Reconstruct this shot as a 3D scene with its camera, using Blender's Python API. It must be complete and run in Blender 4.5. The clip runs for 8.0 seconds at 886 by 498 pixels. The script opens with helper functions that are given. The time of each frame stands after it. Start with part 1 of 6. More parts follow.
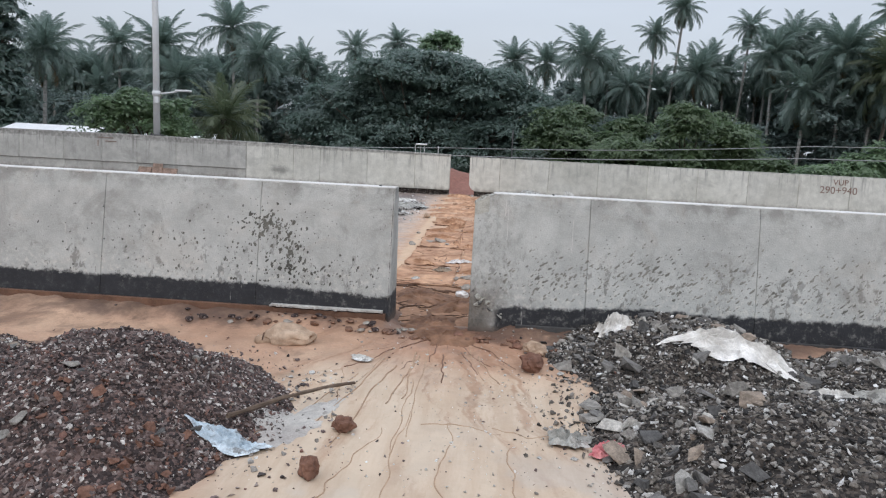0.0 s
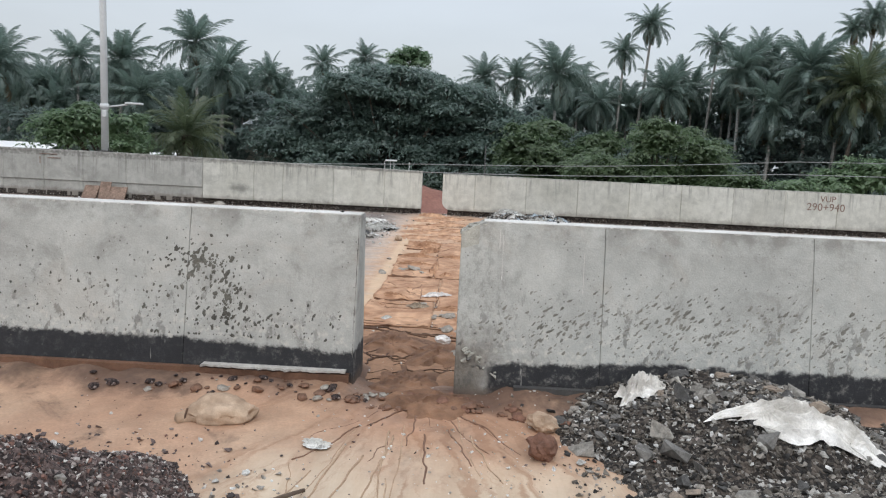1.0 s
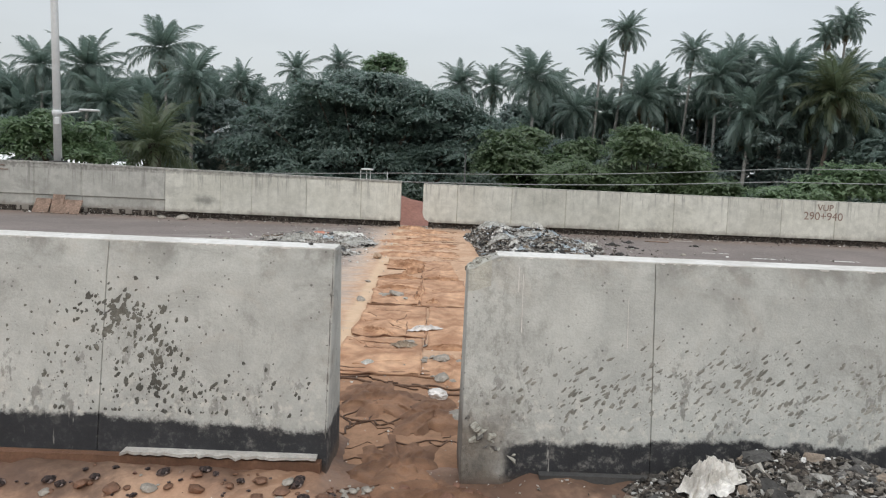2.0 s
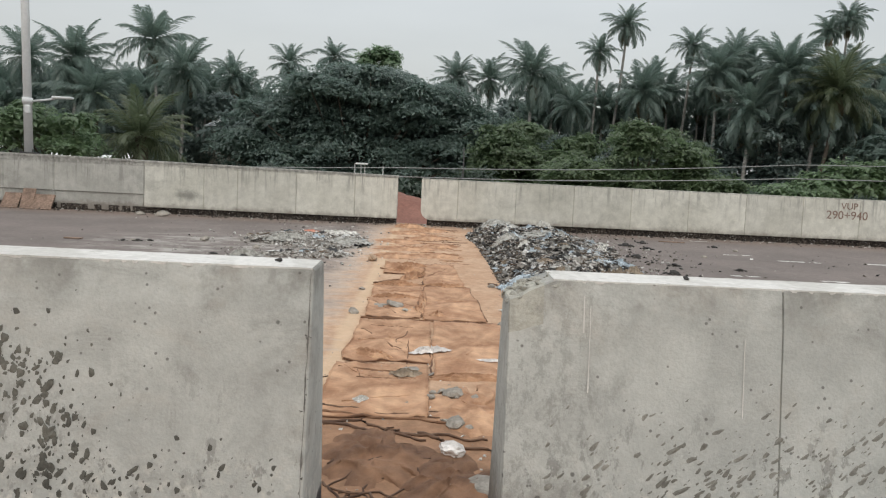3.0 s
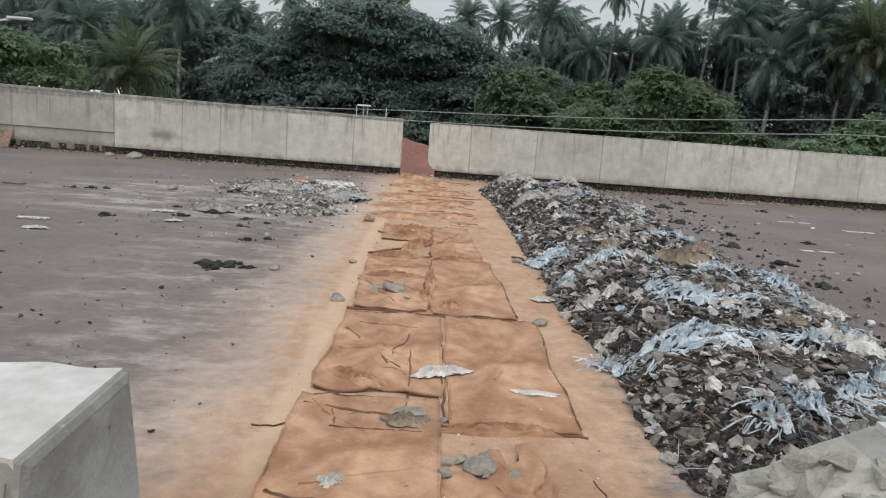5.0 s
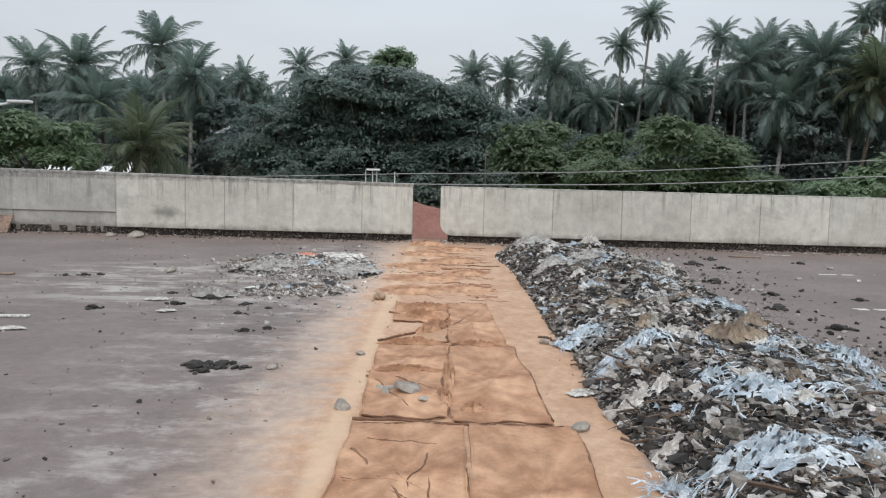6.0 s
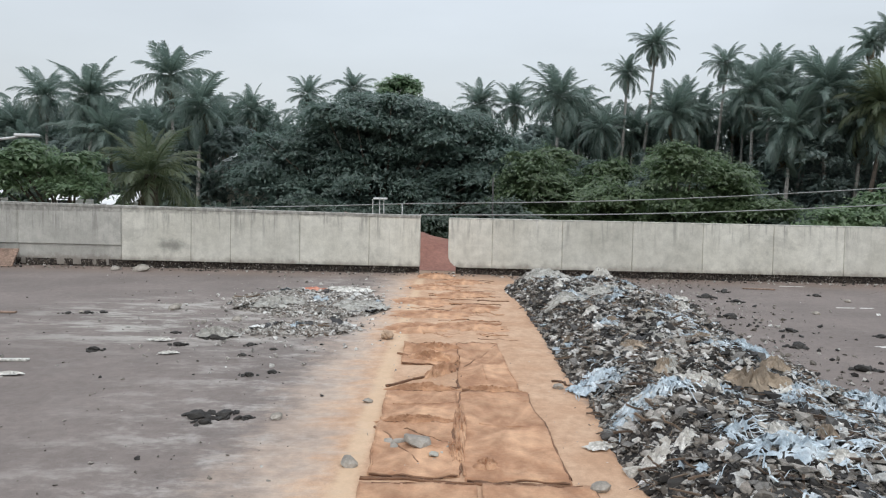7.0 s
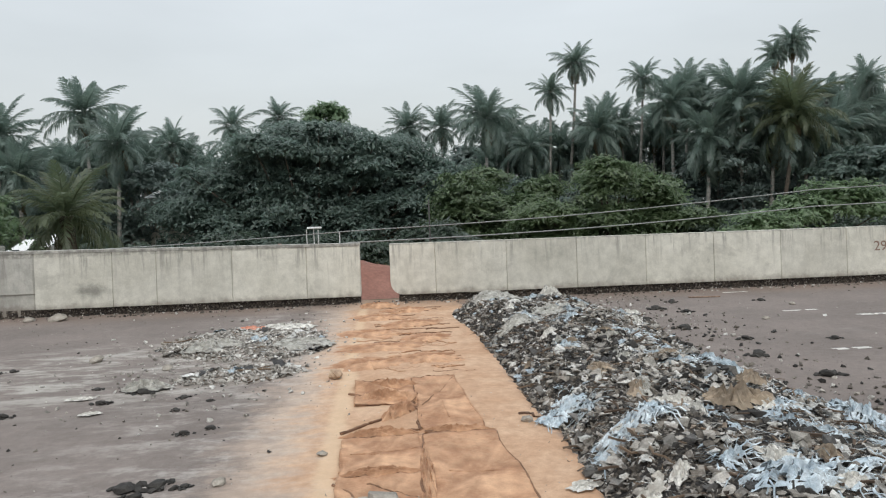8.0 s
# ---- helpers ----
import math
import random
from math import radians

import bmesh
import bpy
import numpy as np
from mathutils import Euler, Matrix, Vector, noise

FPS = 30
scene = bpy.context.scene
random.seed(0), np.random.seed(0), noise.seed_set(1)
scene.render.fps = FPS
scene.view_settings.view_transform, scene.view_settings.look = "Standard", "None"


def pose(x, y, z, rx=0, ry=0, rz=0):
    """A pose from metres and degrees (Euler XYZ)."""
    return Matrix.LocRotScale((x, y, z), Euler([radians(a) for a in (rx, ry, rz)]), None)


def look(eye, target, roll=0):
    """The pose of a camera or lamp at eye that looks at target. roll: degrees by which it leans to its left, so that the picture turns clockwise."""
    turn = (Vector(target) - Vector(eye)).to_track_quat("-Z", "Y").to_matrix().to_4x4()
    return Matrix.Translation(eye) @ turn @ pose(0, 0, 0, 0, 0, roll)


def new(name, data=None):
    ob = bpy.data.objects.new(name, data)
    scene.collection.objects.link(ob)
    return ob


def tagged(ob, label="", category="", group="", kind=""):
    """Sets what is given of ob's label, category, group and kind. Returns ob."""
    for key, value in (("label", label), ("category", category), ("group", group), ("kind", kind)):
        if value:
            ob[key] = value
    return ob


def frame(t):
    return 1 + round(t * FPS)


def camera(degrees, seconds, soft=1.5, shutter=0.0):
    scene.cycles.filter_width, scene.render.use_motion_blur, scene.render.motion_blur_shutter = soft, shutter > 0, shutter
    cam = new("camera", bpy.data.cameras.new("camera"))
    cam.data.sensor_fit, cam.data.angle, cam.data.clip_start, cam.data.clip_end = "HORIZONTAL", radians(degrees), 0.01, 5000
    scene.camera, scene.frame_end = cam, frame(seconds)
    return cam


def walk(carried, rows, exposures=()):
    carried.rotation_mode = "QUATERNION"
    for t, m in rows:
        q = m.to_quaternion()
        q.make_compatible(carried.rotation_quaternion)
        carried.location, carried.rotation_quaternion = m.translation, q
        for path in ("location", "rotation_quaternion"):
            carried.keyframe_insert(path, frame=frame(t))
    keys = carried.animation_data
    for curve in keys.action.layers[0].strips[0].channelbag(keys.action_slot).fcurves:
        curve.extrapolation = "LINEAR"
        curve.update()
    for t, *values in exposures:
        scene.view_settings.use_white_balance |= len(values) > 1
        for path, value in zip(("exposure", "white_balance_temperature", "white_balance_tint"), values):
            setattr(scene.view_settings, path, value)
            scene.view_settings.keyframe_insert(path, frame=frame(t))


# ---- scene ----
cam = camera(64.4, 8.0, 1.2)
PATH = [
    (0, (0.381, -5.239, 1.478), (0.255, -3.268, 1.161), 2.9),
    (0.5, (0.317, -4.721, 1.471), (0.283, -2.747, 1.148), 2.6),
    (1, (0.254, -4.164, 1.459), (0.211, -2.182, 1.191), 2.8),
    (1.5, (0.167, -3.653, 1.454), (0.185, -1.669, 1.202), 2.5),
    (1.7, (0.137, -3.456, 1.486), (0.154, -1.471, 1.245), 2.5),
    (2.8, (0.051, -2.34, 1.454), (0.107, -0.358, 1.192), 2.6),
    (3, (0.014, -2.133, 1.428), (0.055, -0.15, 1.173), 2.8),
    (3.5, (-0.007, -1.641, 1.418), (0.065, 0.343, 1.179), 2.3),
    (4, (-0.026, -1.194, 1.415), (0.17, 0.771, 1.102), 2.0),
    (4.5, (-0.034, -0.787, 1.375), (-0.041, 1.189, 1.066), 1.4),
    (4.7, (-0.04, -0.675, 1.35), (-0.021, 1.282, 0.937), 4.2),
    (5.8, (-0.06, 0.105, 1.378), (0.02, 2.082, 1.087), 3.5),
    (6, (-0.057, 0.183, 1.438), (-0.068, 2.167, 1.19), 1.5),
    (6.5, (-0.091, 0.284, 1.51), (-0.209, 2.274, 1.348), 1.1),
    (7, (-0.084, 0.354, 1.55), (-0.116, 2.346, 1.371), 1.2),
    (7.5, (-0.14, 0.53, 1.575), (-0.064, 2.523, 1.427), -0.5),
    (8, (-0.201, 0.772, 1.547), (-0.047, 2.763, 1.434), -1.9),
]
walk(cam, [(t, look(eye, target, roll)) for t, eye, target, roll in PATH], [(0, 0.0, 6250, 14), (0.5, 0.05, 6350, 13), (1.5, 0.06, 6550, 11), (3, -0.04, 6950, 11), (3.5, -0.12, 6900, 11), (4.0, -0.02, 6850, 12), (4.5, -0.19, 6800, 12), (6, 0.03, 6600, 13), (7, 0.1, 6550, 11), (8, 0.08, 6800, 10)])

# ---- light: an overcast tropical sky, brighter overhead, and a very soft sun behind the cloud ----
world = bpy.data.worlds.new("world")
scene.world = world
world.use_nodes = True
wn, wl = world.node_tree.nodes, world.node_tree.links
sky = wn.new("ShaderNodeTexSky")
sky.sky_type, sky.sun_disc = "NISHITA", False
sky.sun_elevation, sky.sun_rotation, sky.air_density, sky.dust_density = radians(52), radians(200), 1.5, 4.0
geo = wn.new("ShaderNodeTexCoord")
sep = wn.new("ShaderNodeSeparateXYZ")
wl.new(geo.outputs["Generated"], sep.inputs[0])
lift = wn.new("ShaderNodeMapRange")
lift.interpolation_type = "SMOOTHSTEP"
lift.inputs["From Min"].default_value, lift.inputs["From Max"].default_value = 0.1, 0.95
lift.inputs["To Min"].default_value, lift.inputs["To Max"].default_value = 0.60, 1.25
wl.new(sep.outputs["Z"], lift.inputs["Value"])
cloud = wn.new("ShaderNodeTexNoise")
cloud.inputs["Scale"].default_value, cloud.inputs["Detail"].default_value = 2.2, 5
stretch = wn.new("ShaderNodeMapping")
stretch.inputs["Scale"].default_value = (1, 1, 3.5)
wl.new(geo.outputs["Generated"], stretch.inputs[0])
wl.new(stretch.outputs[0], cloud.inputs["Vector"])
patch = wn.new("ShaderNodeMapRange")
patch.inputs["From Min"].default_value, patch.inputs["From Max"].default_value = 0.3, 0.7
patch.inputs["To Min"].default_value, patch.inputs["To Max"].default_value = 0.93, 1.07
wl.new(cloud.outputs["Fac"], patch.inputs["Value"])
mul = wn.new("ShaderNodeMath")
mul.operation = "MULTIPLY"
wl.new(lift.outputs[0], mul.inputs[0])
wl.new(patch.outputs[0], mul.inputs[1])
grey = wn.new("ShaderNodeMix")
grey.data_type, grey.blend_type = "RGBA", "MULTIPLY"
grey.inputs["Factor"].default_value = 1
grey.inputs["A"].default_value = (0.905, 0.985, 1.065, 1)
wl.new(mul.outputs[0], grey.inputs["B"])
overcast = wn.new("ShaderNodeMix")
overcast.data_type = "RGBA"
overcast.inputs["Factor"].default_value = 0.97
wl.new(sky.outputs[0], overcast.inputs["A"])
wl.new(grey.outputs["Result"], overcast.inputs["B"])
wl.new(overcast.outputs["Result"], wn["Background"].inputs[0])
wn["Background"].inputs[1].default_value = 1.0
sun = new("sun", bpy.data.lights.new("sun", "SUN"))
sun.data.energy, sun.data.angle, sun.data.color = 0.55, radians(35), (1.0, 0.96, 0.9)
sun.matrix_world = look((4, -12, 16), (0, 0, 0))


# ---- materials ----
class Mat:
    """A small builder round a node material."""

    def __init__(self, name, rough=0.9, coords="Object"):
        self.m = bpy.data.materials.new(name)
        self.m.use_nodes = True
        self.n, self.l = self.m.node_tree.nodes, self.m.node_tree.links
        self.b = self.n["Principled BSDF"]
        self.b.inputs["Roughness"].default_value = rough
        self.c = self.n.new("ShaderNodeTexCoord").outputs[coords]

    def put(self, a, b):
        if hasattr(a, "is_linked"):
            self.l.new(a, b)
        else:
            b.default_value = a

    def mapped(self, scale, turn=(0, 0, 0)):
        k = self.n.new("ShaderNodeMapping")
        k.inputs["Scale"].default_value, k.inputs["Rotation"].default_value = scale, turn
        self.l.new(self.c, k.inputs[0])
        return k.outputs[0]

    def noise(self, scale, detail=4, rough=0.6, vec=None, warp=0):
        k = self.n.new("ShaderNodeTexNoise")
        k.inputs["Scale"].default_value, k.inputs["Detail"].default_value = scale, detail
        k.inputs["Roughness"].default_value, k.inputs["Distortion"].default_value = rough, warp
        self.l.new(vec or self.c, k.inputs["Vector"])
        return k.outputs["Fac"]

    def cells(self, scale, vec=None, feature="F1", out="Distance"):
        k = self.n.new("ShaderNodeTexVoronoi")
        k.feature = feature
        k.inputs["Scale"].default_value = scale
        self.l.new(vec or self.c, k.inputs["Vector"])
        return k.outputs[out]

    def axis(self, which):
        k = self.n.new("ShaderNodeSeparateXYZ")
        self.l.new(self.c, k.inputs[0])
        return k.outputs[which]

    def ramp(self, v, lo, hi, a=0.0, b=1.0):
        k = self.n.new("ShaderNodeMapRange")
        k.interpolation_type = "SMOOTHSTEP"
        self.l.new(v, k.inputs["Value"])
        for key, x in zip(("From Min", "From Max", "To Min", "To Max"), (lo, hi, a, b)):
            k.inputs[key].default_value = x
        return k.outputs[0]

    def math(self, op, a, b=0.0):
        k = self.n.new("ShaderNodeMath")
        k.operation = op
        self.put(a, k.inputs[0])
        self.put(b, k.inputs[1])
        return k.outputs[0]

    def mix(self, f, a, b):
        k = self.n.new("ShaderNodeMix")
        k.data_type = "RGBA"
        self.put(f, k.inputs["Factor"])
        self.put(a if hasattr(a, "is_linked") else (*a, 1), k.inputs["A"])
        self.put(b if hasattr(b, "is_linked") else (*b, 1), k.inputs["B"])
        return k.outputs["Result"]

    def shade(self, col, f, amount):
        """Scales a colour by a value round 0.5, for grain."""
        k = self.n.new("ShaderNodeMix")
        k.data_type, k.blend_type = "RGBA", "MULTIPLY"
        k.inputs["Factor"].default_value = 1
        self.put(col if hasattr(col, "is_linked") else (*col, 1), k.inputs["A"])
        self.put(self.ramp(f, 0.25, 0.75, 1 - amount, 1 + amount), k.inputs["B"])
        return k.outputs["Result"]

    def rand(self, island=False):
        if island:
            return self.n.new("ShaderNodeNewGeometry").outputs["Random Per Island"]
        return self.n.new("ShaderNodeObjectInfo").outputs["Random"]

    def done(self, col, bump=None, strength=0.3, dist=0.01, rough=None):
        self.put(col if hasattr(col, "is_linked") else (*col, 1), self.b.inputs["Base Color"])
        if rough is not None:
            self.put(rough, self.b.inputs["Roughness"])
        if bump is not None:
            k = self.n.new("ShaderNodeBump")
            k.inputs["Strength"].default_value, k.inputs["Distance"].default_value = strength, dist
            self.l.new(bump, k.inputs["Height"])
            self.l.new(k.outputs[0], self.b.inputs["Normal"])
        return self.m


def concrete_near():
    m = Mat("weathered_concrete", 0.9)
    big, mid, fine = m.noise(1.3, 5), m.noise(7, 6, 0.7), m.noise(90, 3)
    col = m.mix(m.ramp(big, 0.35, 0.65), (0.405, 0.41, 0.385), (0.475, 0.48, 0.45))
    col = m.shade(col, mid, 0.12)
    col = m.shade(col, fine, 0.045)
    # greyer rain-washed blotches
    blot = m.ramp(m.noise(2.2, 9, 0.78, warp=0.8), 0.50, 0.66)
    col = m.mix(m.math("MULTIPLY", blot, 0.62), col, (0.27, 0.266, 0.245))
    z0 = m.axis("Z")
    mould = m.math("MULTIPLY", m.ramp(m.math("ADD", z0, m.math("MULTIPLY", m.noise(4, 6, 0.7), 0.22)), 1.02, 1.18), m.ramp(m.noise(3.1, 5, 0.7), 0.42, 0.6))
    col = m.mix(m.math("MULTIPLY", mould, 0.7), col, (0.19, 0.185, 0.165))
    # mud thrown up by wheels: slanting spots, thicker towards the road
    z = m.axis("Z")
    slant = m.mapped((13, 13, 7), (0, radians(38), 0))
    spots = m.ramp(m.math("ADD", m.noise(1.0, 5, 0.7, slant), m.math("MULTIPLY", m.math("SUBTRACT", m.noise(3.3, 3), 0.5), 0.22)), 0.565, 0.625)
    low = m.ramp(z, 0.9, 0.35)
    where = m.ramp(m.noise(1.3, 3), 0.36, 0.52)
    mud = m.math("MULTIPLY", m.math("MULTIPLY", spots, low), where)
    col = m.mix(m.math("MULTIPLY", mud, 0.75), col, (0.17, 0.165, 0.15))
    pale = m.math("MULTIPLY", m.ramp(m.noise(26, 4), 0.5, 0.66), m.ramp(z, 0.56, 0.36))
    col = m.mix(m.math("MULTIPLY", pale, 0.55), col, (0.62, 0.60, 0.54))
    # bitumen-painted foot with a ragged upper edge
    edge = m.math("ADD", z, m.math("MULTIPLY", m.math("SUBTRACT", m.noise(9, 6, 0.75), 0.5), 0.13))
    ax = m.axis("X")
    edge = m.math("ADD", edge, m.math("ADD", m.math("MULTIPLY", m.ramp(m.math("ABSOLUTE", ax), 1.6, 0.4), 0.04), m.math("MULTIPLY", m.ramp(ax, 0.2, 0.4), 0.02)))
    foot = m.math("MULTIPLY", m.ramp(edge, 0.322, 0.292), m.math("SUBTRACT", 1.0, m.math("MULTIPLY", m.ramp(ax, 0.24, 0.26), m.ramp(m.math("ADD", ax, m.math("MULTIPLY", m.noise(8, 5), 0.12)), 0.56, 0.50))))
    tar = m.shade(m.mix(m.math("MULTIPLY", m.ramp(m.noise(14, 7, 0.75), 0.50, 0.70), m.ramp(ax, -1.4, -0.3, 0.25, 1.0)), (0.028, 0.029, 0.032), (0.17, 0.162, 0.15)), mid, 0.3)
    stain = m.math("MULTIPLY", m.math("MULTIPLY", m.ramp(ax, 0.24, 0.27), m.ramp(m.math("ADD", ax, m.math("MULTIPLY", m.noise(3, 5, 0.7), 0.5)), 1.0, 0.65)), m.ramp(m.noise(1.0, 8, 0.82, m.mapped((26, 26, 15))), 0.48, 0.58))
    col = m.mix(m.math("MULTIPLY", stain, 0.48), col, (0.22, 0.22, 0.20))
    worn = m.math("MULTIPLY", m.math("MULTIPLY", m.ramp(ax, 0.24, 0.26), m.ramp(m.math("ADD", ax, m.math("MULTIPLY", m.noise(7, 6, 0.7), 0.3)), 0.78, 0.48)), m.ramp(m.math("ADD", z, m.math("MULTIPLY", m.noise(5, 6, 0.7), 0.3)), 0.66, 0.40))
    col = m.mix(m.math("MULTIPLY", worn, 0.85), col, m.shade((0.14, 0.12, 0.098), m.noise(16, 6, 0.7), 0.5))
    col = m.mix(foot, col, tar)
    dirt = m.ramp(m.math("ADD", z, m.math("MULTIPLY", m.noise(5, 5), 0.12)), 0.20, 0.12)
    col = m.mix(m.math("MULTIPLY", dirt, 0.8), col, (0.11, 0.075, 0.055))
    holes = m.ramp(m.math("ADD", m.cells(11), m.math("MULTIPLY", m.noise(45, 3), 0.10)), 0.145, 0.10)
    some = m.ramp(m.noise(2.1, 2), 0.50, 0.56)
    holes = m.math("MULTIPLY", holes, some)
    col = m.mix(m.math("MULTIPLY", holes, 0.8), col, (0.10, 0.098, 0.09))
    # scattered blown pits, tan rust bleeding and pale limey runs
    specks = m.math("MULTIPLY", m.ramp(m.cells(31, None), 0.19, 0.11), m.ramp(m.noise(7.7, 2), 0.54, 0.58))
    col = m.mix(m.math("MULTIPLY", specks, 0.75), col, (0.11, 0.105, 0.095))
    tan = m.math("MULTIPLY", m.ramp(m.noise(2.7, 6, 0.7, warp=0.6), 0.52, 0.70), m.ramp(z, 0.25, 0.45))
    col = m.mix(m.math("MULTIPLY", tan, 0.18), col, (0.44, 0.37, 0.30))
    lime = m.math("MULTIPLY", m.ramp(m.noise(1.0, 5, 0.7, m.mapped((17, 17, 0.9))), 0.63, 0.70), m.ramp(m.noise(1.9, 3), 0.5, 0.62))
    col = m.mix(m.math("MULTIPLY", lime, 0.5), col, (0.60, 0.58, 0.53))
    pits = m.math("ADD", m.math("MULTIPLY", mid, 0.6), m.math("ADD", fine, m.math("MULTIPLY", mud, 0.8)))
    return m.done(col, pits, 0.35, 0.008)


def concrete_far(name, a, b, dark):
    m = Mat(name, 0.92)
    big, mid, fine = m.noise(0.9, 5), m.noise(6, 6, 0.7), m.noise(70, 3)
    col = m.mix(m.ramp(big, 0.35, 0.65), a, b)
    col = m.shade(m.shade(col, mid, 0.14), fine, 0.08)
    col = m.shade(col, m.ramp(m.rand(False), 0, 1, 0.3, 0.7), 0.06)
    z = m.axis("Z")
    # rain streaks from the coping and grime along the foot
    runs = m.ramp(m.noise(1.0, 5, 0.7, m.mapped((13, 13, 0.6))), 0.52, 0.66)
    top = m.ramp(z, 0.45, 1.0, 0.15, 1.0)
    col = m.mix(m.math("MULTIPLY", m.math("MULTIPLY", runs, top), 0.75), col, dark)
    lime = m.math("MULTIPLY", m.ramp(m.noise(1.0, 5, 0.7, m.mapped((19, 19, 1.1))), 0.58, 0.66), m.math("MULTIPLY", m.ramp(z, 0.45, 0.75), m.ramp(m.noise(1.4, 3), 0.46, 0.58)))
    col = m.mix(m.math("MULTIPLY", lime, 0.6), col, (0.66, 0.65, 0.61))
    blotch = m.ramp(m.noise(1.1, 8, 0.72, warp=0.5), 0.54, 0.66)
    col = m.mix(m.math("MULTIPLY", blotch, 0.35), col, dark)
    line = m.math("MULTIPLY", m.ramp(z, 0.955, 0.985), m.ramp(m.noise(11, 5), 0.35, 0.6))
    col = m.mix(m.math("MULTIPLY", line, 0.7), col, dark)
    sx, sz = m.math("MULTIPLY", m.math("ADD", m.axis("X"), 5.05), 0.55), m.math("SUBTRACT", z, 0.40)
    soot = m.math("SQRT", m.math("ADD", m.math("MULTIPLY", sx, sx), m.math("MULTIPLY", sz, sz)))
    soot = m.ramp(m.math("ADD", soot, m.math("MULTIPLY", m.noise(6, 6, 0.7), 0.25)), 0.32, 0.12)
    col = m.mix(m.math("MULTIPLY", soot, 0.65), col, (0.10, 0.098, 0.09))
    foot = m.ramp(m.math("ADD", z, m.math("MULTIPLY", m.math("SUBTRACT", m.noise(6, 6, 0.7), 0.5), 0.22)), 0.24, 0.10)
    col = m.mix(m.math("MULTIPLY", foot, 0.6), col, (0.16, 0.125, 0.10))
    return m.done(col, m.math("ADD", mid, m.math("MULTIPLY", fine, 0.5)), 0.25, 0.008)


def paint_white():
    m = Mat("worn_white_paint", 0.75)
    col = m.shade(m.mix(m.ramp(m.noise(3, 6, 0.7), 0.4, 0.6), (0.66, 0.645, 0.615), (0.53, 0.515, 0.48)), m.noise(40, 4), 0.10)
    chips = m.ramp(m.noise(11, 8, 0.8), 0.56, 0.66)
    col = m.mix(m.math("MULTIPLY", chips, 0.7), col, (0.36, 0.35, 0.32))
    return m.done(col, m.noise(30, 5), 0.25, 0.006)


def road_surface():
    m = Mat("dusty_asphalt", 0.93)
    x, y = m.axis("X"), m.axis("Y")
    grain, mid, big = m.noise(160, 3), m.noise(12, 6, 0.7), m.noise(0.7, 5)
    asph = m.mix(m.ramp(big, 0.3, 0.7), (0.148, 0.124, 0.112), (0.20, 0.168, 0.152))
    asph = m.shade(m.shade(asph, grain, 0.14), mid, 0.14)
    # cement dust and old paint in worn streaks
    dust = m.ramp(m.noise(1.0, 8, 0.72, m.mapped((1.1, 2.2, 1))), 0.56, 0.72)
    asph = m.mix(m.math("MULTIPLY", dust, 0.35), asph, (0.32, 0.295, 0.275))
    near = m.math("MULTIPLY", m.ramp(x, -3.4, -1.2), m.ramp(x, 2.4, 1.0))
    worn = m.ramp(m.noise(1.0, 9, 0.75, m.mapped((2.2, 4.0, 1))), 0.46, 0.66)
    asph = m.mix(m.math("MULTIPLY", m.math("MULTIPLY", worn, near), 0.75), asph, (0.43, 0.40, 0.37))
    ex, ey = m.math("MULTIPLY", m.math("ADD", x, 2.9), 0.42), m.math("MULTIPLY", m.math("SUBTRACT", y, 8.2), 0.55)
    away = m.math("SQRT", m.math("ADD", m.math("MULTIPLY", ex, ex), m.math("MULTIPLY", ey, ey)))
    spill = m.math("MULTIPLY", m.ramp(away, 1.15, 0.45), m.ramp(m.noise(1.0, 8, 0.72, m.mapped((1.3, 3.2, 1))), 0.46, 0.60))
    asph = m.mix(m.math("MULTIPLY", spill, 0.75), asph, (0.43, 0.41, 0.375))
    # laterite sand trodden across the road from gap to gap
    wob = m.math("MULTIPLY", m.math("SUBTRACT", m.noise(1.6, 6, 0.65), 0.5), 0.75)
    xl = m.math("ADD", m.math("ADD", x, wob), m.math("MULTIPLY", m.math("SUBTRACT", m.noise(1.0, 7, 0.75, m.mapped((4, 9, 1))), 0.5), 0.9))
    strip = m.math("MULTIPLY", m.ramp(xl, -1.55, -0.70), m.ramp(xl, 1.15, 0.85))
    sand = m.mix(m.ramp(m.noise(1.5, 6, 0.7), 0.35, 0.65), (0.44, 0.268, 0.165), (0.53, 0.358, 0.242))
    sand = m.shade(m.shade(sand, m.noise(110, 3), 0.10), mid, 0.10)
    pale = m.math("MULTIPLY", m.ramp(m.math("ABSOLUTE", m.math("ADD", m.math("ADD", x, 0.62), m.math("MULTIPLY", wob, 0.2))), 0.10, 0.02), 0.5)
    sand = m.mix(pale, sand, (0.66, 0.50, 0.34))
    sand = m.mix(m.math("MULTIPLY", m.ramp(xl, -0.60, -1.05), 0.6), sand, m.shade((0.50, 0.43, 0.37), mid, 0.12))
    wet = m.ramp(m.math("ADD", y, m.math("MULTIPLY", wob, 1.4)), 2.3, 1.3)
    sand = m.mix(m.math("MULTIPLY", wet, 0.85), sand, m.shade((0.27, 0.145, 0.082), mid, 0.28))
    col = m.mix(strip, asph, sand)
    gutter = m.math("MULTIPLY", m.ramp(m.math("ADD", y, wob), 11.4, 12.6), 0.6)
    col = m.mix(gutter, col, (0.21, 0.15, 0.115))
    return m.done(col, m.math("ADD", m.math("MULTIPLY", mid, 0.7), grain), 0.35, 0.01)


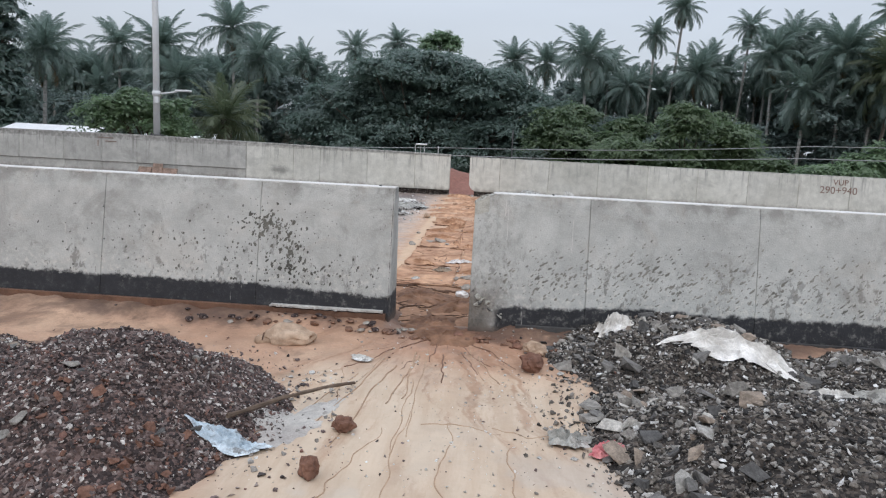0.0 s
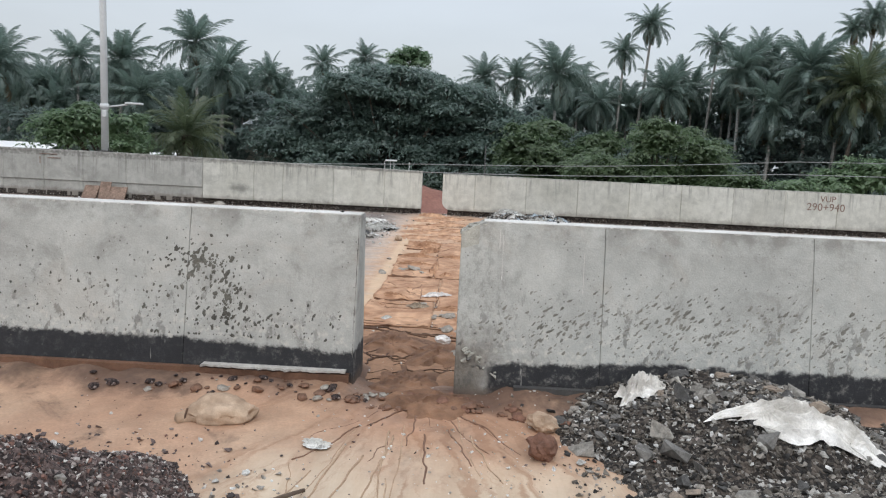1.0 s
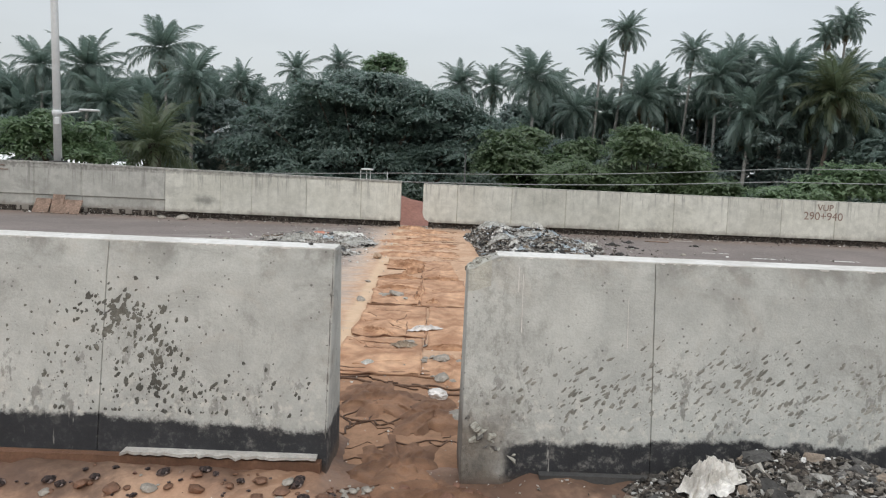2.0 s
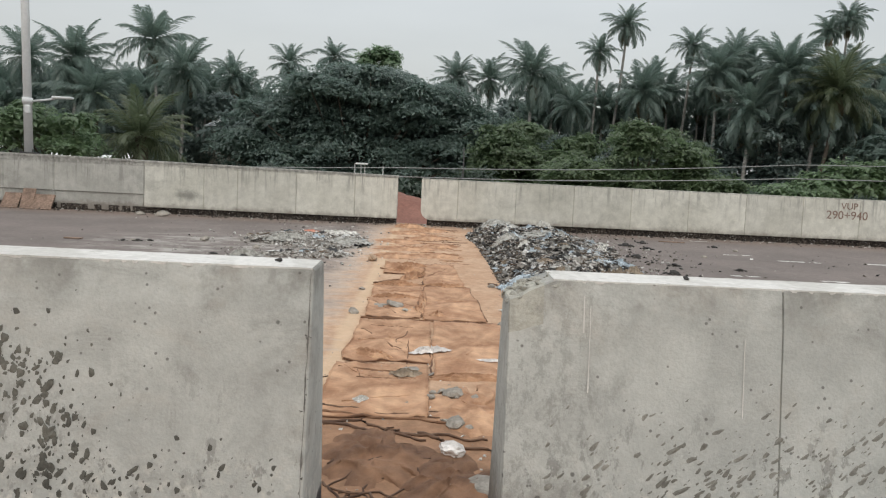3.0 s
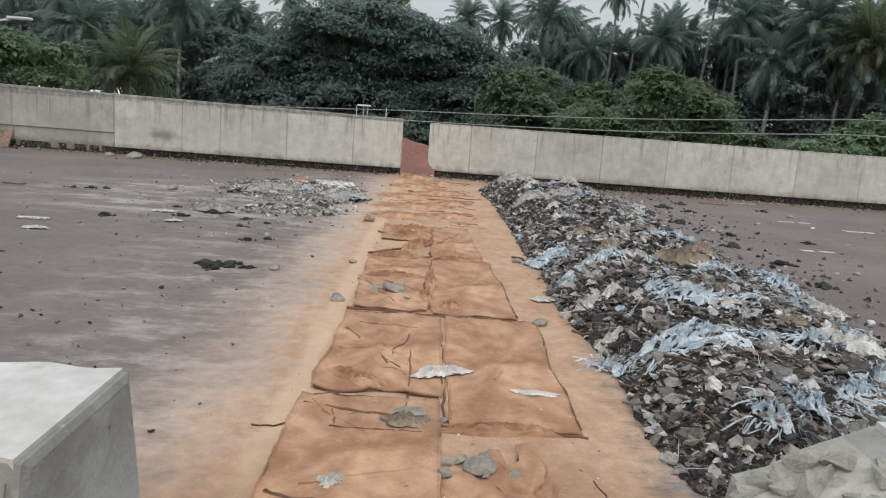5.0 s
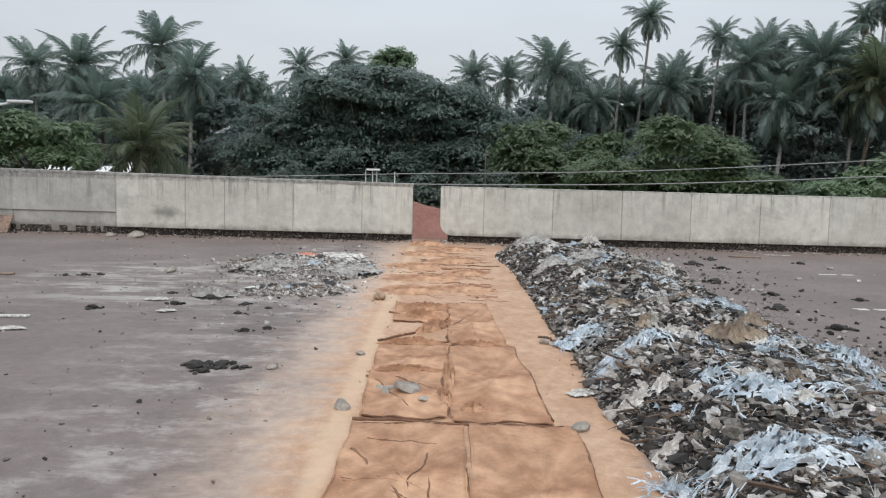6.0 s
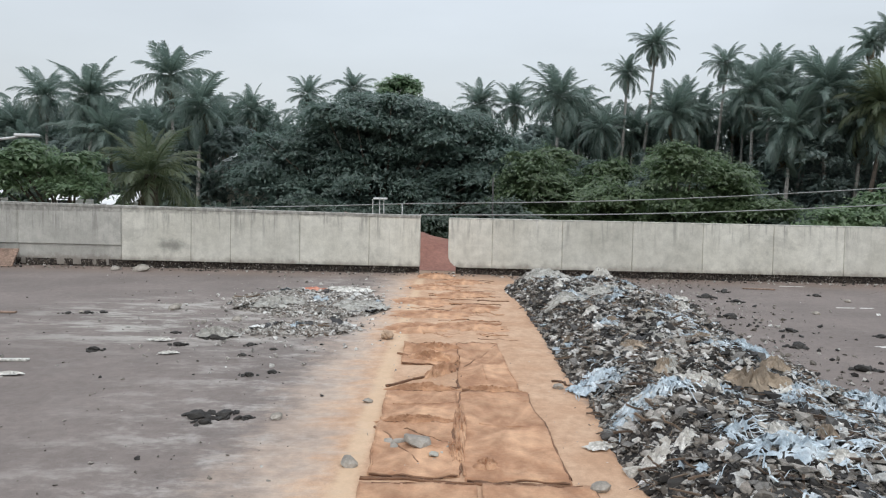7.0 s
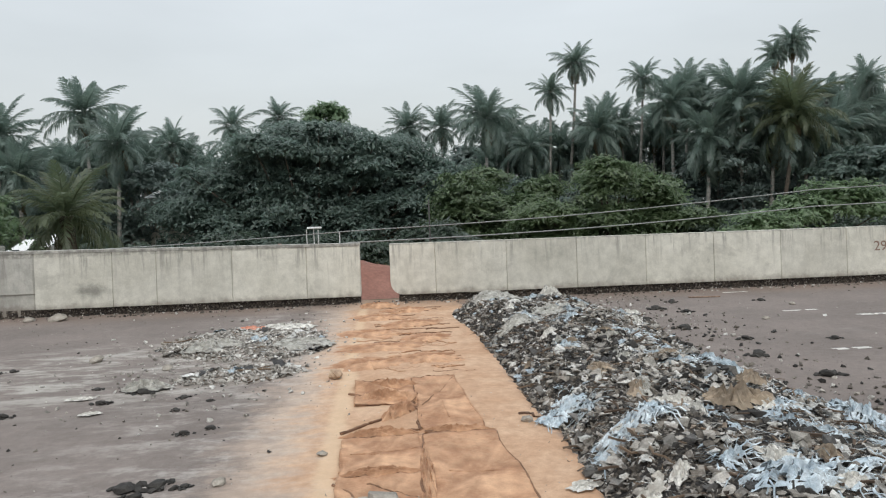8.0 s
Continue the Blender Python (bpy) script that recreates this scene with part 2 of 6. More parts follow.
def mud_ground():
    m = Mat("sandy_mud", 0.8)
    x, y = m.axis("X"), m.axis("Y")
    mid, fine, big = m.noise(5, 7, 0.68), m.noise(70, 4), m.noise(0.9, 6, 0.65)
    wob = m.math("MULTIPLY", m.math("SUBTRACT", m.noise(1.4, 6, 0.65), 0.5), 0.9)
    mud = m.mix(m.ramp(big, 0.35, 0.65), (0.40, 0.24, 0.155), (0.49, 0.325, 0.218))
    mud = m.shade(m.shade(mud, mid, 0.16), fine, 0.10)
    # paler sand laid down by the run-off, streaked away from the gap
    pale = m.shade(m.mix(m.ramp(m.noise(1.0, 6, 0.7, m.mapped((5, 0.8, 1))), 0.38, 0.62), (0.56, 0.45, 0.335), (0.48, 0.36, 0.255)), mid, 0.07)
    yy, xx = m.math("ADD", y, wob), m.math("ADD", x, m.math("MULTIPLY", wob, 0.5))
    flow = m.math("MULTIPLY", m.ramp(yy, -0.75, -1.55), m.math("MULTIPLY", m.ramp(xx, -0.95, -0.55), m.ramp(xx, 1.25, 0.95)))
    damp = m.ramp(m.noise(1.7, 7, 0.7, warp=0.5), 0.52, 0.64)
    mud = m.mix(m.math("MULTIPLY", damp, 0.65), mud, m.shade((0.13, 0.078, 0.052), mid, 0.3))
    col = m.mix(flow, mud, pale)
    # brown run-off fanning out of the gap
    dx, dy = m.math("SUBTRACT", xx, 0.08), m.math("SUBTRACT", 0.35, y)
    fan = m.n.new("ShaderNodeCombineXYZ")
    m.l.new(m.math("MULTIPLY", m.math("DIVIDE", dx, m.math("MAXIMUM", dy, 0.3)), 9.0), fan.inputs[0])
    m.l.new(m.math("MULTIPLY", y, 0.7), fan.inputs[1])
    runs = m.ramp(m.noise(1.0, 6, 0.68, fan.outputs[0]), 0.50, 0.62)
    reach = m.math("MULTIPLY", m.ramp(y, -3.4, -0.9, 0.25, 1.0), m.math("MULTIPLY", m.ramp(xx, -1.1, -0.6), m.ramp(xx, 1.3, 0.9)))
    col = m.mix(m.math("MULTIPLY", m.math("MULTIPLY", runs, reach), 0.75), col, m.shade((0.30, 0.165, 0.095), mid, 0.2))
    gapmud = m.math("MULTIPLY", m.ramp(yy, -1.25, -0.55), m.math("MULTIPLY", m.ramp(xx, -0.6, -0.2), m.ramp(xx, 1.0, 0.6)))
    col = m.mix(m.math("MULTIPLY", gapmud, 0.6), col, m.shade((0.32, 0.165, 0.095), mid, 0.3))
    dark = m.math("MULTIPLY", m.ramp(yy, -0.52, -0.26), m.ramp(m.noise(2.6, 5, 0.7), 0.35, 0.6, 0.35, 0.9))
    col = m.mix(dark, col, m.shade((0.095, 0.055, 0.038), mid, 0.35))
    slab = m.math("MULTIPLY", m.ramp(m.noise(1.1, 5, 0.6), 0.5, 0.6), m.ramp(y, -1.6, -2.6))
    col = m.mix(m.math("MULTIPLY", slab, 0.4), col, (0.42, 0.40, 0.37))
    rough = m.ramp(m.noise(2.2, 5), 0.35, 0.65, 0.5, 0.9)
    return m.done(col, m.math("ADD", mid, m.math("MULTIPLY", fine, 0.3)), 0.35, 0.012, rough)


def earth(name, a, b, rough=0.95):
    m = Mat(name, rough)
    col = m.mix(m.ramp(m.noise(1.5, 6, 0.7), 0.35, 0.65), a, b)
    col = m.shade(m.shade(col, m.noise(14, 6, 0.7), 0.2), m.noise(90, 3), 0.12)
    return m.done(col, m.noise(22, 6, 0.7), 0.5, 0.02)


def pebbly(name, stops, scale=70):
    """Packed grit too fine to pick apart: a colour and a small dome for every grain."""
    m = Mat(name, 0.95)
    cell = m.n.new("ShaderNodeTexVoronoi")
    cell.inputs["Scale"].default_value = scale
    m.l.new(m.c, cell.inputs["Vector"])
    chan = m.n.new("ShaderNodeSeparateColor")
    m.l.new(cell.outputs["Color"], chan.inputs[0])
    k = m.n.new("ShaderNodeValToRGB")
    k.color_ramp.interpolation = "CONSTANT"
    m.l.new(chan.outputs[0], k.inputs[0])
    while len(k.color_ramp.elements) < len(stops):
        k.color_ramp.elements.new(1)
    for e, (p, c) in zip(k.color_ramp.elements, stops):
        e.position, e.color = p, (*c, 1)
    col = m.shade(m.shade(k.outputs[0], m.noise(2.2, 6, 0.7), 0.35), m.noise(160, 3), 0.25)
    dome = m.ramp(cell.outputs["Distance"], 0.0, 0.75, 1.0, 0.0)
    return m.done(col, m.math("ADD", dome, m.math("MULTIPLY", m.noise(25, 6, 0.7), 0.8)), 0.9, 0.012)


def pieces(name, stops, island=True, rough=0.9, grain=30):
    """Stones and litter whose colour differs from piece to piece."""
    m = Mat(name, rough)
    k = m.n.new("ShaderNodeValToRGB")
    k.color_ramp.interpolation = "CONSTANT"
    m.l.new(m.rand(island), k.inputs[0])
    while len(k.color_ramp.elements) < len(stops):
        k.color_ramp.elements.new(1)
    for e, (p, c) in zip(k.color_ramp.elements, stops):
        e.position, e.color = p, (*c, 1)
    col = m.shade(m.shade(k.outputs[0], m.noise(grain, 5, 0.7), 0.4), m.noise(grain * 5, 3), 0.2)
    return m.done(col, m.noise(grain * 2, 6, 0.7), 0.7, 0.012)


def cloth(name, a, b, rough=0.95, weave=220):
    m = Mat(name, rough)
    col = m.mix(m.ramp(m.noise(2.5, 6, 0.7), 0.35, 0.65), a, b)
    col = m.shade(m.shade(m.shade(col, m.noise(9, 6, 0.7), 0.20), m.noise(weave, 2), 0.10), m.noise(1.3, 5, 0.7), 0.12)
    return m.done(col, m.math("ADD", m.noise(weave, 2), m.noise(16, 5)), 0.3, 0.006)


def plastic(name, a, b, rough=0.5):
    """Torn, ash-smeared sheet plastic."""
    m = Mat(name, rough)
    col = m.mix(m.ramp(m.noise(6, 6, 0.7), 0.35, 0.65), a, b)
    col = m.shade(m.shade(col, m.noise(22, 6, 0.7), 0.25), m.noise(140, 2), 0.12)
    ash = m.ramp(m.noise(1.0, 7, 0.72, m.mapped((9, 16, 12))), 0.54, 0.62)
    col = m.mix(m.math("MULTIPLY", ash, 0.75), col, (0.10, 0.092, 0.08))
    return m.done(col, m.math("ADD", m.noise(60, 4), m.noise(16, 5)), 0.4, 0.008)


def leaf(name, a, b, rough=0.42):
    m = Mat(name, rough)
    col = m.mix(m.rand(True), a, b)
    col = m.mix(m.math("MULTIPLY", m.rand(False), 0.35), col, [min(1, c * 1.35) for c in b])
    m.b.inputs["Specular IOR Level"].default_value = 0.9
    m.done(col)
    # thin blades let light through
    glow, both = m.n.new("ShaderNodeBsdfTranslucent"), m.n.new("ShaderNodeMixShader")
    m.l.new(m.mix(0.25, col, (0.16, 0.22, 0.16)), glow.inputs["Color"])
    both.inputs[0].default_value = 0.5
    m.l.new(m.b.outputs[0], both.inputs[1])
    m.l.new(glow.outputs[0], both.inputs[2])
    m.l.new(both.outputs[0], m.n["Material Output"].inputs["Surface"])
    return m.m


def bark(name, a, b):
    m = Mat(name, 0.95)
    col = m.mix(m.ramp(m.noise(1.0, 4, 0.6, m.mapped((2, 2, 9))), 0.4, 0.6), a, b)
    return m.done(m.shade(col, m.noise(20, 4), 0.2), m.noise(1.0, 4, 0.6, m.mapped((3, 3, 14))), 0.5, 0.03)


def plain(name, col, rough=0.6, metal=0.0, grain=12, amount=0.12):
    m = Mat(name, rough)
    m.b.inputs["Metallic"].default_value = metal
    c = m.shade(m.shade(col, m.noise(grain, 6, 0.7), amount), m.noise(grain * 8, 3), amount * 0.6)
    return m.done(c, m.noise(grain * 3, 4), 0.15, 0.004)


M_NEAR = concrete_near()
M_FAR = concrete_far("pale_concrete", (0.53, 0.52, 0.46), (0.61, 0.60, 0.54), (0.26, 0.255, 0.23))
M_FARDARK = concrete_far("stained_concrete", (0.38, 0.375, 0.345), (0.47, 0.465, 0.43), (0.19, 0.185, 0.17))
M_BREAK = earth("broken_concrete", (0.44, 0.425, 0.37), (0.32, 0.31, 0.27))
M_WHITE = paint_white()
M_TAR = earth("bitumen", (0.03, 0.03, 0.033), (0.07, 0.068, 0.065), 0.75)
M_LEDGE = earth("mortar", (0.50, 0.48, 0.44), (0.36, 0.33, 0.30))
M_ROAD, M_MUD = road_surface(), mud_ground()
M_SOIL = earth("green_brown_soil", (0.07, 0.075, 0.035), (0.13, 0.10, 0.06))
M_LATERITE = earth("laterite", (0.21, 0.095, 0.072), (0.27, 0.13, 0.10))
M_WETSAND = earth("wet_brown_sand", (0.30, 0.19, 0.12), (0.38, 0.25, 0.165))
M_GRAVELBED = pebbly("dark_gravel_soil", [(0, (0.035, 0.024, 0.022)), (0.4, (0.085, 0.056, 0.048)), (0.66, (0.135, 0.092, 0.080)), (0.86, (0.21, 0.165, 0.148)), (0.96, (0.40, 0.36, 0.33))], 62)
M_ASHBED = pebbly("black_ash_soil", [(0, (0.018, 0.016, 0.015)), (0.42, (0.050, 0.043, 0.036)), (0.70, (0.095, 0.080, 0.065)), (0.88, (0.19, 0.17, 0.15)), (0.96, (0.36, 0.35, 0.33))], 48)
M_BROWNBED = pebbly("dark_brown_soil", [(0, (0.022, 0.018, 0.015)), (0.45, (0.060, 0.048, 0.039)), (0.72, (0.105, 0.086, 0.070)), (0.90, (0.19, 0.17, 0.15)), (0.97, (0.36, 0.34, 0.31))], 58)
M_GREYBED = earth("grey_dust_soil", (0.20, 0.175, 0.155), (0.31, 0.275, 0.245))
M_GRAVEL = pieces("mixed_gravel", [(0, (0.05, 0.040, 0.038)), (0.25, (0.12, 0.086, 0.078)), (0.50, (0.175, 0.132, 0.12)), (0.66, (0.185, 0.100, 0.078)), (0.77, (0.29, 0.245, 0.22)), (0.90, (0.55, 0.515, 0.48))])
M_CHUNK = pieces("broken_asphalt_and_concrete", [(0, (0.085, 0.082, 0.078)), (0.2, (0.16, 0.152, 0.14)), (0.42, (0.24, 0.225, 0.20)), (0.62, (0.33, 0.315, 0.285)), (0.8, (0.25, 0.20, 0.155)), (0.9, (0.46, 0.435, 0.39))], island=False, grain=3.5)
M_RUBBLE = pieces("mixed_rubble", [(0, (0.030, 0.028, 0.026)), (0.26, (0.105, 0.092, 0.078)), (0.46, (0.18, 0.160, 0.135)), (0.66, (0.27, 0.245, 0.215)), (0.82, (0.40, 0.385, 0.355)), (0.94, (0.62, 0.61, 0.59))])
M_LITTER = pieces("mixed_litter", [(0, (0.035, 0.034, 0.034)), (0.22, (0.15, 0.135, 0.115)), (0.36, (0.28, 0.27, 0.25)), (0.55, (0.42, 0.42, 0.40)), (0.72, (0.36, 0.43, 0.48)), (0.84, (0.60, 0.60, 0.58))], rough=0.6)
M_PALECHIP = pieces("pale_grey_debris", [(0, (0.20, 0.185, 0.165)), (0.3, (0.32, 0.30, 0.27)), (0.6, (0.42, 0.40, 0.37)), (0.85, (0.56, 0.55, 0.52))])
M_RILL = earth("damp_sand", (0.35, 0.235, 0.15), (0.44, 0.31, 0.21))
M_CRACK = earth("dark_joint", (0.10, 0.096, 0.088), (0.19, 0.18, 0.165))
M_MUDSACK = cloth("muddy_brown_sacking", (0.22, 0.175, 0.13), (0.34, 0.275, 0.205))
M_WETMUD = earth("wet_mud", (0.115, 0.058, 0.034), (0.20, 0.105, 0.064), 0.6)
M_CLOD = earth("laterite_clod", (0.13, 0.062, 0.04), (0.225, 0.118, 0.08))
M_BLACKLUMP = earth("bitumen_lump", (0.022, 0.021, 0.02), (0.05, 0.047, 0.043))
M_STONE = earth("grey_stone", (0.22, 0.20, 0.172), (0.36, 0.328, 0.285))
M_GEO = cloth("sand_soaked_cloth", (0.34, 0.175, 0.097), (0.50, 0.305, 0.187))
M_RAG = cloth("white_rag", (0.60, 0.56, 0.53), (0.78, 0.74, 0.70), 0.9)
# wet cloth in the gap; elsewhere the painted shade of hems, creases and folds
M_GEODARK = cloth("wet_and_fold_shade_cloth", (0.14, 0.072, 0.042), (0.235, 0.128, 0.075))
M_SACK = cloth("dirty_tan_sacking", (0.38, 0.265, 0.18), (0.48, 0.36, 0.26))
M_BLUE = plastic("pale_blue_plastic_weave", (0.32, 0.40, 0.46), (0.62, 0.69, 0.73))
M_WHITEBAG = plastic("dirty_white_plastic", (0.44, 0.425, 0.385), (0.70, 0.69, 0.65))
M_DIRTYBAG = cloth("muddy_white_plastic", (0.52, 0.49, 0.44), (0.80, 0.78, 0.74), 0.6, 120)
M_GREENBAG = plastic("grey_green_plastic", (0.27, 0.265, 0.235), (0.42, 0.41, 0.375))
M_ORANGE = plastic("orange_plastic", (0.56, 0.20, 0.12), (0.66, 0.33, 0.24))
M_PINK = cloth("pink_plastic", (0.66, 0.20, 0.22), (0.72, 0.33, 0.32), 0.5, 160)
M_WOOD = bark("weathered_wood", (0.095, 0.066, 0.047), (0.18, 0.13, 0.092))
M_PLY = plain("worn_plywood", (0.24, 0.165, 0.125), 0.85, 0, 4, 0.45)
M_ROOT = bark("muddy_root", (0.085, 0.048, 0.032), (0.16, 0.095, 0.062))
M_STEEL = plain("galvanised_steel", (0.62, 0.64, 0.64), 0.5, 0.0, 3, 0.06)
M_CABLE = plain("grey_cable", (0.30, 0.31, 0.31), 0.6)
M_LAMPHEAD = plain("pale_lamp_housing", (0.60, 0.62, 0.62), 0.5)
M_ROOFWHITE = plain("white_sheet_roof", (0.72, 0.73, 0.73), 0.5)
M_HOUSE = plain("cream_render", (0.48, 0.47, 0.43), 0.9)
M_DARKPANE = plain("dark_window_glass", (0.03, 0.035, 0.04), 0.15)
M_INK = plain("brown_brush_paint", (0.22, 0.14, 0.11), 0.9)
# palm base colour is lifted towards blue-grey to paint in distance haze
M_PALMLEAF = leaf("hazed_palm_leaflet", (0.122, 0.182, 0.166), (0.195, 0.264, 0.226))
M_PALMYOUNG = leaf("young_palm_leaflet", (0.075, 0.105, 0.055), (0.125, 0.150, 0.075))
M_DRYFROND = leaf("dry_frond", (0.12, 0.095, 0.055), (0.18, 0.14, 0.085), 0.9)
# green lightened and blued in the colour itself, for haze
M_DARKLEAF = leaf("hazed_dark_tree_leaf", (0.090, 0.136, 0.132), (0.160, 0.228, 0.192))
M_MIDLEAF = leaf("bush_leaf", (0.088, 0.142, 0.068), (0.152, 0.215, 0.105))
M_BRIGHTLEAF = leaf("fresh_leaf", (0.105, 0.180, 0.090), (0.175, 0.255, 0.130))
# haze of the far wood is mixed into this pale bluish green
M_UNDER = leaf("hazed_undergrowth_leaf", (0.105, 0.152, 0.148), (0.168, 0.222, 0.205))
M_LOWLEAF = leaf("low_scrub_leaf", (0.045, 0.072, 0.055), (0.080, 0.115, 0.082))
M_LIGHTLEAF = leaf("light_tree_leaf", (0.13, 0.225, 0.125), (0.21, 0.31, 0.175))
M_PALMBARK = bark("palm_bark", (0.24, 0.235, 0.22), (0.34, 0.33, 0.31))
M_BARK = bark("tree_bark", (0.06, 0.05, 0.04), (0.11, 0.09, 0.07))


# ---- building helpers ----
def mesh(name, verts, faces, mats, smooth=False, which=None):
    me = bpy.data.meshes.new(name)
    me.from_pydata([tuple(v) for v in verts], [], [tuple(f) for f in faces])
    for k in mats if isinstance(mats, (list, tuple)) else [mats]:
        me.materials.append(k)
    if which is not None:
        me.polygons.foreach_set("material_index", which)
    if smooth:
        me.polygons.foreach_set("use_smooth", [True] * len(me.polygons))
    me.update()
    return me


def part(name, me, parent, label="", at=(0, 0, 0), turn=None):
    ob = new(name, me)
    ob.parent = parent
    ob.location = at
    if turn:
        ob.rotation_euler = turn
    if label:
        ob["label"] = label
    return ob


def empty(name, at, label, category, group="", kind=""):
    ob = new(name)
    ob.location = at
    ob.empty_display_size = 0.1
    return tagged(ob, label, category, group, kind)


def fbm(x, y, s=1.0, k=0.0):
    return noise.fractal(Vector((x * s, y * s, k)), 0.9, 2.1, 4)


def wob(x, y, s=1.0, k=0.0):
    return noise.noise(Vector((x * s, y * s, k)))


def ease(v, a, b):
    t = min(1.0, max(0.0, (v - a) / (b - a)))
    return t * t * (3 - 2 * t)


def grid(xs, ys, height, keep=None):
    """Vertices and quads of a height field; keep(x, y) drops quads."""
    verts = [(x, y, height(x, y)) for y in ys for x in xs]
    n = len(xs)
    faces = []
    for j in range(len(ys) - 1):
        for i in range(n - 1):
            if keep is None or keep((xs[i] + xs[i + 1]) / 2, (ys[j] + ys[j + 1]) / 2):
                faces.append((j * n + i, j * n + i + 1, (j + 1) * n + i + 1, (j + 1) * n + i))
    return verts, faces


def tube(points, r0, r1, n=7, uneven=0.0, seed=0):
    rnd = random.Random(seed)
    pts = [Vector(p) for p in points]
    verts, faces = [], []
    for i, p in enumerate(pts):
        d = (pts[min(i + 1, len(pts) - 1)] - pts[max(i - 1, 0)]).normalized()
        a = d.orthogonal().normalized()
        b = d.cross(a)
        r = r0 + (r1 - r0) * i / (len(pts) - 1)
        for k in range(n):
            q = r * (1 + uneven * rnd.uniform(-1, 1))
            t = 2 * math.pi * k / n
            verts.append(p + a * q * math.cos(t) + b * q * math.sin(t))
        if i:
            for k in range(n):
                faces.append(((i - 1) * n + k, (i - 1) * n + (k + 1) % n, i * n + (k + 1) % n, i * n + k))
    faces.append(tuple(range(n - 1, -1, -1)))
    faces.append(tuple(range((len(pts) - 1) * n, len(pts) * n)))
    return verts, faces


def hull(seed, n=11, flat=0.7, sharp=0.0):
    """A broken stone about one unit across."""
    rnd = random.Random(seed)
    bm = bmesh.new()
    for _ in range(n):
        v = Vector((rnd.gauss(0, 1), rnd.gauss(0, 1), rnd.gauss(0, 1))).normalized() * rnd.uniform(0.38, 0.55)
        bm.verts.new((v.x * (1 + sharp * rnd.random()), v.y, v.z * flat))
    bmesh.ops.convex_hull(bm, input=bm.verts)
    bmesh.ops.delete(bm, geom=[v for v in bm.verts if not v.link_faces], context="VERTS")
    bmesh.ops.triangulate(bm, faces=bm.faces)
    bm.verts.index_update()
    out = ([tuple(v.co) for v in bm.verts], [tuple(v.index for v in f.verts) for f in bm.faces])
    bm.free()
    return out


def shard(seed):
    """A crumpled scrap of sheet about one unit across."""
    rnd = random.Random(seed)
    n = 5
    verts = [((i / (n - 1) - 0.5) * rnd.uniform(0.7, 1.2), (j / (n - 1) - 0.5) * rnd.uniform(0.5, 1.1), rnd.uniform(-0.13, 0.16)) for j in range(n) for i in range(n)]
    faces = [(j * n + i, j * n + i + 1, (j + 1) * n + i + 1, (j + 1) * n + i) for j in range(n - 1) for i in range(n - 1)]
    return verts, faces


def twig(seed):
    rnd = random.Random(seed)
    pts = [(-0.5 + 0.25 * i, rnd.uniform(-0.05, 0.05), rnd.uniform(-0.03, 0.03)) for i in range(5)]
    return tube(pts, 0.035, 0.018, 4)


def scattered(shapes, spots):
    """Joins shapes placed at (x, y, z, size, tilt x, tilt y, turn) into one set of vertices and faces."""
    vs, fs, base = [], [], 0
    arrays = [(np.array(v), f) for v, f in shapes]
    for i, (x, y, z, s, a, b, c) in enumerate(spots):
        v, f = arrays[i % len(arrays)]
        r = np.array(Euler((a, b, c)).to_matrix()) * s
        vs.append(v @ r.T + (x, y, z))
        fs.extend(tuple(k + base for k in q) for q in f)
        base += len(v)
    return np.concatenate(vs).tolist(), fs


STONES = [hull(i, 8) for i in range(10)]
SLABS = [hull(40 + i, 10, 0.45, 0.35) for i in range(8)]
SCRAPS = [shard(i) for i in range(8)]
TWIGS = [twig(i) for i in range(5)]


# ---- ground heights ----
def mud_z(x, y):
    z = 0.055 + 0.012 * fbm(x, y, 1.3) + 0.004 * wob(x, y, 9)
    spread = 0.5 + max(0.0, -y - 0.4) * 0.35
    inside = 1 - ease(abs(x - 0.1), spread * 0.7, spread)
    if -4 < y < 0.2:
        ang = (x - 0.1) / (0.45 + max(0.0, -y - 0.3) * 0.3)
        z += inside * ease(-y, 0.2, 0.7) * (0.012 * math.sin(ang * 13 + 2 * fbm(x, y, 0.9)) + 0.004 * wob(x, y, 6))
    z -= 0.07 * ease(y, -0.3, 0.3)
    z += (0.065 + 0.035 * fbm(x, y, 5)) * ease(y, -0.50, -0.24) * (1 - 0.85 * inside)
    return z


def road_z(x, y):
    strip = ease(x, -1.1, -0.7) * (1 - ease(x, 0.7, 1.1))
    return 0.003 * wob(x, y, 1.5) + strip * (0.012 + 0.010 * fbm(x, y, 1.7))


def mound(x, y, cx, cy, rx, ry, h, k):
    d = math.hypot((x - cx) / rx, (y - cy) / ry) + 0.16 * fbm(x, y, 1.1, k)
    return h * (1 - ease(d, 0.08, 1.0)) * (1 + 0.18 * fbm(x, y, 2.2, k + 3))


def gravel_top(x, y):
    return mud_z(x, y) - 0.03 + max(mound(x, y, -1.40, -2.12, 1.0, 1.15, 0.42, 1), mound(x, y, -2.8, -2.1, 1.5, 1.3, 0.20, 4))


def rubble_top(x, y):
    return mud_z(x, y) - 0.03 + max(mound(x, y, 1.75, -0.75, 1.02, 1.0, 0.30, 2), mound(x, y, 1.95, -2.15, 1.32, 1.5, 0.31, 5), mound(x, y, 3.3, -0.8, 1.3, 0.8, 0.20, 9))


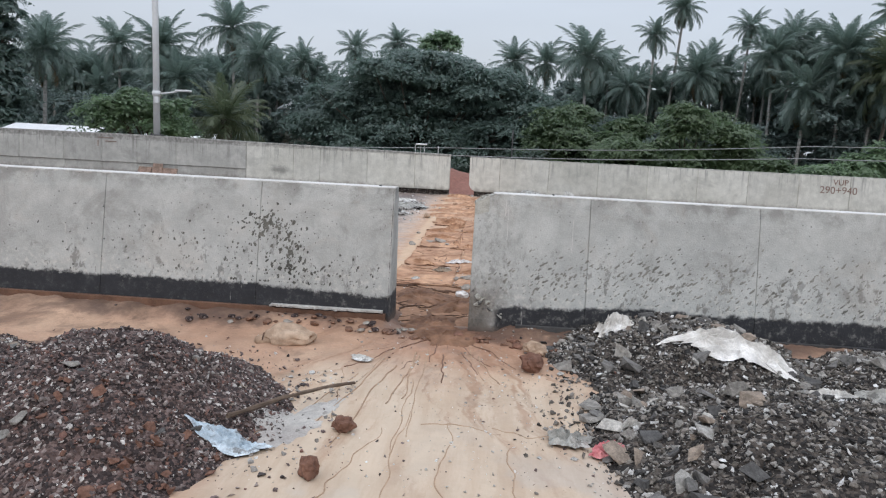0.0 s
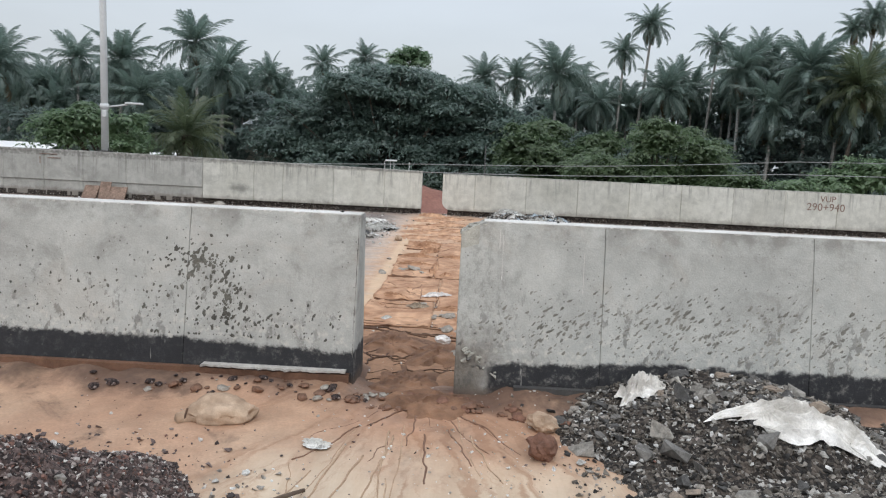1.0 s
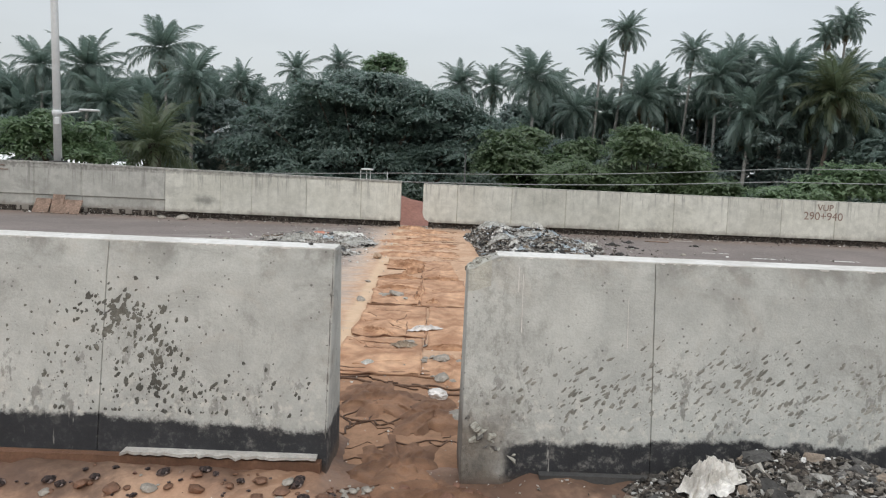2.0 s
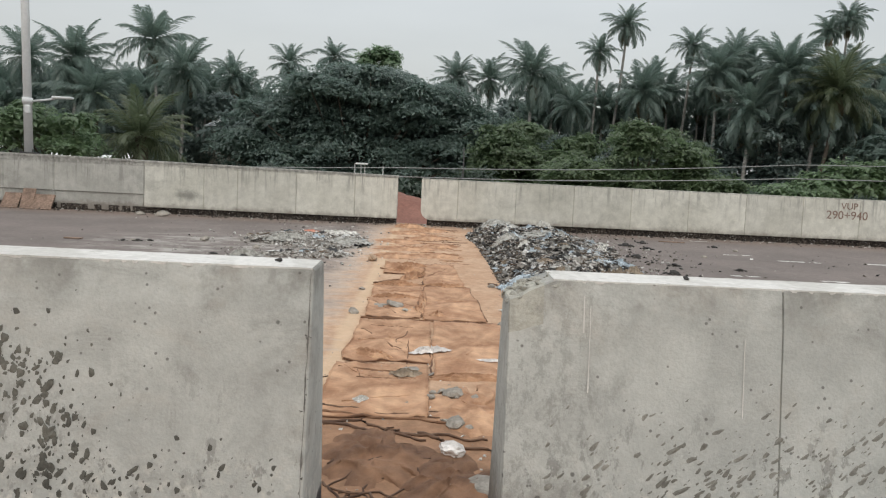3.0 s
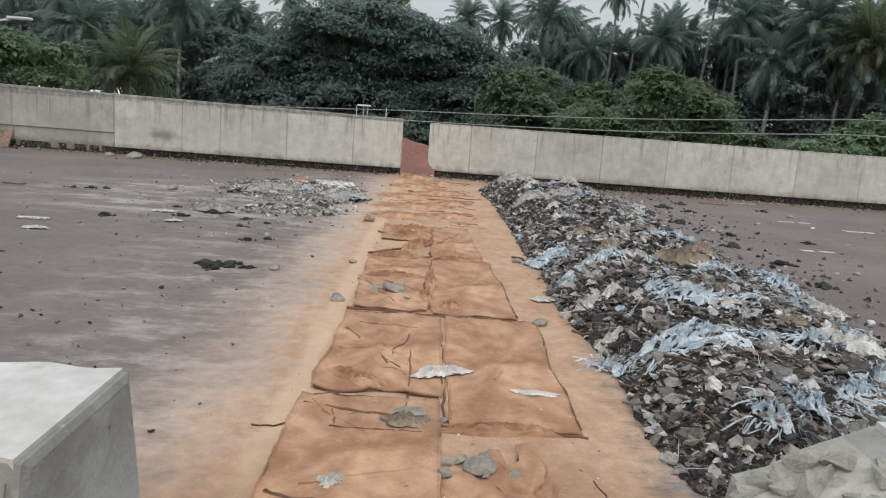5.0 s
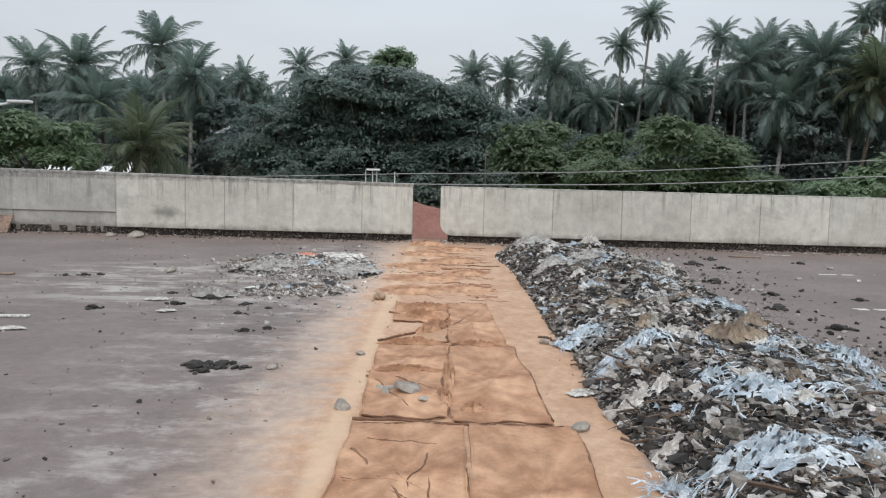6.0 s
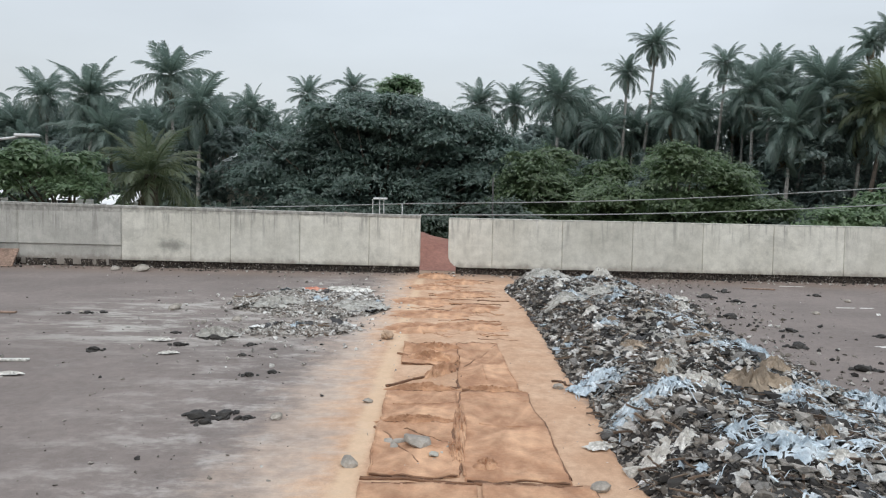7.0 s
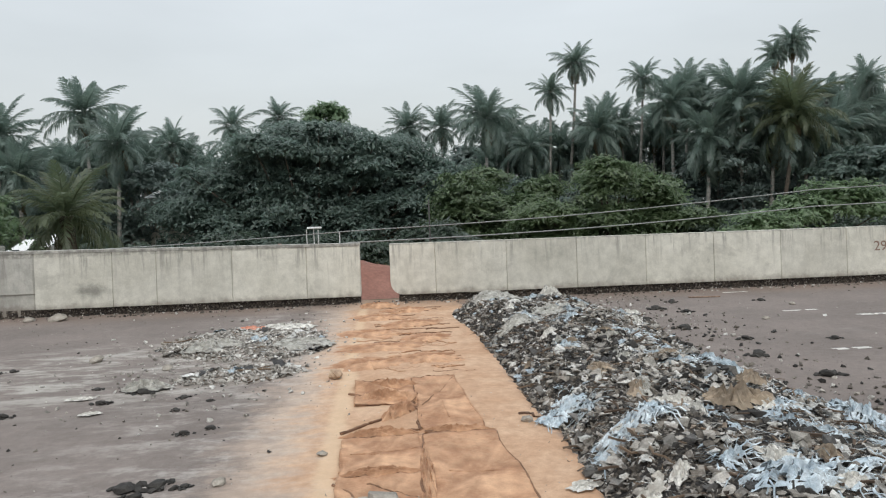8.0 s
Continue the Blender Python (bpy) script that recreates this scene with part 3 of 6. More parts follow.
def rubbish_top(x, y):
    left = 0.86 - 0.03 * (y - 4) + 0.10 * wob(x, y, 0.8, 2)
    right = 3.0 + 0.35 * wob(x * 0.3, y, 0.9, 6) - 0.10 * max(0.0, 5 - y)
    body = ease(x, left - 0.05, left + 0.55) * (1 - ease(x, right - 1.0, right + 0.3)) * ease(y, 1.2, 2.8) * (1 - ease(y, 10.7, 11.6))
    return -0.03 + body * (0.30 + 0.09 * fbm(x, y, 1.4, 8))


def patch_top(x, y):
    return -0.03 + max(mound(x, y, -1.9, 9.3, 1.7, 1.8, 0.075, 12), mound(x, y, -1.6, 7.7, 1.25, 0.9, 0.055, 14))


def top_z(x, y):
    if y < 0:
        return max(mud_z(x, y), gravel_top(x, y), rubble_top(x, y))
    return max(road_z(x, y), rubbish_top(x, y), patch_top(x, y))


# ---- setting: ground and road ----
def spaced(*runs):
    out = []
    for a, b, s in runs:
        n = max(1, round((b - a) / s))
        out += [a + (b - a) * i / n for i in range(n)]
    return out + [runs[-1][1]]


def land_z(x, y):
    if y < 0.45:
        return mud_z(x, y)
    if y < 12.9:
        return -0.04
    if y < 15.2 and -6 < x < 6:
        return -0.04
    return -0.04 - 1.9 * ease(y, 15, 24)


xs = spaced((-1500, -60, 240), (-60, -8, 6), (-8, -4, 0.4), (-4, 4, 0.045), (4, 8, 0.4), (8, 60, 6), (60, 1500, 240))
ys = spaced((-1500, -60, 240), (-60, -8, 6), (-8, -4, 0.3), (-4, 0.6, 0.045), (0.6, 13, 2), (13, 26, 1), (26, 80, 9), (80, 1500, 200))
me = mesh("ground", *grid(xs, ys, land_z), [M_MUD, M_SOIL], True)
me.polygons.foreach_set("material_index", [1 if p.center.y > 13 else 0 for p in me.polygons])
tagged(new("ground", me), "bare sandy mud with run-off rills, lower soil beyond the barrier", "ground", kind="structure")
xs = spaced((-60, -8, 4), (-8, -3, 0.5), (-3, 3, 0.07), (3, 8, 0.5), (8, 60, 4))
ys = spaced((0.02, 13, 0.09))
tagged(new("road", mesh("road", *grid(xs, ys, road_z), M_ROAD, True)), "dusty grey asphalt carriageway crossed by orange trodden sand", "road", kind="structure")
xs = spaced((-2.4, 1.4, 0.12))
ys = spaced((13.2, 16.5, 0.12))
bank = mesh("earth_bank", *grid(xs, ys, lambda x, y: -0.06 + (0.62 - 0.24 * (x + 0.8) + 0.05 * fbm(x, y, 2)) * ease(y, 13.3, 15.0) * (1 - ease(y, 15.3, 16.4))), M_LATERITE, True)
tagged(new("earth_bank", bank), "red laterite earth bank behind the barrier gap", "earth bank", kind="structure")


# ---- concrete barriers ----
def panel_mesh(name, x0, x1, profile, mats, steps=8, top=None, bottom=None, rough_below=None, groove=0.007, wide=0.003, seed=0):
    """One cast panel: a (y, z) profile drawn along x, with shrunken ends that leave a joint. top(x), bottom(x) bend the section."""
    cy = sum(p[0] for p in profile) / len(profile)
    cz = sum(p[1] for p in profile) / len(profile)
    stations = [x0, x0 + wide] + [x0 + (x1 - x0) * i / steps for i in range(1, steps)] + [x1 - wide, x1]
    verts, faces, which, n = [], [], [], len(profile)
    zmax, zmin = max(p[1] for p in profile), min(p[1] for p in profile)
    for i, x in enumerate(stations):
        end = i in (0, len(stations) - 1)
        for y, z in profile:
            if top and z > 0.6:
                z = z - (zmax - top(x)) * (1 if z > zmax - 0.02 else max(0.0, (z - 0.75) / (zmax - 0.75)))
            if bottom:
                z = max(z, bottom(x))
            y2, z2 = y + 0.003 * wob(x * 2, z * 2, 1, seed), z + 0.003 * wob(x * 3, y, 1, seed + 5)
            if end:
                y2 += groove * (1 if y < cy else -1)
                z2 -= groove if z > cz else 0
            verts.append((x, y2, z2))
        if i:
            for k in range(n):
                faces.append(((i - 1) * n + k, (i - 1) * n + (k + 1) % n, i * n + (k + 1) % n, i * n + k))
                low = rough_below is not None and stations[i] < rough_below and (profile[k][1] > 0.9 or profile[(k + 1) % n][1] > 0.9)
                which.append(1 if low and k not in (3,) else 0)
    faces.append(tuple(range(n)))
    faces.append(tuple(range((len(stations) - 1) * n, len(stations) * n))[::-1])
    which += [0, 0]
    me = mesh(name, verts, faces, mats, False, which)
    bm = bmesh.new()
    bm.from_mesh(me)
    bmesh.ops.recalc_face_normals(bm, faces=bm.faces)
    bm.to_mesh(me)
    bm.free()
    return me


HN = 1.072
NEAR = [(-0.15, -0.08), (-0.15, 0.15), (-0.125, 0.33), (-0.05, 0.80), (-0.028, 0.95), (0.0, HN), (0.18, HN), (0.20, 0.95), (0.26, 0.33), (0.30, -0.08)]


def strip_mesh(name, x0, x1, y0, y1, z0, z1, mat, step=0.06, rag=0.006, seed=0, rise=None):
    """A thin uneven slab along x with ragged long edges."""
    xs = spaced((x0, x1, step))
    verts, faces = [], []
    for i, x in enumerate(xs):
        a, b = rag * wob(x * 6, 1, 1, seed) + rag * wob(x * 23, 1, 1, seed) + 0.7 * rag * wob(x * 61, 1, 1, seed), rag * wob(x * 6, 9, 1, seed) + rag * wob(x * 23, 5, 1, seed)
        h = rise(x) if rise else 0.0
        verts += [(x, y0 + a, z0 + h), (x, y0 + a, z1 + h), (x, y1 + b, z1 + h), (x, y1 + b, z0 + h)]
        if i:
            o = 4 * i
            faces += [(o - 4 + k, o - 4 + (k + 1) % 4, o + (k + 1) % 4, o + k) for k in range(4)]
    faces += [(3, 2, 1, 0), (len(verts) - 4, len(verts) - 3, len(verts) - 2, len(verts) - 1)]
    return mesh(name, verts, faces, mat)


def broken_top(x):
    if x > 0.41:
        return HN
    step = 1.0 + 0.045 * ease(x, 0.28, 0.33) + 0.02 * ease(x, 0.35, 0.40)
    return step + 0.018 * wob(x * 17, 3)


wall = empty("wall_near_left", (-0.33, 0, 0), "grey concrete road barrier with white-painted top and tarred foot", "barrier", kind="structure")
wall.location = (0, 0, 0)
edges = [-0.33, -1.35] + [-1.35 - 1.22 * i for i in range(1, 12)]
for i in range(len(edges) - 1):
    part("panel", panel_mesh("panel", edges[i + 1], edges[i], NEAR, [M_NEAR], seed=i), wall)
part("painted_top", strip_mesh("painted_top", edges[-1], -0.338, 0.001, 0.178, HN - 0.005, HN + 0.004, M_WHITE, 0.012, 0.008), wall, "worn white paint")
v = []
for i in range(40):
    z = 0.24 + 0.82 * i / 39
    y = next(ya + (yb - ya) * (z - za) / (zb - za) for (ya, za), (yb, zb) in zip(NEAR[1:6], NEAR[2:6]) if za <= z <= zb)
    xc, w = -0.340 + 0.003 * wob(z * 5, 2) + 0.004 * wob(z * 23, 4), 0.0008 + 0.006 * max(0, wob(z * 17, 8))
    v += [(xc - w, y - 0.003, z), (xc + w, y - 0.003, z)]
part("formwork_crack", mesh("formwork_crack", v, [(2 * i, 2 * i + 1, 2 * i + 3, 2 * i + 2) for i in range(39)], M_CRACK), wall, "dark ragged formwork joint")
rnd = random.Random(77)
for k in range(44):
    z = rnd.uniform(0.25, 1.05)
    y = next(ya + (yb - ya) * (z - za) / (zb - za) for (ya, za), (yb, zb) in zip(NEAR[1:6], NEAR[2:6]) if za <= z <= zb)
    ob = part("chipped_edge", mesh("chipped_edge", *hull(420 + k, 9, 0.5), M_CRACK if k % 3 else M_BREAK), wall, "chipped arris", (-0.338 + rnd.uniform(-0.010, 0.003), y + 0.003, z), (rnd.uniform(0, 3), rnd.uniform(0, 3), rnd.uniform(0, 3)))
    ob.scale = [0.006 + 0.014 * rnd.random() ** 2] * 3
part("mortar_ledge", strip_mesh("mortar_ledge", -1.22, -0.37, -0.20, -0.12, 0.155, 0.168, M_LEDGE, 0.02, 0.028), wall, "pale mortar ledge")
part("footing", strip_mesh("footing", edges[-1], -0.35, -0.195, -0.10, -0.06, 0.145, M_WETMUD, 0.05, 0.014), wall, "mud-stained footing")

wall2 = empty("wall_near_right", (0, 0, 0), "grey concrete road barrier with a broken upper corner", "barrier", kind="structure")
edges = [0.27, 1.12] + [1.12 + 1.22 * i for i in range(1, 12)]
for i in range(len(edges) - 1):
    part("panel", panel_mesh("panel", edges[i], edges[i + 1], NEAR, [M_NEAR, M_BREAK], 24 if i == 0 else 8, broken_top if i == 0 else None, rough_below=0.41 if i == 0 else None, seed=30 + i), wall2)
part("painted_top", strip_mesh("painted_top", 0.405, edges[-1], 0.002, 0.178, HN - 0.005, HN + 0.004, M_WHITE, 0.012, 0.008, seed=4), wall2, "worn white paint")
part("footing", strip_mesh("footing", 0.62, edges[-1], -0.19, -0.10, -0.06, 0.13, M_TAR, 0.2, 0.01, 3), wall2, "dark tarred footing")

for x, z0, z1, w in ((0.52, 0.74, 1.0, 0.006), (1.0, 0.68, 0.92, 0.006), (0.50, 0.92, 1.03, 0.010)):
    ym = lambda z: -0.028 * (HN - z) / 0.122 if z > 0.95 else -0.028 - 0.022 * (0.95 - z) / 0.15
    v = [(x + dx * (0.5 + 0.5 * wob(z * 9, x)), ym(z) - 0.004, z) for z in [z0 + (z1 - z0) * i / 8 for i in range(9)] for dx in (-w / 2, w / 2)]
    part("paint_drip", mesh("paint_drip", v, [(2 * i, 2 * i + 1, 2 * i + 3, 2 * i + 2) for i in range(8)], M_WHITE), wall2, "pale paint drip")
rnd = random.Random(12)
for k in range(46):
    x = rnd.uniform(0.275, 0.42)
    hx = hull(300 + k, 12, 0.6)
    ob = part("broken_edge", mesh("broken_edge", *hx, M_BREAK), wall2, "rough broken concrete edge", (x, rnd.uniform(0.01, 0.17), broken_top(x) - 0.010), (rnd.uniform(-0.6, 0.6), rnd.uniform(-0.7, 0.1), rnd.uniform(0, 6)))
    ob.scale = [rnd.uniform(0.025, 0.07)] * 3
for k in range(34):
    t = rnd.random()
    x, z = 0.28 + 0.24 * t ** 1.3 + rnd.uniform(-0.02, 0.03), 0.36 - 0.19 * t + rnd.uniform(-0.05, 0.03)
    ob = part("spalled_corner", mesh("spalled_corner", *hull(350 + k, 14, 0.6), M_CRACK if k % 3 == 0 else M_BREAK), wall2, "spalled concrete at the lower corner", (x, -0.128 + 0.02 * t + rnd.uniform(-0.02, 0.015), z), (rnd.uniform(-0.6, 0.6), rnd.uniform(0.2, 1.0), rnd.uniform(0, 6)))
    ob.scale = [rnd.uniform(0.03, 0.085)] * 3

FAR_Y, HF = 12.65, 0.99
FAR = [(FAR_Y - 0.05, 0.13), (FAR_Y - 0.045, 0.2), (FAR_Y, HF), (FAR_Y + 0.2, HF), (FAR_Y + 0.25, 0.13)]
FAROLD = [(FAR_Y + 0.005, 0.03), (FAR_Y + 0.005, 0.38), (FAR_Y - 0.025, 0.395), (FAR_Y + 0.0, HF), (FAR_Y + 0.2, HF), (FAR_Y + 0.25, 0.03)]


def far_top(x):
    """The left-hand barrier climbs gently away from the gap."""
    return 1.012 + 0.012 * min(7.6, max(0.0, -x - 0.69)) + 0.004 * wob(x * 0.7, 2)


wall3 = empty("wall_far_left", (0, 0, 0), "pale streaked concrete road barrier across the carriageway", "barrier", kind="structure")
edges = [-0.69, -1.58, -2.80, -4.02, -4.72, -5.95, -7.82, -8.87, -9.83, -10.85] + [-10.85 - 1.22 * i for i in range(1, 20)]
for i in range(len(edges) - 1):
    old = i > 4
    part("panel", panel_mesh("panel", edges[i + 1], edges[i], FAROLD if old else FAR, [M_FARDARK if old else M_FAR], top=far_top, groove=0.024 if old else 0.016, wide=0.03 if old else 0.009, seed=60 + i), wall3)
part("coping", strip_mesh("coping", edges[-1], -0.68, FAR_Y - 0.012, FAR_Y + 0.215, -0.03, 0.012, M_FARDARK, 0.15, 0.005, 7, far_top), wall3, "dark weathered coping")
part("footing", strip_mesh("footing", edges[-1], -0.70, FAR_Y + 0.0, FAR_Y + 0.24, -0.06, 0.128, M_BROWNBED, 0.08, 0.02, 8), wall3, "dark recessed footing")
wall4 = empty("wall_far_right", (0, 0, 0), "pale concrete road barrier with rounded lower end", "barrier", kind="structure")
edges = [-0.19, 0.578] + [0.578 + 1.22 * i for i in range(1, 30)]
for i in range(len(edges) - 1):
    arc = (lambda x: 0.13 + 0.22 * (1 - math.sqrt(max(0.0, 1 - (1 - min(1.0, (x + 0.19) / 0.22)) ** 2)))) if i == 0 else None
    part("panel", panel_mesh("panel", edges[i], edges[i + 1], FAR, [M_FAR], 20 if i == 0 else 8, bottom=arc, groove=0.016, wide=0.009, seed=90 + i), wall4)
part("footing", strip_mesh("footing", -0.05, edges[-1], FAR_Y + 0.0, FAR_Y + 0.24, -0.06, 0.128, M_BROWNBED, 0.08, 0.02, 9), wall4, "dark recessed footing")
for name, text, x, z, size in (("lettering", "VUP", 8.70, 0.77, 0.20), ("lettering", "290+940", 8.40, 0.56, 0.25)):
    cu = bpy.data.curves.new(name, "FONT")
    cu.body, cu.size, cu.extrude = text, size, 0.002
    cu.materials.append(M_INK)
    part(name, cu, wall4, "brown hand-painted marking", (x, FAR_Y - 0.032 + 0.03 * z - 0.01, z), (radians(87), 0, 0))
for k, (x, z, w, h) in enumerate(((-9.92, 0.93, 0.42, 0.015), (-9.92, 0.78, 0.015, 0.16), (-9.72, 0.84, 0.3, 0.018))):
    bm = bmesh.new()
    bmesh.ops.create_cube(bm, size=1, matrix=Matrix.Translation((x + w / 2, FAR_Y - 0.012, z + 0.07)) @ Matrix.Diagonal((w, 0.02, h, 1)))
    bar = bpy.data.meshes.new("marking_bar")
    bm.to_mesh(bar)
    bm.free()
    bar.materials.append(M_INK)
    part("marking_bar", bar, wall3, "faded painted marking")

# thrown mud stuck to the near faces
rnd = random.Random(5)


def face_y(z):
    for (ya, za), (yb, zb) in zip(NEAR[1:6], NEAR[2:6]):
        if za <= z <= zb:
            return ya + (yb - ya) * (z - za) / (zb - za)
    return -0.13


for owner, spots in ((wall, [(-1.28, 0.74, 0.10, 0.06, 60), (-1.10, 0.55, 0.06, 0.10, 40), (-1.35, 0.70, 0.16, 0.10, 50), (-1.15, 0.45, 0.18, 0.18, 60), (-1.75, 0.52, 0.35, 0.12, 60), (-2.4, 0.62, 0.5, 0.15, 40), (-0.8, 0.42, 0.3, 0.07, 60)]),
                     (wall2, [(0.95, 0.48, 0.3, 0.10, 110), (1.5, 0.50, 0.45, 0.12, 170), (2.3, 0.48, 0.5, 0.12, 190), (3.1, 0.5, 0.5, 0.12, 120)])):
    places, left = [], owner is wall
    for cx, cz, sx, sz, n in spots:
        for _ in range(n * 2):
            x, z = rnd.gauss(cx, sx), min(0.98, max(0.33, rnd.gauss(cz, sz)))
            if (left and x > -0.42) or (not left and x < 0.36):
                continue
            size = 0.005 + 0.024 * rnd.random() ** 2.6 if left else 0.005 + 0.024 * rnd.random() ** 2.6
            places.append((x, face_y(z) - 0.0005, z, size * (1.6 if sx < 0.12 else 1), 0, radians(rnd.choice((-60, -100, -75)) if left else -48) + rnd.uniform(-0.3, 0.3), 0))
    long = 1.35 if left else 2.1
    v, f = scattered([([(p[0] * long * (0.7 + 0.15 * i), p[1] * 0.16, p[2] * 1.2) for p in q[0]], q[1]) for i, q in enumerate(hull(70 + i, 16, 0.6) for i in range(6))], places)
    tone = earth("dark_dried_mud", (0.06, 0.06, 0.052), (0.17, 0.165, 0.142)) if left else earth("grey_dried_mud", (0.175, 0.17, 0.148), (0.31, 0.30, 0.265))
    ob = part("mud_splashes", mesh("mud_splashes", v, f, tone), owner, "dried grey mud splashes")
    ob["kind"] = "stuff"


# ---- trees ----
def frond_mesh(name, bend, hang, mat, seed, n=44):
    """A feathered palm frond one unit long, along +x: a bare stalk, then long narrow leaflets that hang more towards the tip."""
    rnd = random.Random(seed)
    pts, p, ang = [], Vector((0, 0, 0)), 0.0
    side_bow = rnd.uniform(-0.25, 0.25)
    for i in range(n + 1):
        pts.append((p.copy(), ang))
        p = p + Vector((math.cos(ang), side_bow * (i / n) ** 2, math.sin(ang))) / n
        ang -= bend / n * (0.25 + 1.5 * (i / n) ** 1.6)
    verts, faces = tube([q for q, _ in pts[::6]] + [pts[-1][0]], 0.014, 0.003, 3)
    for i in range(5, n + 1):
        q, a = pts[i]
        t = i / n
        ln = 0.30 * (math.sin(math.pi * (0.16 + 0.76 * t)) ** 0.8) * rnd.uniform(0.75, 1.1)
        fwd = Vector((math.cos(a), 0, math.sin(a)))
        up = Vector((-math.sin(a), 0, math.cos(a)))
        for side in (-1, 1):
            if rnd.random() < 0.05:
                continue
            out = (fwd * (0.5 + 0.55 * t) + Vector((0, side, 0)) * 0.8 + up * 0.22 + Vector((0, 0, -hang * rnd.uniform(0.2, 0.8)))).normalized()
            tip = (out + Vector((0, 0, -0.35 - hang * rnd.uniform(0.5, 1.2)))).normalized()
            w = fwd * rnd.uniform(0.008, 0.0125)
            mid = q + out * ln * 0.5
            end = mid + tip * ln * 0.55
            o = len(verts)
            verts += [q - w, q + w, mid + w * 1.15, mid - w * 1.15, end]
            faces += [(o, o + 1, o + 2, o + 3), (o + 3, o + 2, o + 4)]
    return mesh(name, verts, faces, mat)


FRONDS = {}
for kind, mat in (("green", M_PALMLEAF), ("young", M_PALMYOUNG), ("dry", M_DRYFROND), ("ragged", M_PALMLEAF)):
    bends = ((0.75, 0.4), (1.2, 0.75), (1.5, 1.1), (1.05, 0.8), (1.4, 0.95), (1.9, 1.3)) if kind != "ragged" else ((1.3, 1.3), (1.7, 1.6), (2.0, 1.9), (1.5, 1.7), (1.9, 1.5), (2.2, 1.9))
    FRONDS[kind] = [frond_mesh("frond", b, h, mat, 10 * i) for i, (b, h) in enumerate(bends)]


def palm(x, y, crown_z, size, fronds, kind="green", lean=(0, 0), base_z=-2.0, girth=0.16, dry=3, seed=0, label="tall coconut palm with a grey slender trunk"):
    rnd = random.Random(seed)
    tree = empty("palm_tree", (x, y, base_z), label, "palm tree", "coconut palms beyond the barrier")
    h = crown_z - base_z
    pts = [(-lean[0] * (1 - t) ** 1.5, -lean[1] * (1 - t), h * t) for t in [i / 10 for i in range(11)]]
    part("trunk", mesh("trunk", *tube(pts, girth * 1.05, girth * 0.6, 9, 0.06, seed), M_BARK if kind == "young" else M_PALMBARK, True), tree, "ringed trunk")
    fronds = int(fronds * (1.2 if kind == "young" else 1.85 if dry > 4 else 1.55))
    size *= 1.0
    lowest = (-1.35 if dry > 4 else -1.0) if kind == "green" else -0.75
    for i in range(fronds):
        t = i / fronds
        el = 1.40 + (lowest - 1.40) * t ** 0.95 + rnd.uniform(-0.16, 0.16)
        az = i * 2.39996 + rnd.uniform(-0.35, 0.35)
        band = 0 if t < 0.22 else (1 if t < 0.55 else 2)
        shape = FRONDS[kind][band + (3 if rnd.random() < 0.4 else 0)]
        q = size * rnd.uniform(0.72, 1.12) * (0.88 if t < 0.15 else 1)
        ob = part("frond", shape, tree, "", (0, 0, h), (rnd.uniform(-0.35, 0.35), -el, az))
        ob.scale = (q, q, q)
    for i in range(dry):
        q = size * rnd.uniform(0.6, 0.85)
        ob = part("dry_frond", FRONDS["dry"][2], tree, "hanging brown frond", (0, 0, h - 0.1), (0, 1.05 + rnd.uniform(-0.2, 0.3), rnd.uniform(0, 6.28)))
        ob.scale = (q, q, q)
    return tree


def leaf_cloud(lobes, count, size, seed, droop=0.3, tuft=0.8, per=60):
    """Leaf sprays over a set of lobes (cx, cy, cz, rx, ry, rz): flat tiers of tufts outside, looser filling within."""
    rs = np.random.RandomState(seed)
    lob = np.array(lobes, float)
    area = (lob[:, 3] * lob[:, 5]) + lob[:, 3] * lob[:, 4]

    def on_lobes(n, lo, hi):
        pick = rs.choice(len(lob), n, p=area / area.sum())
        d = rs.normal(size=(n, 3))
        d /= np.linalg.norm(d, axis=1)[:, None]
        d[:, 2] = np.where(d[:, 2] < -0.45, -d[:, 2], d[:, 2])
        return lob[pick, :3] + d * lob[pick, 3:] * rs.uniform(lo, hi, n)[:, None], d

    outer = int(count * 0.62)
    tc, td = on_lobes(max(6, outer // per), 0.80, 1.16)
    which = rs.randint(0, len(tc), outer)
    span = tuft * rs.uniform(0.55, 1.25, len(tc))[which][:, None]
    q = rs.normal(size=(outer, 3)) * (0.55, 0.55, 0.12) * span
    q[:, 2] -= 0.28 * (q[:, 0] ** 2 + q[:, 1] ** 2) / span[:, 0]
    ci, di = on_lobes(count - outer, 0.35, 0.92)
    c, d = np.concatenate([tc[which] + q, ci]), np.concatenate([td[which], di])
    nrm = d * 0.55 + rs.normal(size=(count, 3)) * 0.28 + (0, 0, 0.65)
    nrm /= np.linalg.norm(nrm, axis=1)[:, None]
    u = np.cross(nrm, rs.normal(size=(count, 3)))
    u /= np.linalg.norm(u, axis=1)[:, None]
    v = np.cross(nrm, u)
    s = size * rs.uniform(0.55, 1.25, count)[:, None]
    s[outer:] *= 1.5
    low = nrm * s * droop
    verts = np.stack([c - u * s - low, c - v * s * 0.36, c + u * s - low, c + v * s * 0.36], 1).reshape(-1, 3)
    idx = np.arange(count)[:, None] * 4
    faces = np.concatenate([idx + (0, 1, 3), idx + (1, 2, 3)], 0)
    return verts.tolist(), faces.tolist()


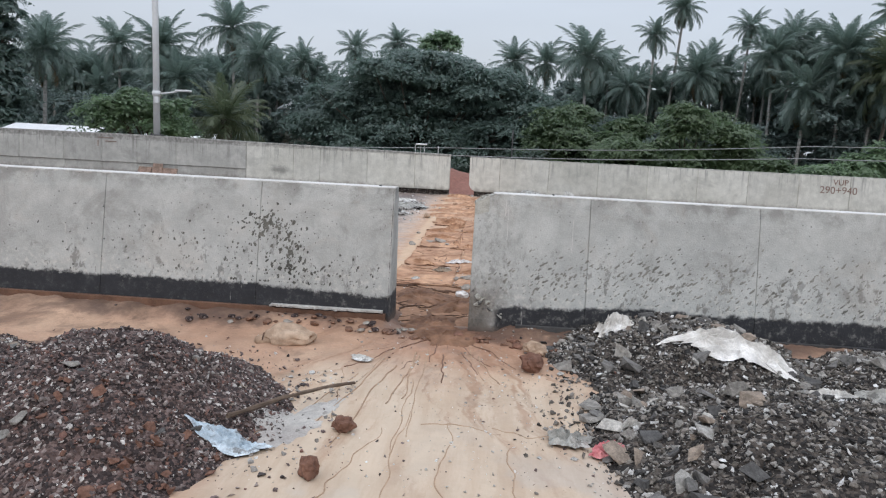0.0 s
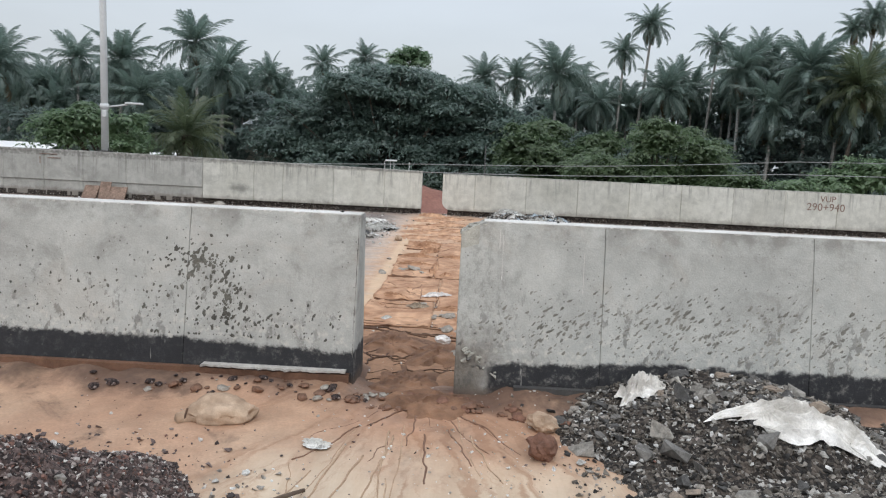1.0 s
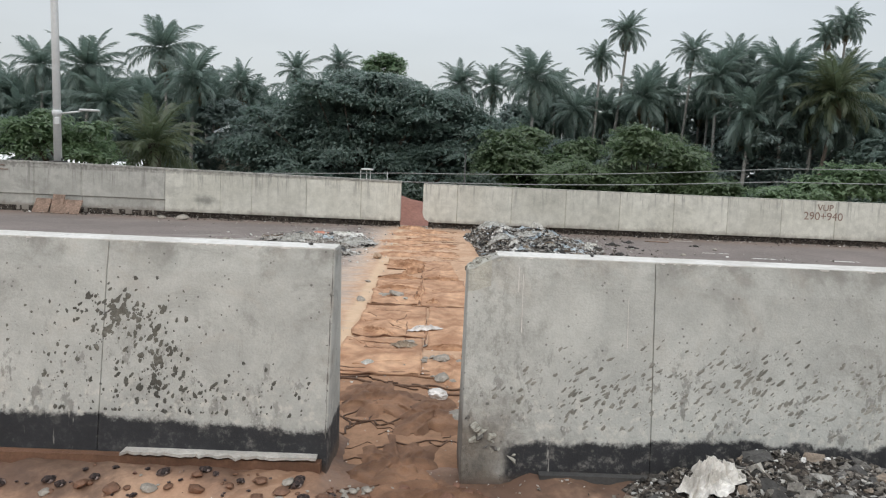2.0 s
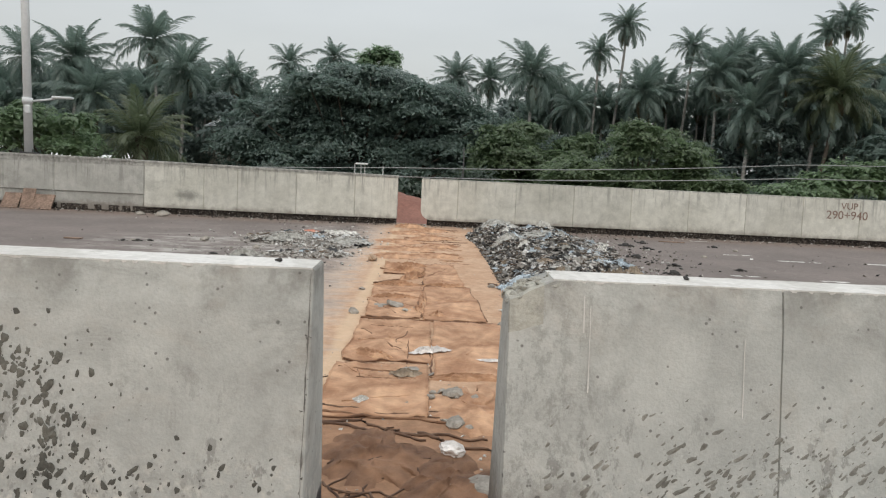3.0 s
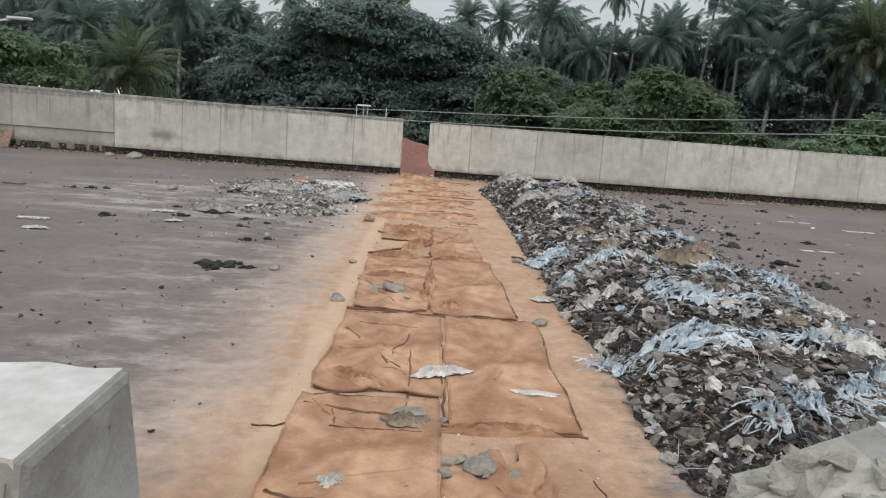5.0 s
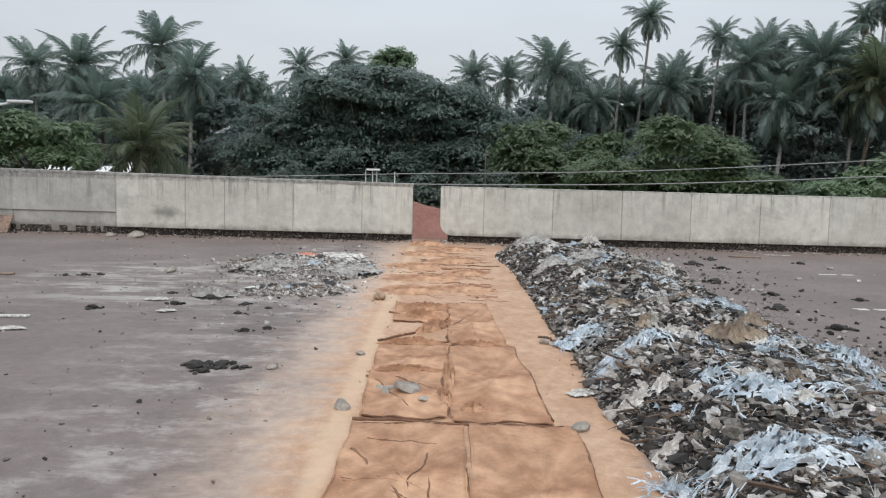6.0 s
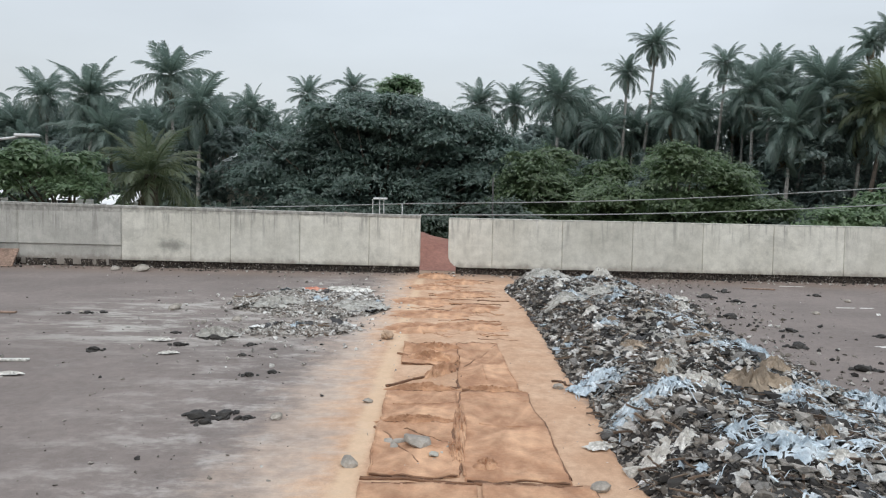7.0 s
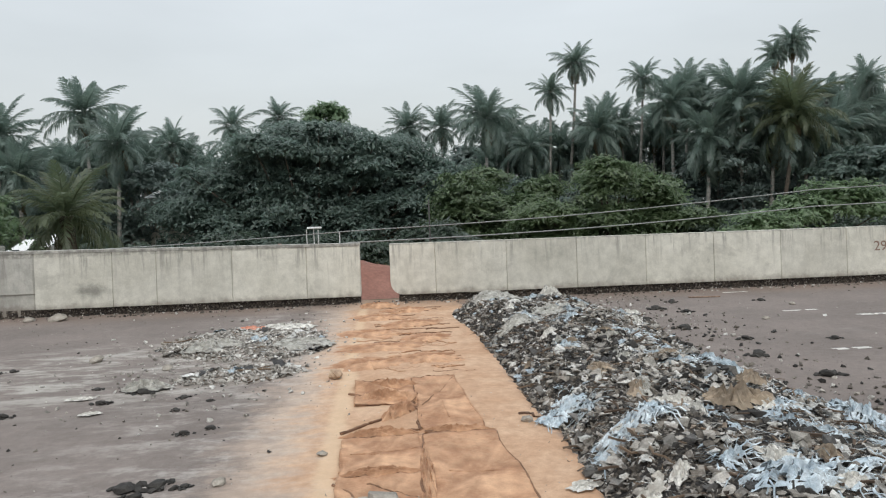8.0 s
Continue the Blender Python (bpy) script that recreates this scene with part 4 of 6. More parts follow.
def tree(name, x, y, base_z, lobes, count, size, mat, label, girth=0.3, seed=0, category="tree", tuft=0.8, per=60):
    rnd = random.Random(seed)
    ob = empty(name, (x, y, base_z), label, category)
    fork = base_z + (min(l[2] for l in lobes) - base_z) * 0.55
    verts, faces = tube([(0.06 * wob(i, seed), 0.06 * wob(seed, i), (fork - base_z) * i / 5) for i in range(6)], girth, girth * 0.75, 9, 0.08, seed)
    for l in lobes:
        a, b = Vector((0, 0, fork - base_z - 0.2)), Vector((l[0] - x, l[1] - y, l[2] - base_z))
        pts = [a.lerp(b, t) + Vector((0, 0, -0.35 * math.sin(math.pi * t))) + Vector((rnd.uniform(-1, 1), rnd.uniform(-1, 1), 0)) * 0.12 for t in (0, 0.25, 0.5, 0.75, 1)]
        v, f = tube(pts, girth * 0.42, 0.03, 6)
        o = len(verts)
        verts += v
        faces += [tuple(k + o for k in q) for q in f]
    part("trunk", mesh("trunk", verts, faces, M_BARK, True), ob, "dark forked trunk")
    v, f = leaf_cloud([(l[0] - x, l[1] - y, l[2] - base_z, *l[3:]) for l in lobes], count, size, seed, tuft=tuft, per=per)
    part("crown", mesh("crown", v, f, mat), ob, "dense leafy crown")
    return ob


def lobes_in(box_x, box_z, y, n, r, seed, dome=None):
    rnd = random.Random(seed)
    out = []
    for i in range(n):
        x = rnd.uniform(*box_x)
        zt = box_z[1] if dome is None else box_z[0] + (box_z[1] - box_z[0]) * math.sqrt(max(0.05, 1 - ((x - dome[0]) / dome[1]) ** 2))
        q = r * rnd.uniform(0.7, 1.25)
        out.append((x, y + rnd.uniform(-2.5, 2.5), rnd.uniform(box_z[0], max(box_z[0] + 0.1, zt - q * 0.6)), q * 1.35, q, q * 0.75))
    return out


# the broad dark tree: a flat-topped dome of layered lobes
dome = [(-6.6, 52, 6.35, 3.7, 3, 1.9), (-3.4, 52, 6.3, 3.4, 3, 1.8), (-9.4, 52.5, 5.5, 3.2, 3, 1.9), (-12.3, 52, 3.4, 2.8, 3, 1.8), (-14.4, 52, 1.4, 2.3, 2.6, 1.7),
        (-0.6, 52, 5.3, 3.2, 3, 1.7), (2.6, 52, 4.1, 3.0, 3, 1.7), (-6.5, 51, 2.4, 5.0, 3, 2.4), (-1.0, 51, 1.4, 4.4, 3, 2.2), (-11, 51, 0.6, 3.6, 3, 2.0), (2.8, 50.5, 0.6, 3.0, 3, 1.8), (-8, 50, -0.6, 7, 2, 1.6), (-5.2, 52.5, 4.6, 5.2, 3, 2.2), (-5.5, 53.5, 5.6, 5.5, 2.5, 1.8), (-9.0, 53.5, 3.6, 3.6, 2.5, 2.0), (-1.2, 53.5, 3.4, 4.0, 2.5, 2.0)]
tree("spreading_tree", -5.8, 52, -2, dome + lobes_in((-13.5, 3.5), (0.5, 7.9), 50.5, 44, 1.1, 15, (-5.2, 10.2)), 120000, 0.19, M_DARKLEAF, "broad dark-green spreading tree with layered foliage", 0.5, 3, tuft=1.25, per=110)
tree("bush_tree", 6.8, 46, -2, lobes_in((3.2, 10.8), (-0.6, 5.0), 46, 30, 1.15, 4, (7, 4.4)), 34000, 0.19, M_MIDLEAF, "rounded olive-green bushy tree behind the barrier", 0.22, 5, tuft=0.95, per=100)
tree("bush_tree", 12.6, 40, -2, lobes_in((8.0, 17.6), (-0.9, 4.0), 40, 38, 1.0, 6, (12.4, 5.6)), 40000, 0.17, M_MIDLEAF, "wide olive-green bushy tree behind the barrier", 0.22, 7, tuft=0.9, per=90)
tree("almond_tree", -16.4, 30, -2, lobes_in((-18.9, -15.0), (0.9, 3.1), 30, 14, 0.8, 8, (-17.0, 3.0)), 9000, 0.15, M_BRIGHTLEAF, "fresh green tiered almond tree beside the lamp post", 0.16, 9, tuft=0.95, per=130)
tree("round_tree", -6.3, 67, -2, [(-5.4, 67, 10.9, 1.3, 1.2, 0.9), (-4.4, 67, 10.5, 1.2, 1.2, 0.9), (-6.6, 67, 10.3, 1.2, 1.2, 0.8)], 3800, 0.2, M_LIGHTLEAF, "light green round-topped tree rising behind", 0.25, 10)
tree("column_tree", -33.4, 42, -2, [(-33.4, 42, z, 1.5 - 0.05 * z, 1.3, 1.6) for z in (1, 3, 5, 7, 9, 11)], 7000, 0.25, M_DARKLEAF, "tall narrow dark column tree", 0.2, 11)
tree("shrub", 19.2, 34, -2, [(18.4, 34, 0.3, 1.6, 1.2, 0.8), (20.3, 34, 0.7, 1.8, 1.3, 1.1), (22.2, 34, 1.1, 1.9, 1.3, 1.3), (24.6, 34, 0.9, 1.8, 1.3, 1.2)], 6000, 0.18, M_BRIGHTLEAF, "bright green shrub against dark wood", 0.1, 12, "shrub")
tree("dark_tree", 36.5, 50, -2, lobes_in((33, 41), (0, 6.4), 50, 9, 2.0, 14, (37, 5)), 9000, 0.27, M_DARKLEAF, "dark leafy tree among the palms", 0.3, 13)

# coconut palms: x, y, crown height, frond length, fronds, kind, lean, girth
PALMS = [
    (-14.75, 34, 1.8, 3.1, 26, "young", (0, 0), 0.52, 1), (-28.4, 55, 7.9, 3.8, 26, "green", (0.5, 0), 0.17, 5), (-23.4, 58, 10.0, 3.6, 24, "green", (-0.6, 0), 0.16, 4),
    (-19.6, 54, 7.2, 3.4, 26, "green", (0.3, 0), 0.17, 6), (-36.0, 62, 8.6, 3.3, 22, "green", (0, 0), 0.16, 3), (-18.0, 62, 7.7, 2.6, 20, "green", (0.4, 0), 0.15, 3),
    (-13.9, 66, 9.6, 2.6, 20, "green", (0, 0), 0.15, 2), (-10.0, 68, 10.6, 2.4, 20, "green", (0, 0), 0.15, 2), (1.7, 60, 8.4, 2.7, 22, "green", (0.5, 0), 0.15, 3),
    (4.6, 60, 8.4, 2.7, 22, "green", (0, 0), 0.15, 3), (7.8, 56, 8.6, 3.5, 28, "green", (0.3, 0), 0.17, 4), (14.4, 62, 11.5, 2.1, 22, "green", (0.5, 0), 0.15, 2),
    (16.7, 62, 14.0, 2.35, 26, "green", (1.4, 0), 0.16, 3), (18.0, 60, 8.0, 3.2, 26, "green", (0, 0), 0.17, 5), (22.7, 62, 12.5, 2.2, 22, "green", (0.9, 0), 0.15, 4),
    (23.6, 58, 9.8, 3.4, 26, "green", (-0.3, 0), 0.17, 5), (27.4, 61, 10.6, 3.0, 22, "green", (0.4, 0), 0.16, 3), (27.9, 55, 9.6, 4.0, 30, "green", (-0.4, 0), 0.18, 6),
    (30.6, 52, 8.0, 4.0, 30, "young", (1.4, 0), 0.18, 6), (33.7, 60, 14.0, 2.0, 20, "ragged", (0.4, 0), 0.15, 7), (35.3, 60, 15.0, 2.3, 22, "ragged", (0.6, 0), 0.15, 5), (36.2, 61, 10.2, 3.1, 22, "green", (0, 0), 0.16, 4),
    (39.4, 58, 8.6, 3.5, 26, "green", (0.3, 0), 0.17, 4), (44.0, 60, 8.8, 3.4, 24, "green", (0, 0), 0.17, 4), (10.8, 64, 8.0, 3.0, 22, "green", (0, 0), 0.15, 3),
    (12.0, 60, 6.6, 2.9, 22, "green", (0, 0), 0.15, 3), (20.6, 66, 9.6, 2.9, 22, "green", (0, 0), 0.15, 3), (48.0, 57, 9.4, 3.6, 24, "green", (0, 0), 0.17, 3),
    (29.5, 58, 10.4, 3.3, 26, "green", (0.4, 0), 0.17, 5), (32.0, 57, 9.0, 3.5, 28, "green", (0.8, 0), 0.17, 5), (35.2, 59, 10.2, 3.2, 26, "green", (0, 0), 0.17, 5), (38.4, 60, 9.8, 3.3, 26, "green", (0.3, 0), 0.17, 5), (25.8, 60, 11.4, 2.9, 24, "green", (0.2, 0), 0.16, 5), (41.4, 59, 11.4, 2.7, 26, "green", (0, 0), 0.17, 5),
    (30.2, 54, 7.2, 4.2, 24, "green", (0.5, 0), 0.17, 6), (33.4, 55, 6.4, 3.8, 24, "green", (0, 0), 0.17, 6), (36.8, 56, 7.0, 3.8, 24, "green", (0.4, 0), 0.17, 6), (40.6, 56, 6.6, 3.8, 24, "green", (0, 0), 0.17, 6), (25.4, 55, 6.6, 3.8, 24, "green", (0.3, 0), 0.17, 6),
    (-33.0, 46, 6.3, 3.4, 24, "green", (0.4, 0), 0.17, 4), (-31.5, 60, 5.6, 3.4, 22, "green", (0, 0), 0.16, 4), (-25.6, 52, 5.0, 3.4, 24, "green", (0, 0), 0.16, 4),
    (-41.0, 58, 8.2, 3.5, 24, "green", (0, 0), 0.16, 4), (-21.8, 64, 6.6, 3.2, 22, "green", (0, 0), 0.16, 4), (25.2, 66, 8.6, 3.2, 22, "green", (0, 0), 0.15, 4), (31.4, 66, 9.2, 3.2, 22, "green", (0, 0), 0.15, 4),
]
rnd = random.Random(404)
for k in range(50):
    x = 9.5 + 1.55 * k + rnd.uniform(-0.6, 0.6) if k < 28 else -47 + 1.45 * (k - 28) + rnd.uniform(-0.6, 0.6)
    PALMS.append((x, rnd.uniform(63, 70), rnd.uniform(5.6, 8.6) if k < 28 else rnd.uniform(4.4, 7.2), rnd.uniform(2.8, 3.6), 19, "green", (rnd.uniform(-0.6, 0.9), 0), 0.15, 4))
for k, (x, y, z, s, n, kind, lean, girth, dry) in enumerate(PALMS):
    palm(x, y, z, s, n, kind, lean, -2.0, girth, dry, k, "young coconut palm with pale arching fronds" if kind == "young" else "tall bare-stemmed palm with ragged hanging fronds" if kind == "ragged" else "tall coconut palm with drooping green fronds")

rnd = random.Random(77)
far = [(x + rnd.uniform(-1.5, 1.5), 74 + rnd.uniform(-4, 4), rnd.uniform(1.5, 4.5), rnd.uniform(2.6, 4.2), 2.5, rnd.uniform(1.8, 2.8)) for x in range(-70, 76, 2)]
far += [(x + rnd.uniform(-1.2, 1.2), 71 + rnd.uniform(-3, 3), rnd.uniform(4.0, 7.2), rnd.uniform(2.0, 3.2), 2.5, rnd.uniform(1.6, 2.4)) for x in list(range(-70, -15, 2)) + list(range(8, 76, 2))]
far += [(x + rnd.uniform(-1.5, 1.5), 72 + rnd.uniform(-2, 2), -0.5, 3.6, 2.5, 2.4) for x in range(-70, 74, 4)]
tagged(new("distant_woods", mesh("distant_woods", *leaf_cloud(far, 130000, 0.42, 21, tuft=1.2), M_UNDER)), "dark continuous wood behind the palms", "woods", kind="stuff")
und = [(x + rnd.uniform(-1, 1), 57 + rnd.uniform(-3, 3), rnd.uniform(-0.8, 3.0 + (1.4 if x > 13 or x < -16 else 0)), rnd.uniform(2, 3), 2, rnd.uniform(1.4, 2.2)) for x in [0.5 * k for k in range(-88, 110, 2)]]
low = [(x + rnd.uniform(-1, 1), 40 + rnd.uniform(-3, 3), rnd.uniform(-1.4, -0.3), 2.0, 1.5, 1.2) for x in list(range(18, 34, 2)) + list(range(-14, 6, 2))]
low += [(x + rnd.uniform(-1, 1), 46 + rnd.uniform(-2, 2), rnd.uniform(-1.2, 0.4), 2.0, 1.5, 1.3) for x in range(-40, -16, 2)]
tagged(new("undergrowth", mesh("undergrowth", *leaf_cloud(low, 26000, 0.2, 23), M_LOWLEAF)), "very dark low scrub close behind the barrier", "undergrowth", kind="stuff")
tagged(new("undergrowth", mesh("undergrowth", *leaf_cloud(und, 110000, 0.22, 22), M_UNDER)), "dark tangled undergrowth below the palms", "undergrowth", kind="stuff")


# ---- beyond the far barrier: lamp post, cables, roofs ----
def box_mesh(name, w, d, h, mat, bevel=0.01, off=(0, 0, 0)):
    bm = bmesh.new()
    bmesh.ops.create_cube(bm, size=1, matrix=Matrix.Translation(off) @ Matrix.Diagonal((w, d, h, 1)))
    bmesh.ops.bevel(bm, geom=bm.edges, offset=min(bevel, w * 0.3, d * 0.3, h * 0.3), segments=1, affect="EDGES")
    me = bpy.data.meshes.new(name)
    bm.to_mesh(me)
    bm.free()
    me.materials.append(mat)
    return me


lamp = empty("street_lamp", (-8.385, FAR_Y + 0.115, far_top(-8.385) + 0.012), "tall pale steel lamp post with a low side arm", "street lamp")
part("pole", mesh("pole", *tube([(0, 0, 0), (0, 0, 3), (-0.02, 0, 6), (-0.03, 0, 8.6)], 0.086, 0.06, 14), M_STEEL, True), lamp)
part("base_plate", box_mesh("base_plate", 0.30, 0.21, 0.03, M_TAR, 0.005, (0, 0, 0.015)), lamp, "dark base plate")
for dx in (-0.12, 0.12):
    part("anchor_bolt", mesh("anchor_bolt", *tube([(dx, -0.07, 0.03), (dx, -0.07, 0.09)], 0.012, 0.012, 6), M_TAR), lamp, "dark anchor bolt")
part("collar", mesh("collar", *tube([(0, 0, 1.02), (0, 0, 1.14)], 0.103, 0.103, 14), M_STEEL, True), lamp, "steel clamp collar")
part("junction_box", box_mesh("junction_box", 0.10, 0.07, 0.16, M_STEEL, 0.01, (0.05, -0.09, 0.90)), lamp, "small grey junction box")
arm = part("arm", mesh("arm", *tube([(0.07, 0, 1.07), (0.35, 0, 1.11), (0.55, 0, 1.14)], 0.022, 0.02, 8), M_STEEL, True), lamp)
part("lamp_head", box_mesh("lamp_head", 0.40, 0.16, 0.05, M_LAMPHEAD, 0.015, (0.72, 0, 1.17)), arm, "flat pale lamp head")
part("top_arm", mesh("top_arm", *tube([(-0.03, 0, 8.5), (0.5, -0.2, 8.8), (1.2, -0.5, 8.9)], 0.045, 0.035, 8), M_STEEL, True), lamp)


def cable(points, r=0.012):
    cu, out = [Vector(p) for p in points], []
    for a, b in zip(cu, cu[1:]):
        for i in range(12):
            t = i / 12
            q = a.lerp(b, t)
            out.append((q.x, q.y, q.z - 0.10 * math.sin(math.pi * t) * (b - a).length / 12))
    out.append(points[-1])
    return tube(out, r, r, 5)


for pts in ([(-12.0, 17.6, 0.86), (-1.0, 17.0, 1.12), (10.0, 17.0, 1.72), (24, 17.2, 2.5)], [(-6.0, 14.6, 0.72), (-0.9, 15.0, 0.94), (8.8, 15.0, 1.35), (24, 15.3, 2.05)]):
    tagged(new("power_cable", mesh("power_cable", *cable(pts), M_CABLE, True)), "slack grey overhead cable strung behind the barrier", "cable", "cables behind the barrier")
for x, y, h, r in ((1.1, 22.8, 1.85, 0.028), (24, 17.2, 2.7, 0.07), (24, 15.3, 2.3, 0.07), (-12.0, 17.6, 1.05, 0.05), (-6.0, 14.6, 0.92, 0.04)):
    b = -0.04 - 1.9 * ease(y, 15, 24)
    tagged(new("post", mesh("post", *tube([(x, y, b), (x + 0.01, y, (b + h) / 2), (x, y, h)], r, r * 0.8, 7, 0.05), M_TAR, True)), "thin upright dark post carrying cable", "post", "posts behind the barrier")
pin = empty("wall_pin", (-1.02, FAR_Y + 0.1, far_top(-1.02) + 0.01), "thin pale rod standing on the barrier", "rod")
part("rod", mesh("rod", *tube([(0, 0, 0), (0.004, 0, 0.09), (0, 0, 0.19)], 0.009, 0.008, 6), M_STEEL), pin)
flood = empty("flood_light", (-2.35, 21.8, -1.45), "white light fitting on thin legs beyond the barrier", "light fitting")
for dx in (-0.24, -0.03, 0.10):
    part("leg", mesh("leg", *tube([(dx, 0, 0), (dx, 0.01, 1.4), (dx - 0.01, 0, 2.55)], 0.018, 0.014, 6), M_STEEL), flood)
part("head", box_mesh("head", 0.42, 0.16, 0.06, M_ROOFWHITE, 0.015, (-0.02, 0, 2.57)), flood, "white flat head")
for x, y, w, z in ((-27.6, 38, 6.2, 1.0), (-20.7, 38, 1.5, 1.0), (-18.8, 38.4, 0.9, 0.72), (-17.3, 38, 0.8, 0.95)):
    hut = empty("market_shed", (x, y, -1.95), "low market shed with a white sheet roof", "shed", "sheds behind the barrier")
    h = z + 1.95
    part("wall", box_mesh("wall", w * 0.9, 1.8, h - 0.6, M_HOUSE, 0.01, (0, 0, (h - 0.6) / 2)), hut)
    v, f = grid(spaced((-w / 2, w / 2, 0.08)), [-1.1, 0, 1.1], lambda a, b, h=h: h - 0.6 + 0.55 * (b + 1.1) / 2.2 + 0.015 * math.sin(a * 39))
    part("roof", mesh("roof", v, f, M_ROOFWHITE), hut, "white corrugated sheet roof")
    # no hole in the wall: a near-black panel paints the shade inside
    part("opening", box_mesh("opening", w * 0.4, 0.06, 0.8, M_DARKPANE, 0.01, (0, -0.91, h - 0.9)), hut, "dark panel painted as the shaded serving opening")
house = empty("house", (-17.2, 60, -2), "pale rendered house glimpsed through trees", "house")
part("wall", box_mesh("wall", 3.4, 4, 5.2, M_HOUSE, 0.02, (0, 0, 2.6)), house)
part("roof", mesh("roof", [(-2, -2.3, 5.2), (2, -2.3, 5.2), (2, 2.3, 5.2), (-2, 2.3, 5.2), (-1.2, 0, 6.0), (1.2, 0, 6.0)], [(0, 1, 5, 4), (2, 3, 4, 5), (1, 2, 5), (3, 0, 4), (3, 2, 1, 0)], M_ROOFWHITE), house)
for dx in (-0.9, 0.9):
    for z in (1.4, 3.8):
        w = part("window", box_mesh("window", 0.95, 0.08, 1.2, M_ROOFWHITE, 0.01, (dx, -2.02, z)), house)
        part("pane", box_mesh("pane", 0.75, 0.04, 1.0, M_DARKPANE, 0.004, (dx, -2.06, z)), w)

# boards leaning on the far barrier
boards = empty("leaning_boards", (-8.22, 12.45, 0), "worn brown plywood boards leaning on the barrier", "boards")
for k, (dx, w, h, t) in enumerate(((-0.40, 0.36, 0.36, 34), (-0.02, 0.26, 0.44, 24), (0.30, 0.40, 0.38, 40))):
    part("board", box_mesh("board", w, 0.03, h, M_PLY, 0.004, (0, 0, h / 2)), boards, "", (dx, -0.06 - 0.05 * k, 0.0), (radians(-t), 0, radians(3 * (k - 1))))


# ---- heaps ----
def heap(name, label, category, top, xs, ys, floor, bed):
    ob = empty(name, ((xs[0] + xs[1]) / 2, (ys[0] + ys[1]) / 2, 0), label, category)
    cx, cy = ob.location.x, ob.location.y
    gx, gy = spaced((xs[0], xs[1], 0.06)), spaced((ys[0], ys[1], 0.06))
    v, f = grid(gx, gy, lambda x, y: top(x, y) + 0.02 * wob(x, y, 14) + 0.012 * wob(x, y, 31), lambda x, y: top(x, y) > floor(x, y) - 0.02)
    part("heap_body", mesh("heap_body", [(x - cx, y - cy, z) for x, y, z in v], f, bed, True), ob, "packed soil under the pieces")
    return ob


def spots_on(top, floor, xs, ys, n, size, seed, margin=0.005, tilt=0.6, sink=0.12, bias=None):
    rnd, out, tries = random.Random(seed), [], 0
    while len(out) < n and tries < n * 30:
        tries += 1
        x, y = rnd.uniform(*xs), rnd.uniform(*ys)
        z = top(x, y)
        if z < floor(x, y) + margin * rnd.random() * 2 or (bias and rnd.random() > bias(x, y)):
            continue
        s = size[0] * (size[1] / size[0]) ** (rnd.random() ** 1.8)
        out.append((x, y, z + s * sink, s, rnd.uniform(-tilt, tilt), rnd.uniform(-tilt, tilt), rnd.uniform(0, 6.28)))
    return out


def loose(ob, name, shapes, spots, mat, label):
    c = ob.location
    v, f = scattered(shapes, [(x - c.x, y - c.y, z - c.z, *r) for x, y, z, *r in spots])
    me = mesh(name, v, f, mat)
    k = part(name, me, ob, label)
    k["kind"] = "stuff"


def single(ob, name, shapes, spots, mat, data_name):
    c = ob.location
    meshes = [mesh(data_name, v, f, mat) for v, f in shapes]
    for i, (x, y, z, s, a, b, t) in enumerate(spots):
        k = part(name, meshes[i % len(meshes)], ob, "", (x - c.x, y - c.y, z - c.z), (a, b, t))
        k.scale = (s, s, s)


gh = heap("gravel_heap", "dark mixed gravel heap with reddish stones on mud", "gravel heap", gravel_top, (-4.2, -0.4), (-3.6, -0.7), mud_z, M_GRAVELBED)
loose(gh, "gravel", STONES, spots_on(gravel_top, mud_z, (-4.2, -0.4), (-3.6, -0.7), 46000, (0.006, 0.034), 1, 0.004, 1.2, 0.14), M_GRAVEL, "fine dark gravel")
single(gh, "stone", STONES + SLABS, spots_on(gravel_top, mud_z, (-3.2, -0.5), (-3.3, -0.9), 260, (0.02, 0.10), 2, 0.0, 0.6, 0.1, lambda x, y: 0.25 + 0.75 * ease(-x, 1.5, 2.6)), M_CHUNK, "stone")
single(gh, "red_clod", STONES, spots_on(gravel_top, mud_z, (-1.5, -0.45), (-3.3, -2.45), 70, (0.03, 0.09), 22, 0.0, 0.6, 0.1, lambda x, y: math.exp(-((x + 0.85) / 0.35) ** 2)), M_CLOD, "red_clod")
rh = heap("rubble_heap", "grey heap of broken asphalt and concrete at the barrier foot", "rubble heap", rubble_top, (0.7, 4.8), (-3.8, -0.16), mud_z, M_BROWNBED)
loose(rh, "loose_rubble", STONES + SLABS, spots_on(rubble_top, mud_z, (0.75, 4.8), (-3.6, -0.2), 38000, (0.007, 0.045), 3, 0.004, 1.0, 0.12, lambda x, y: 0.7 + 0.3 * ease(y, -2.0, -1.1)), M_RUBBLE, "small grey rubble")
single(rh, "chunk", SLABS + STONES, spots_on(rubble_top, mud_z, (0.80, 3.4), (-2.8, -0.22), 300, (0.045, 0.19), 4, 0.0, 0.45, 0.10, lambda x, y: 0.10 + 0.90 * max(ease(y, -1.6, -0.8), ease(-x, -1.9, -1.3))), M_CHUNK, "chunk")
wh = heap("rubbish_heap", "long low heap of ash, rubble and plastic litter on asphalt", "rubbish heap", rubbish_top, (0.5, 4.0), (1.0, 12.0), road_z, M_ASHBED)
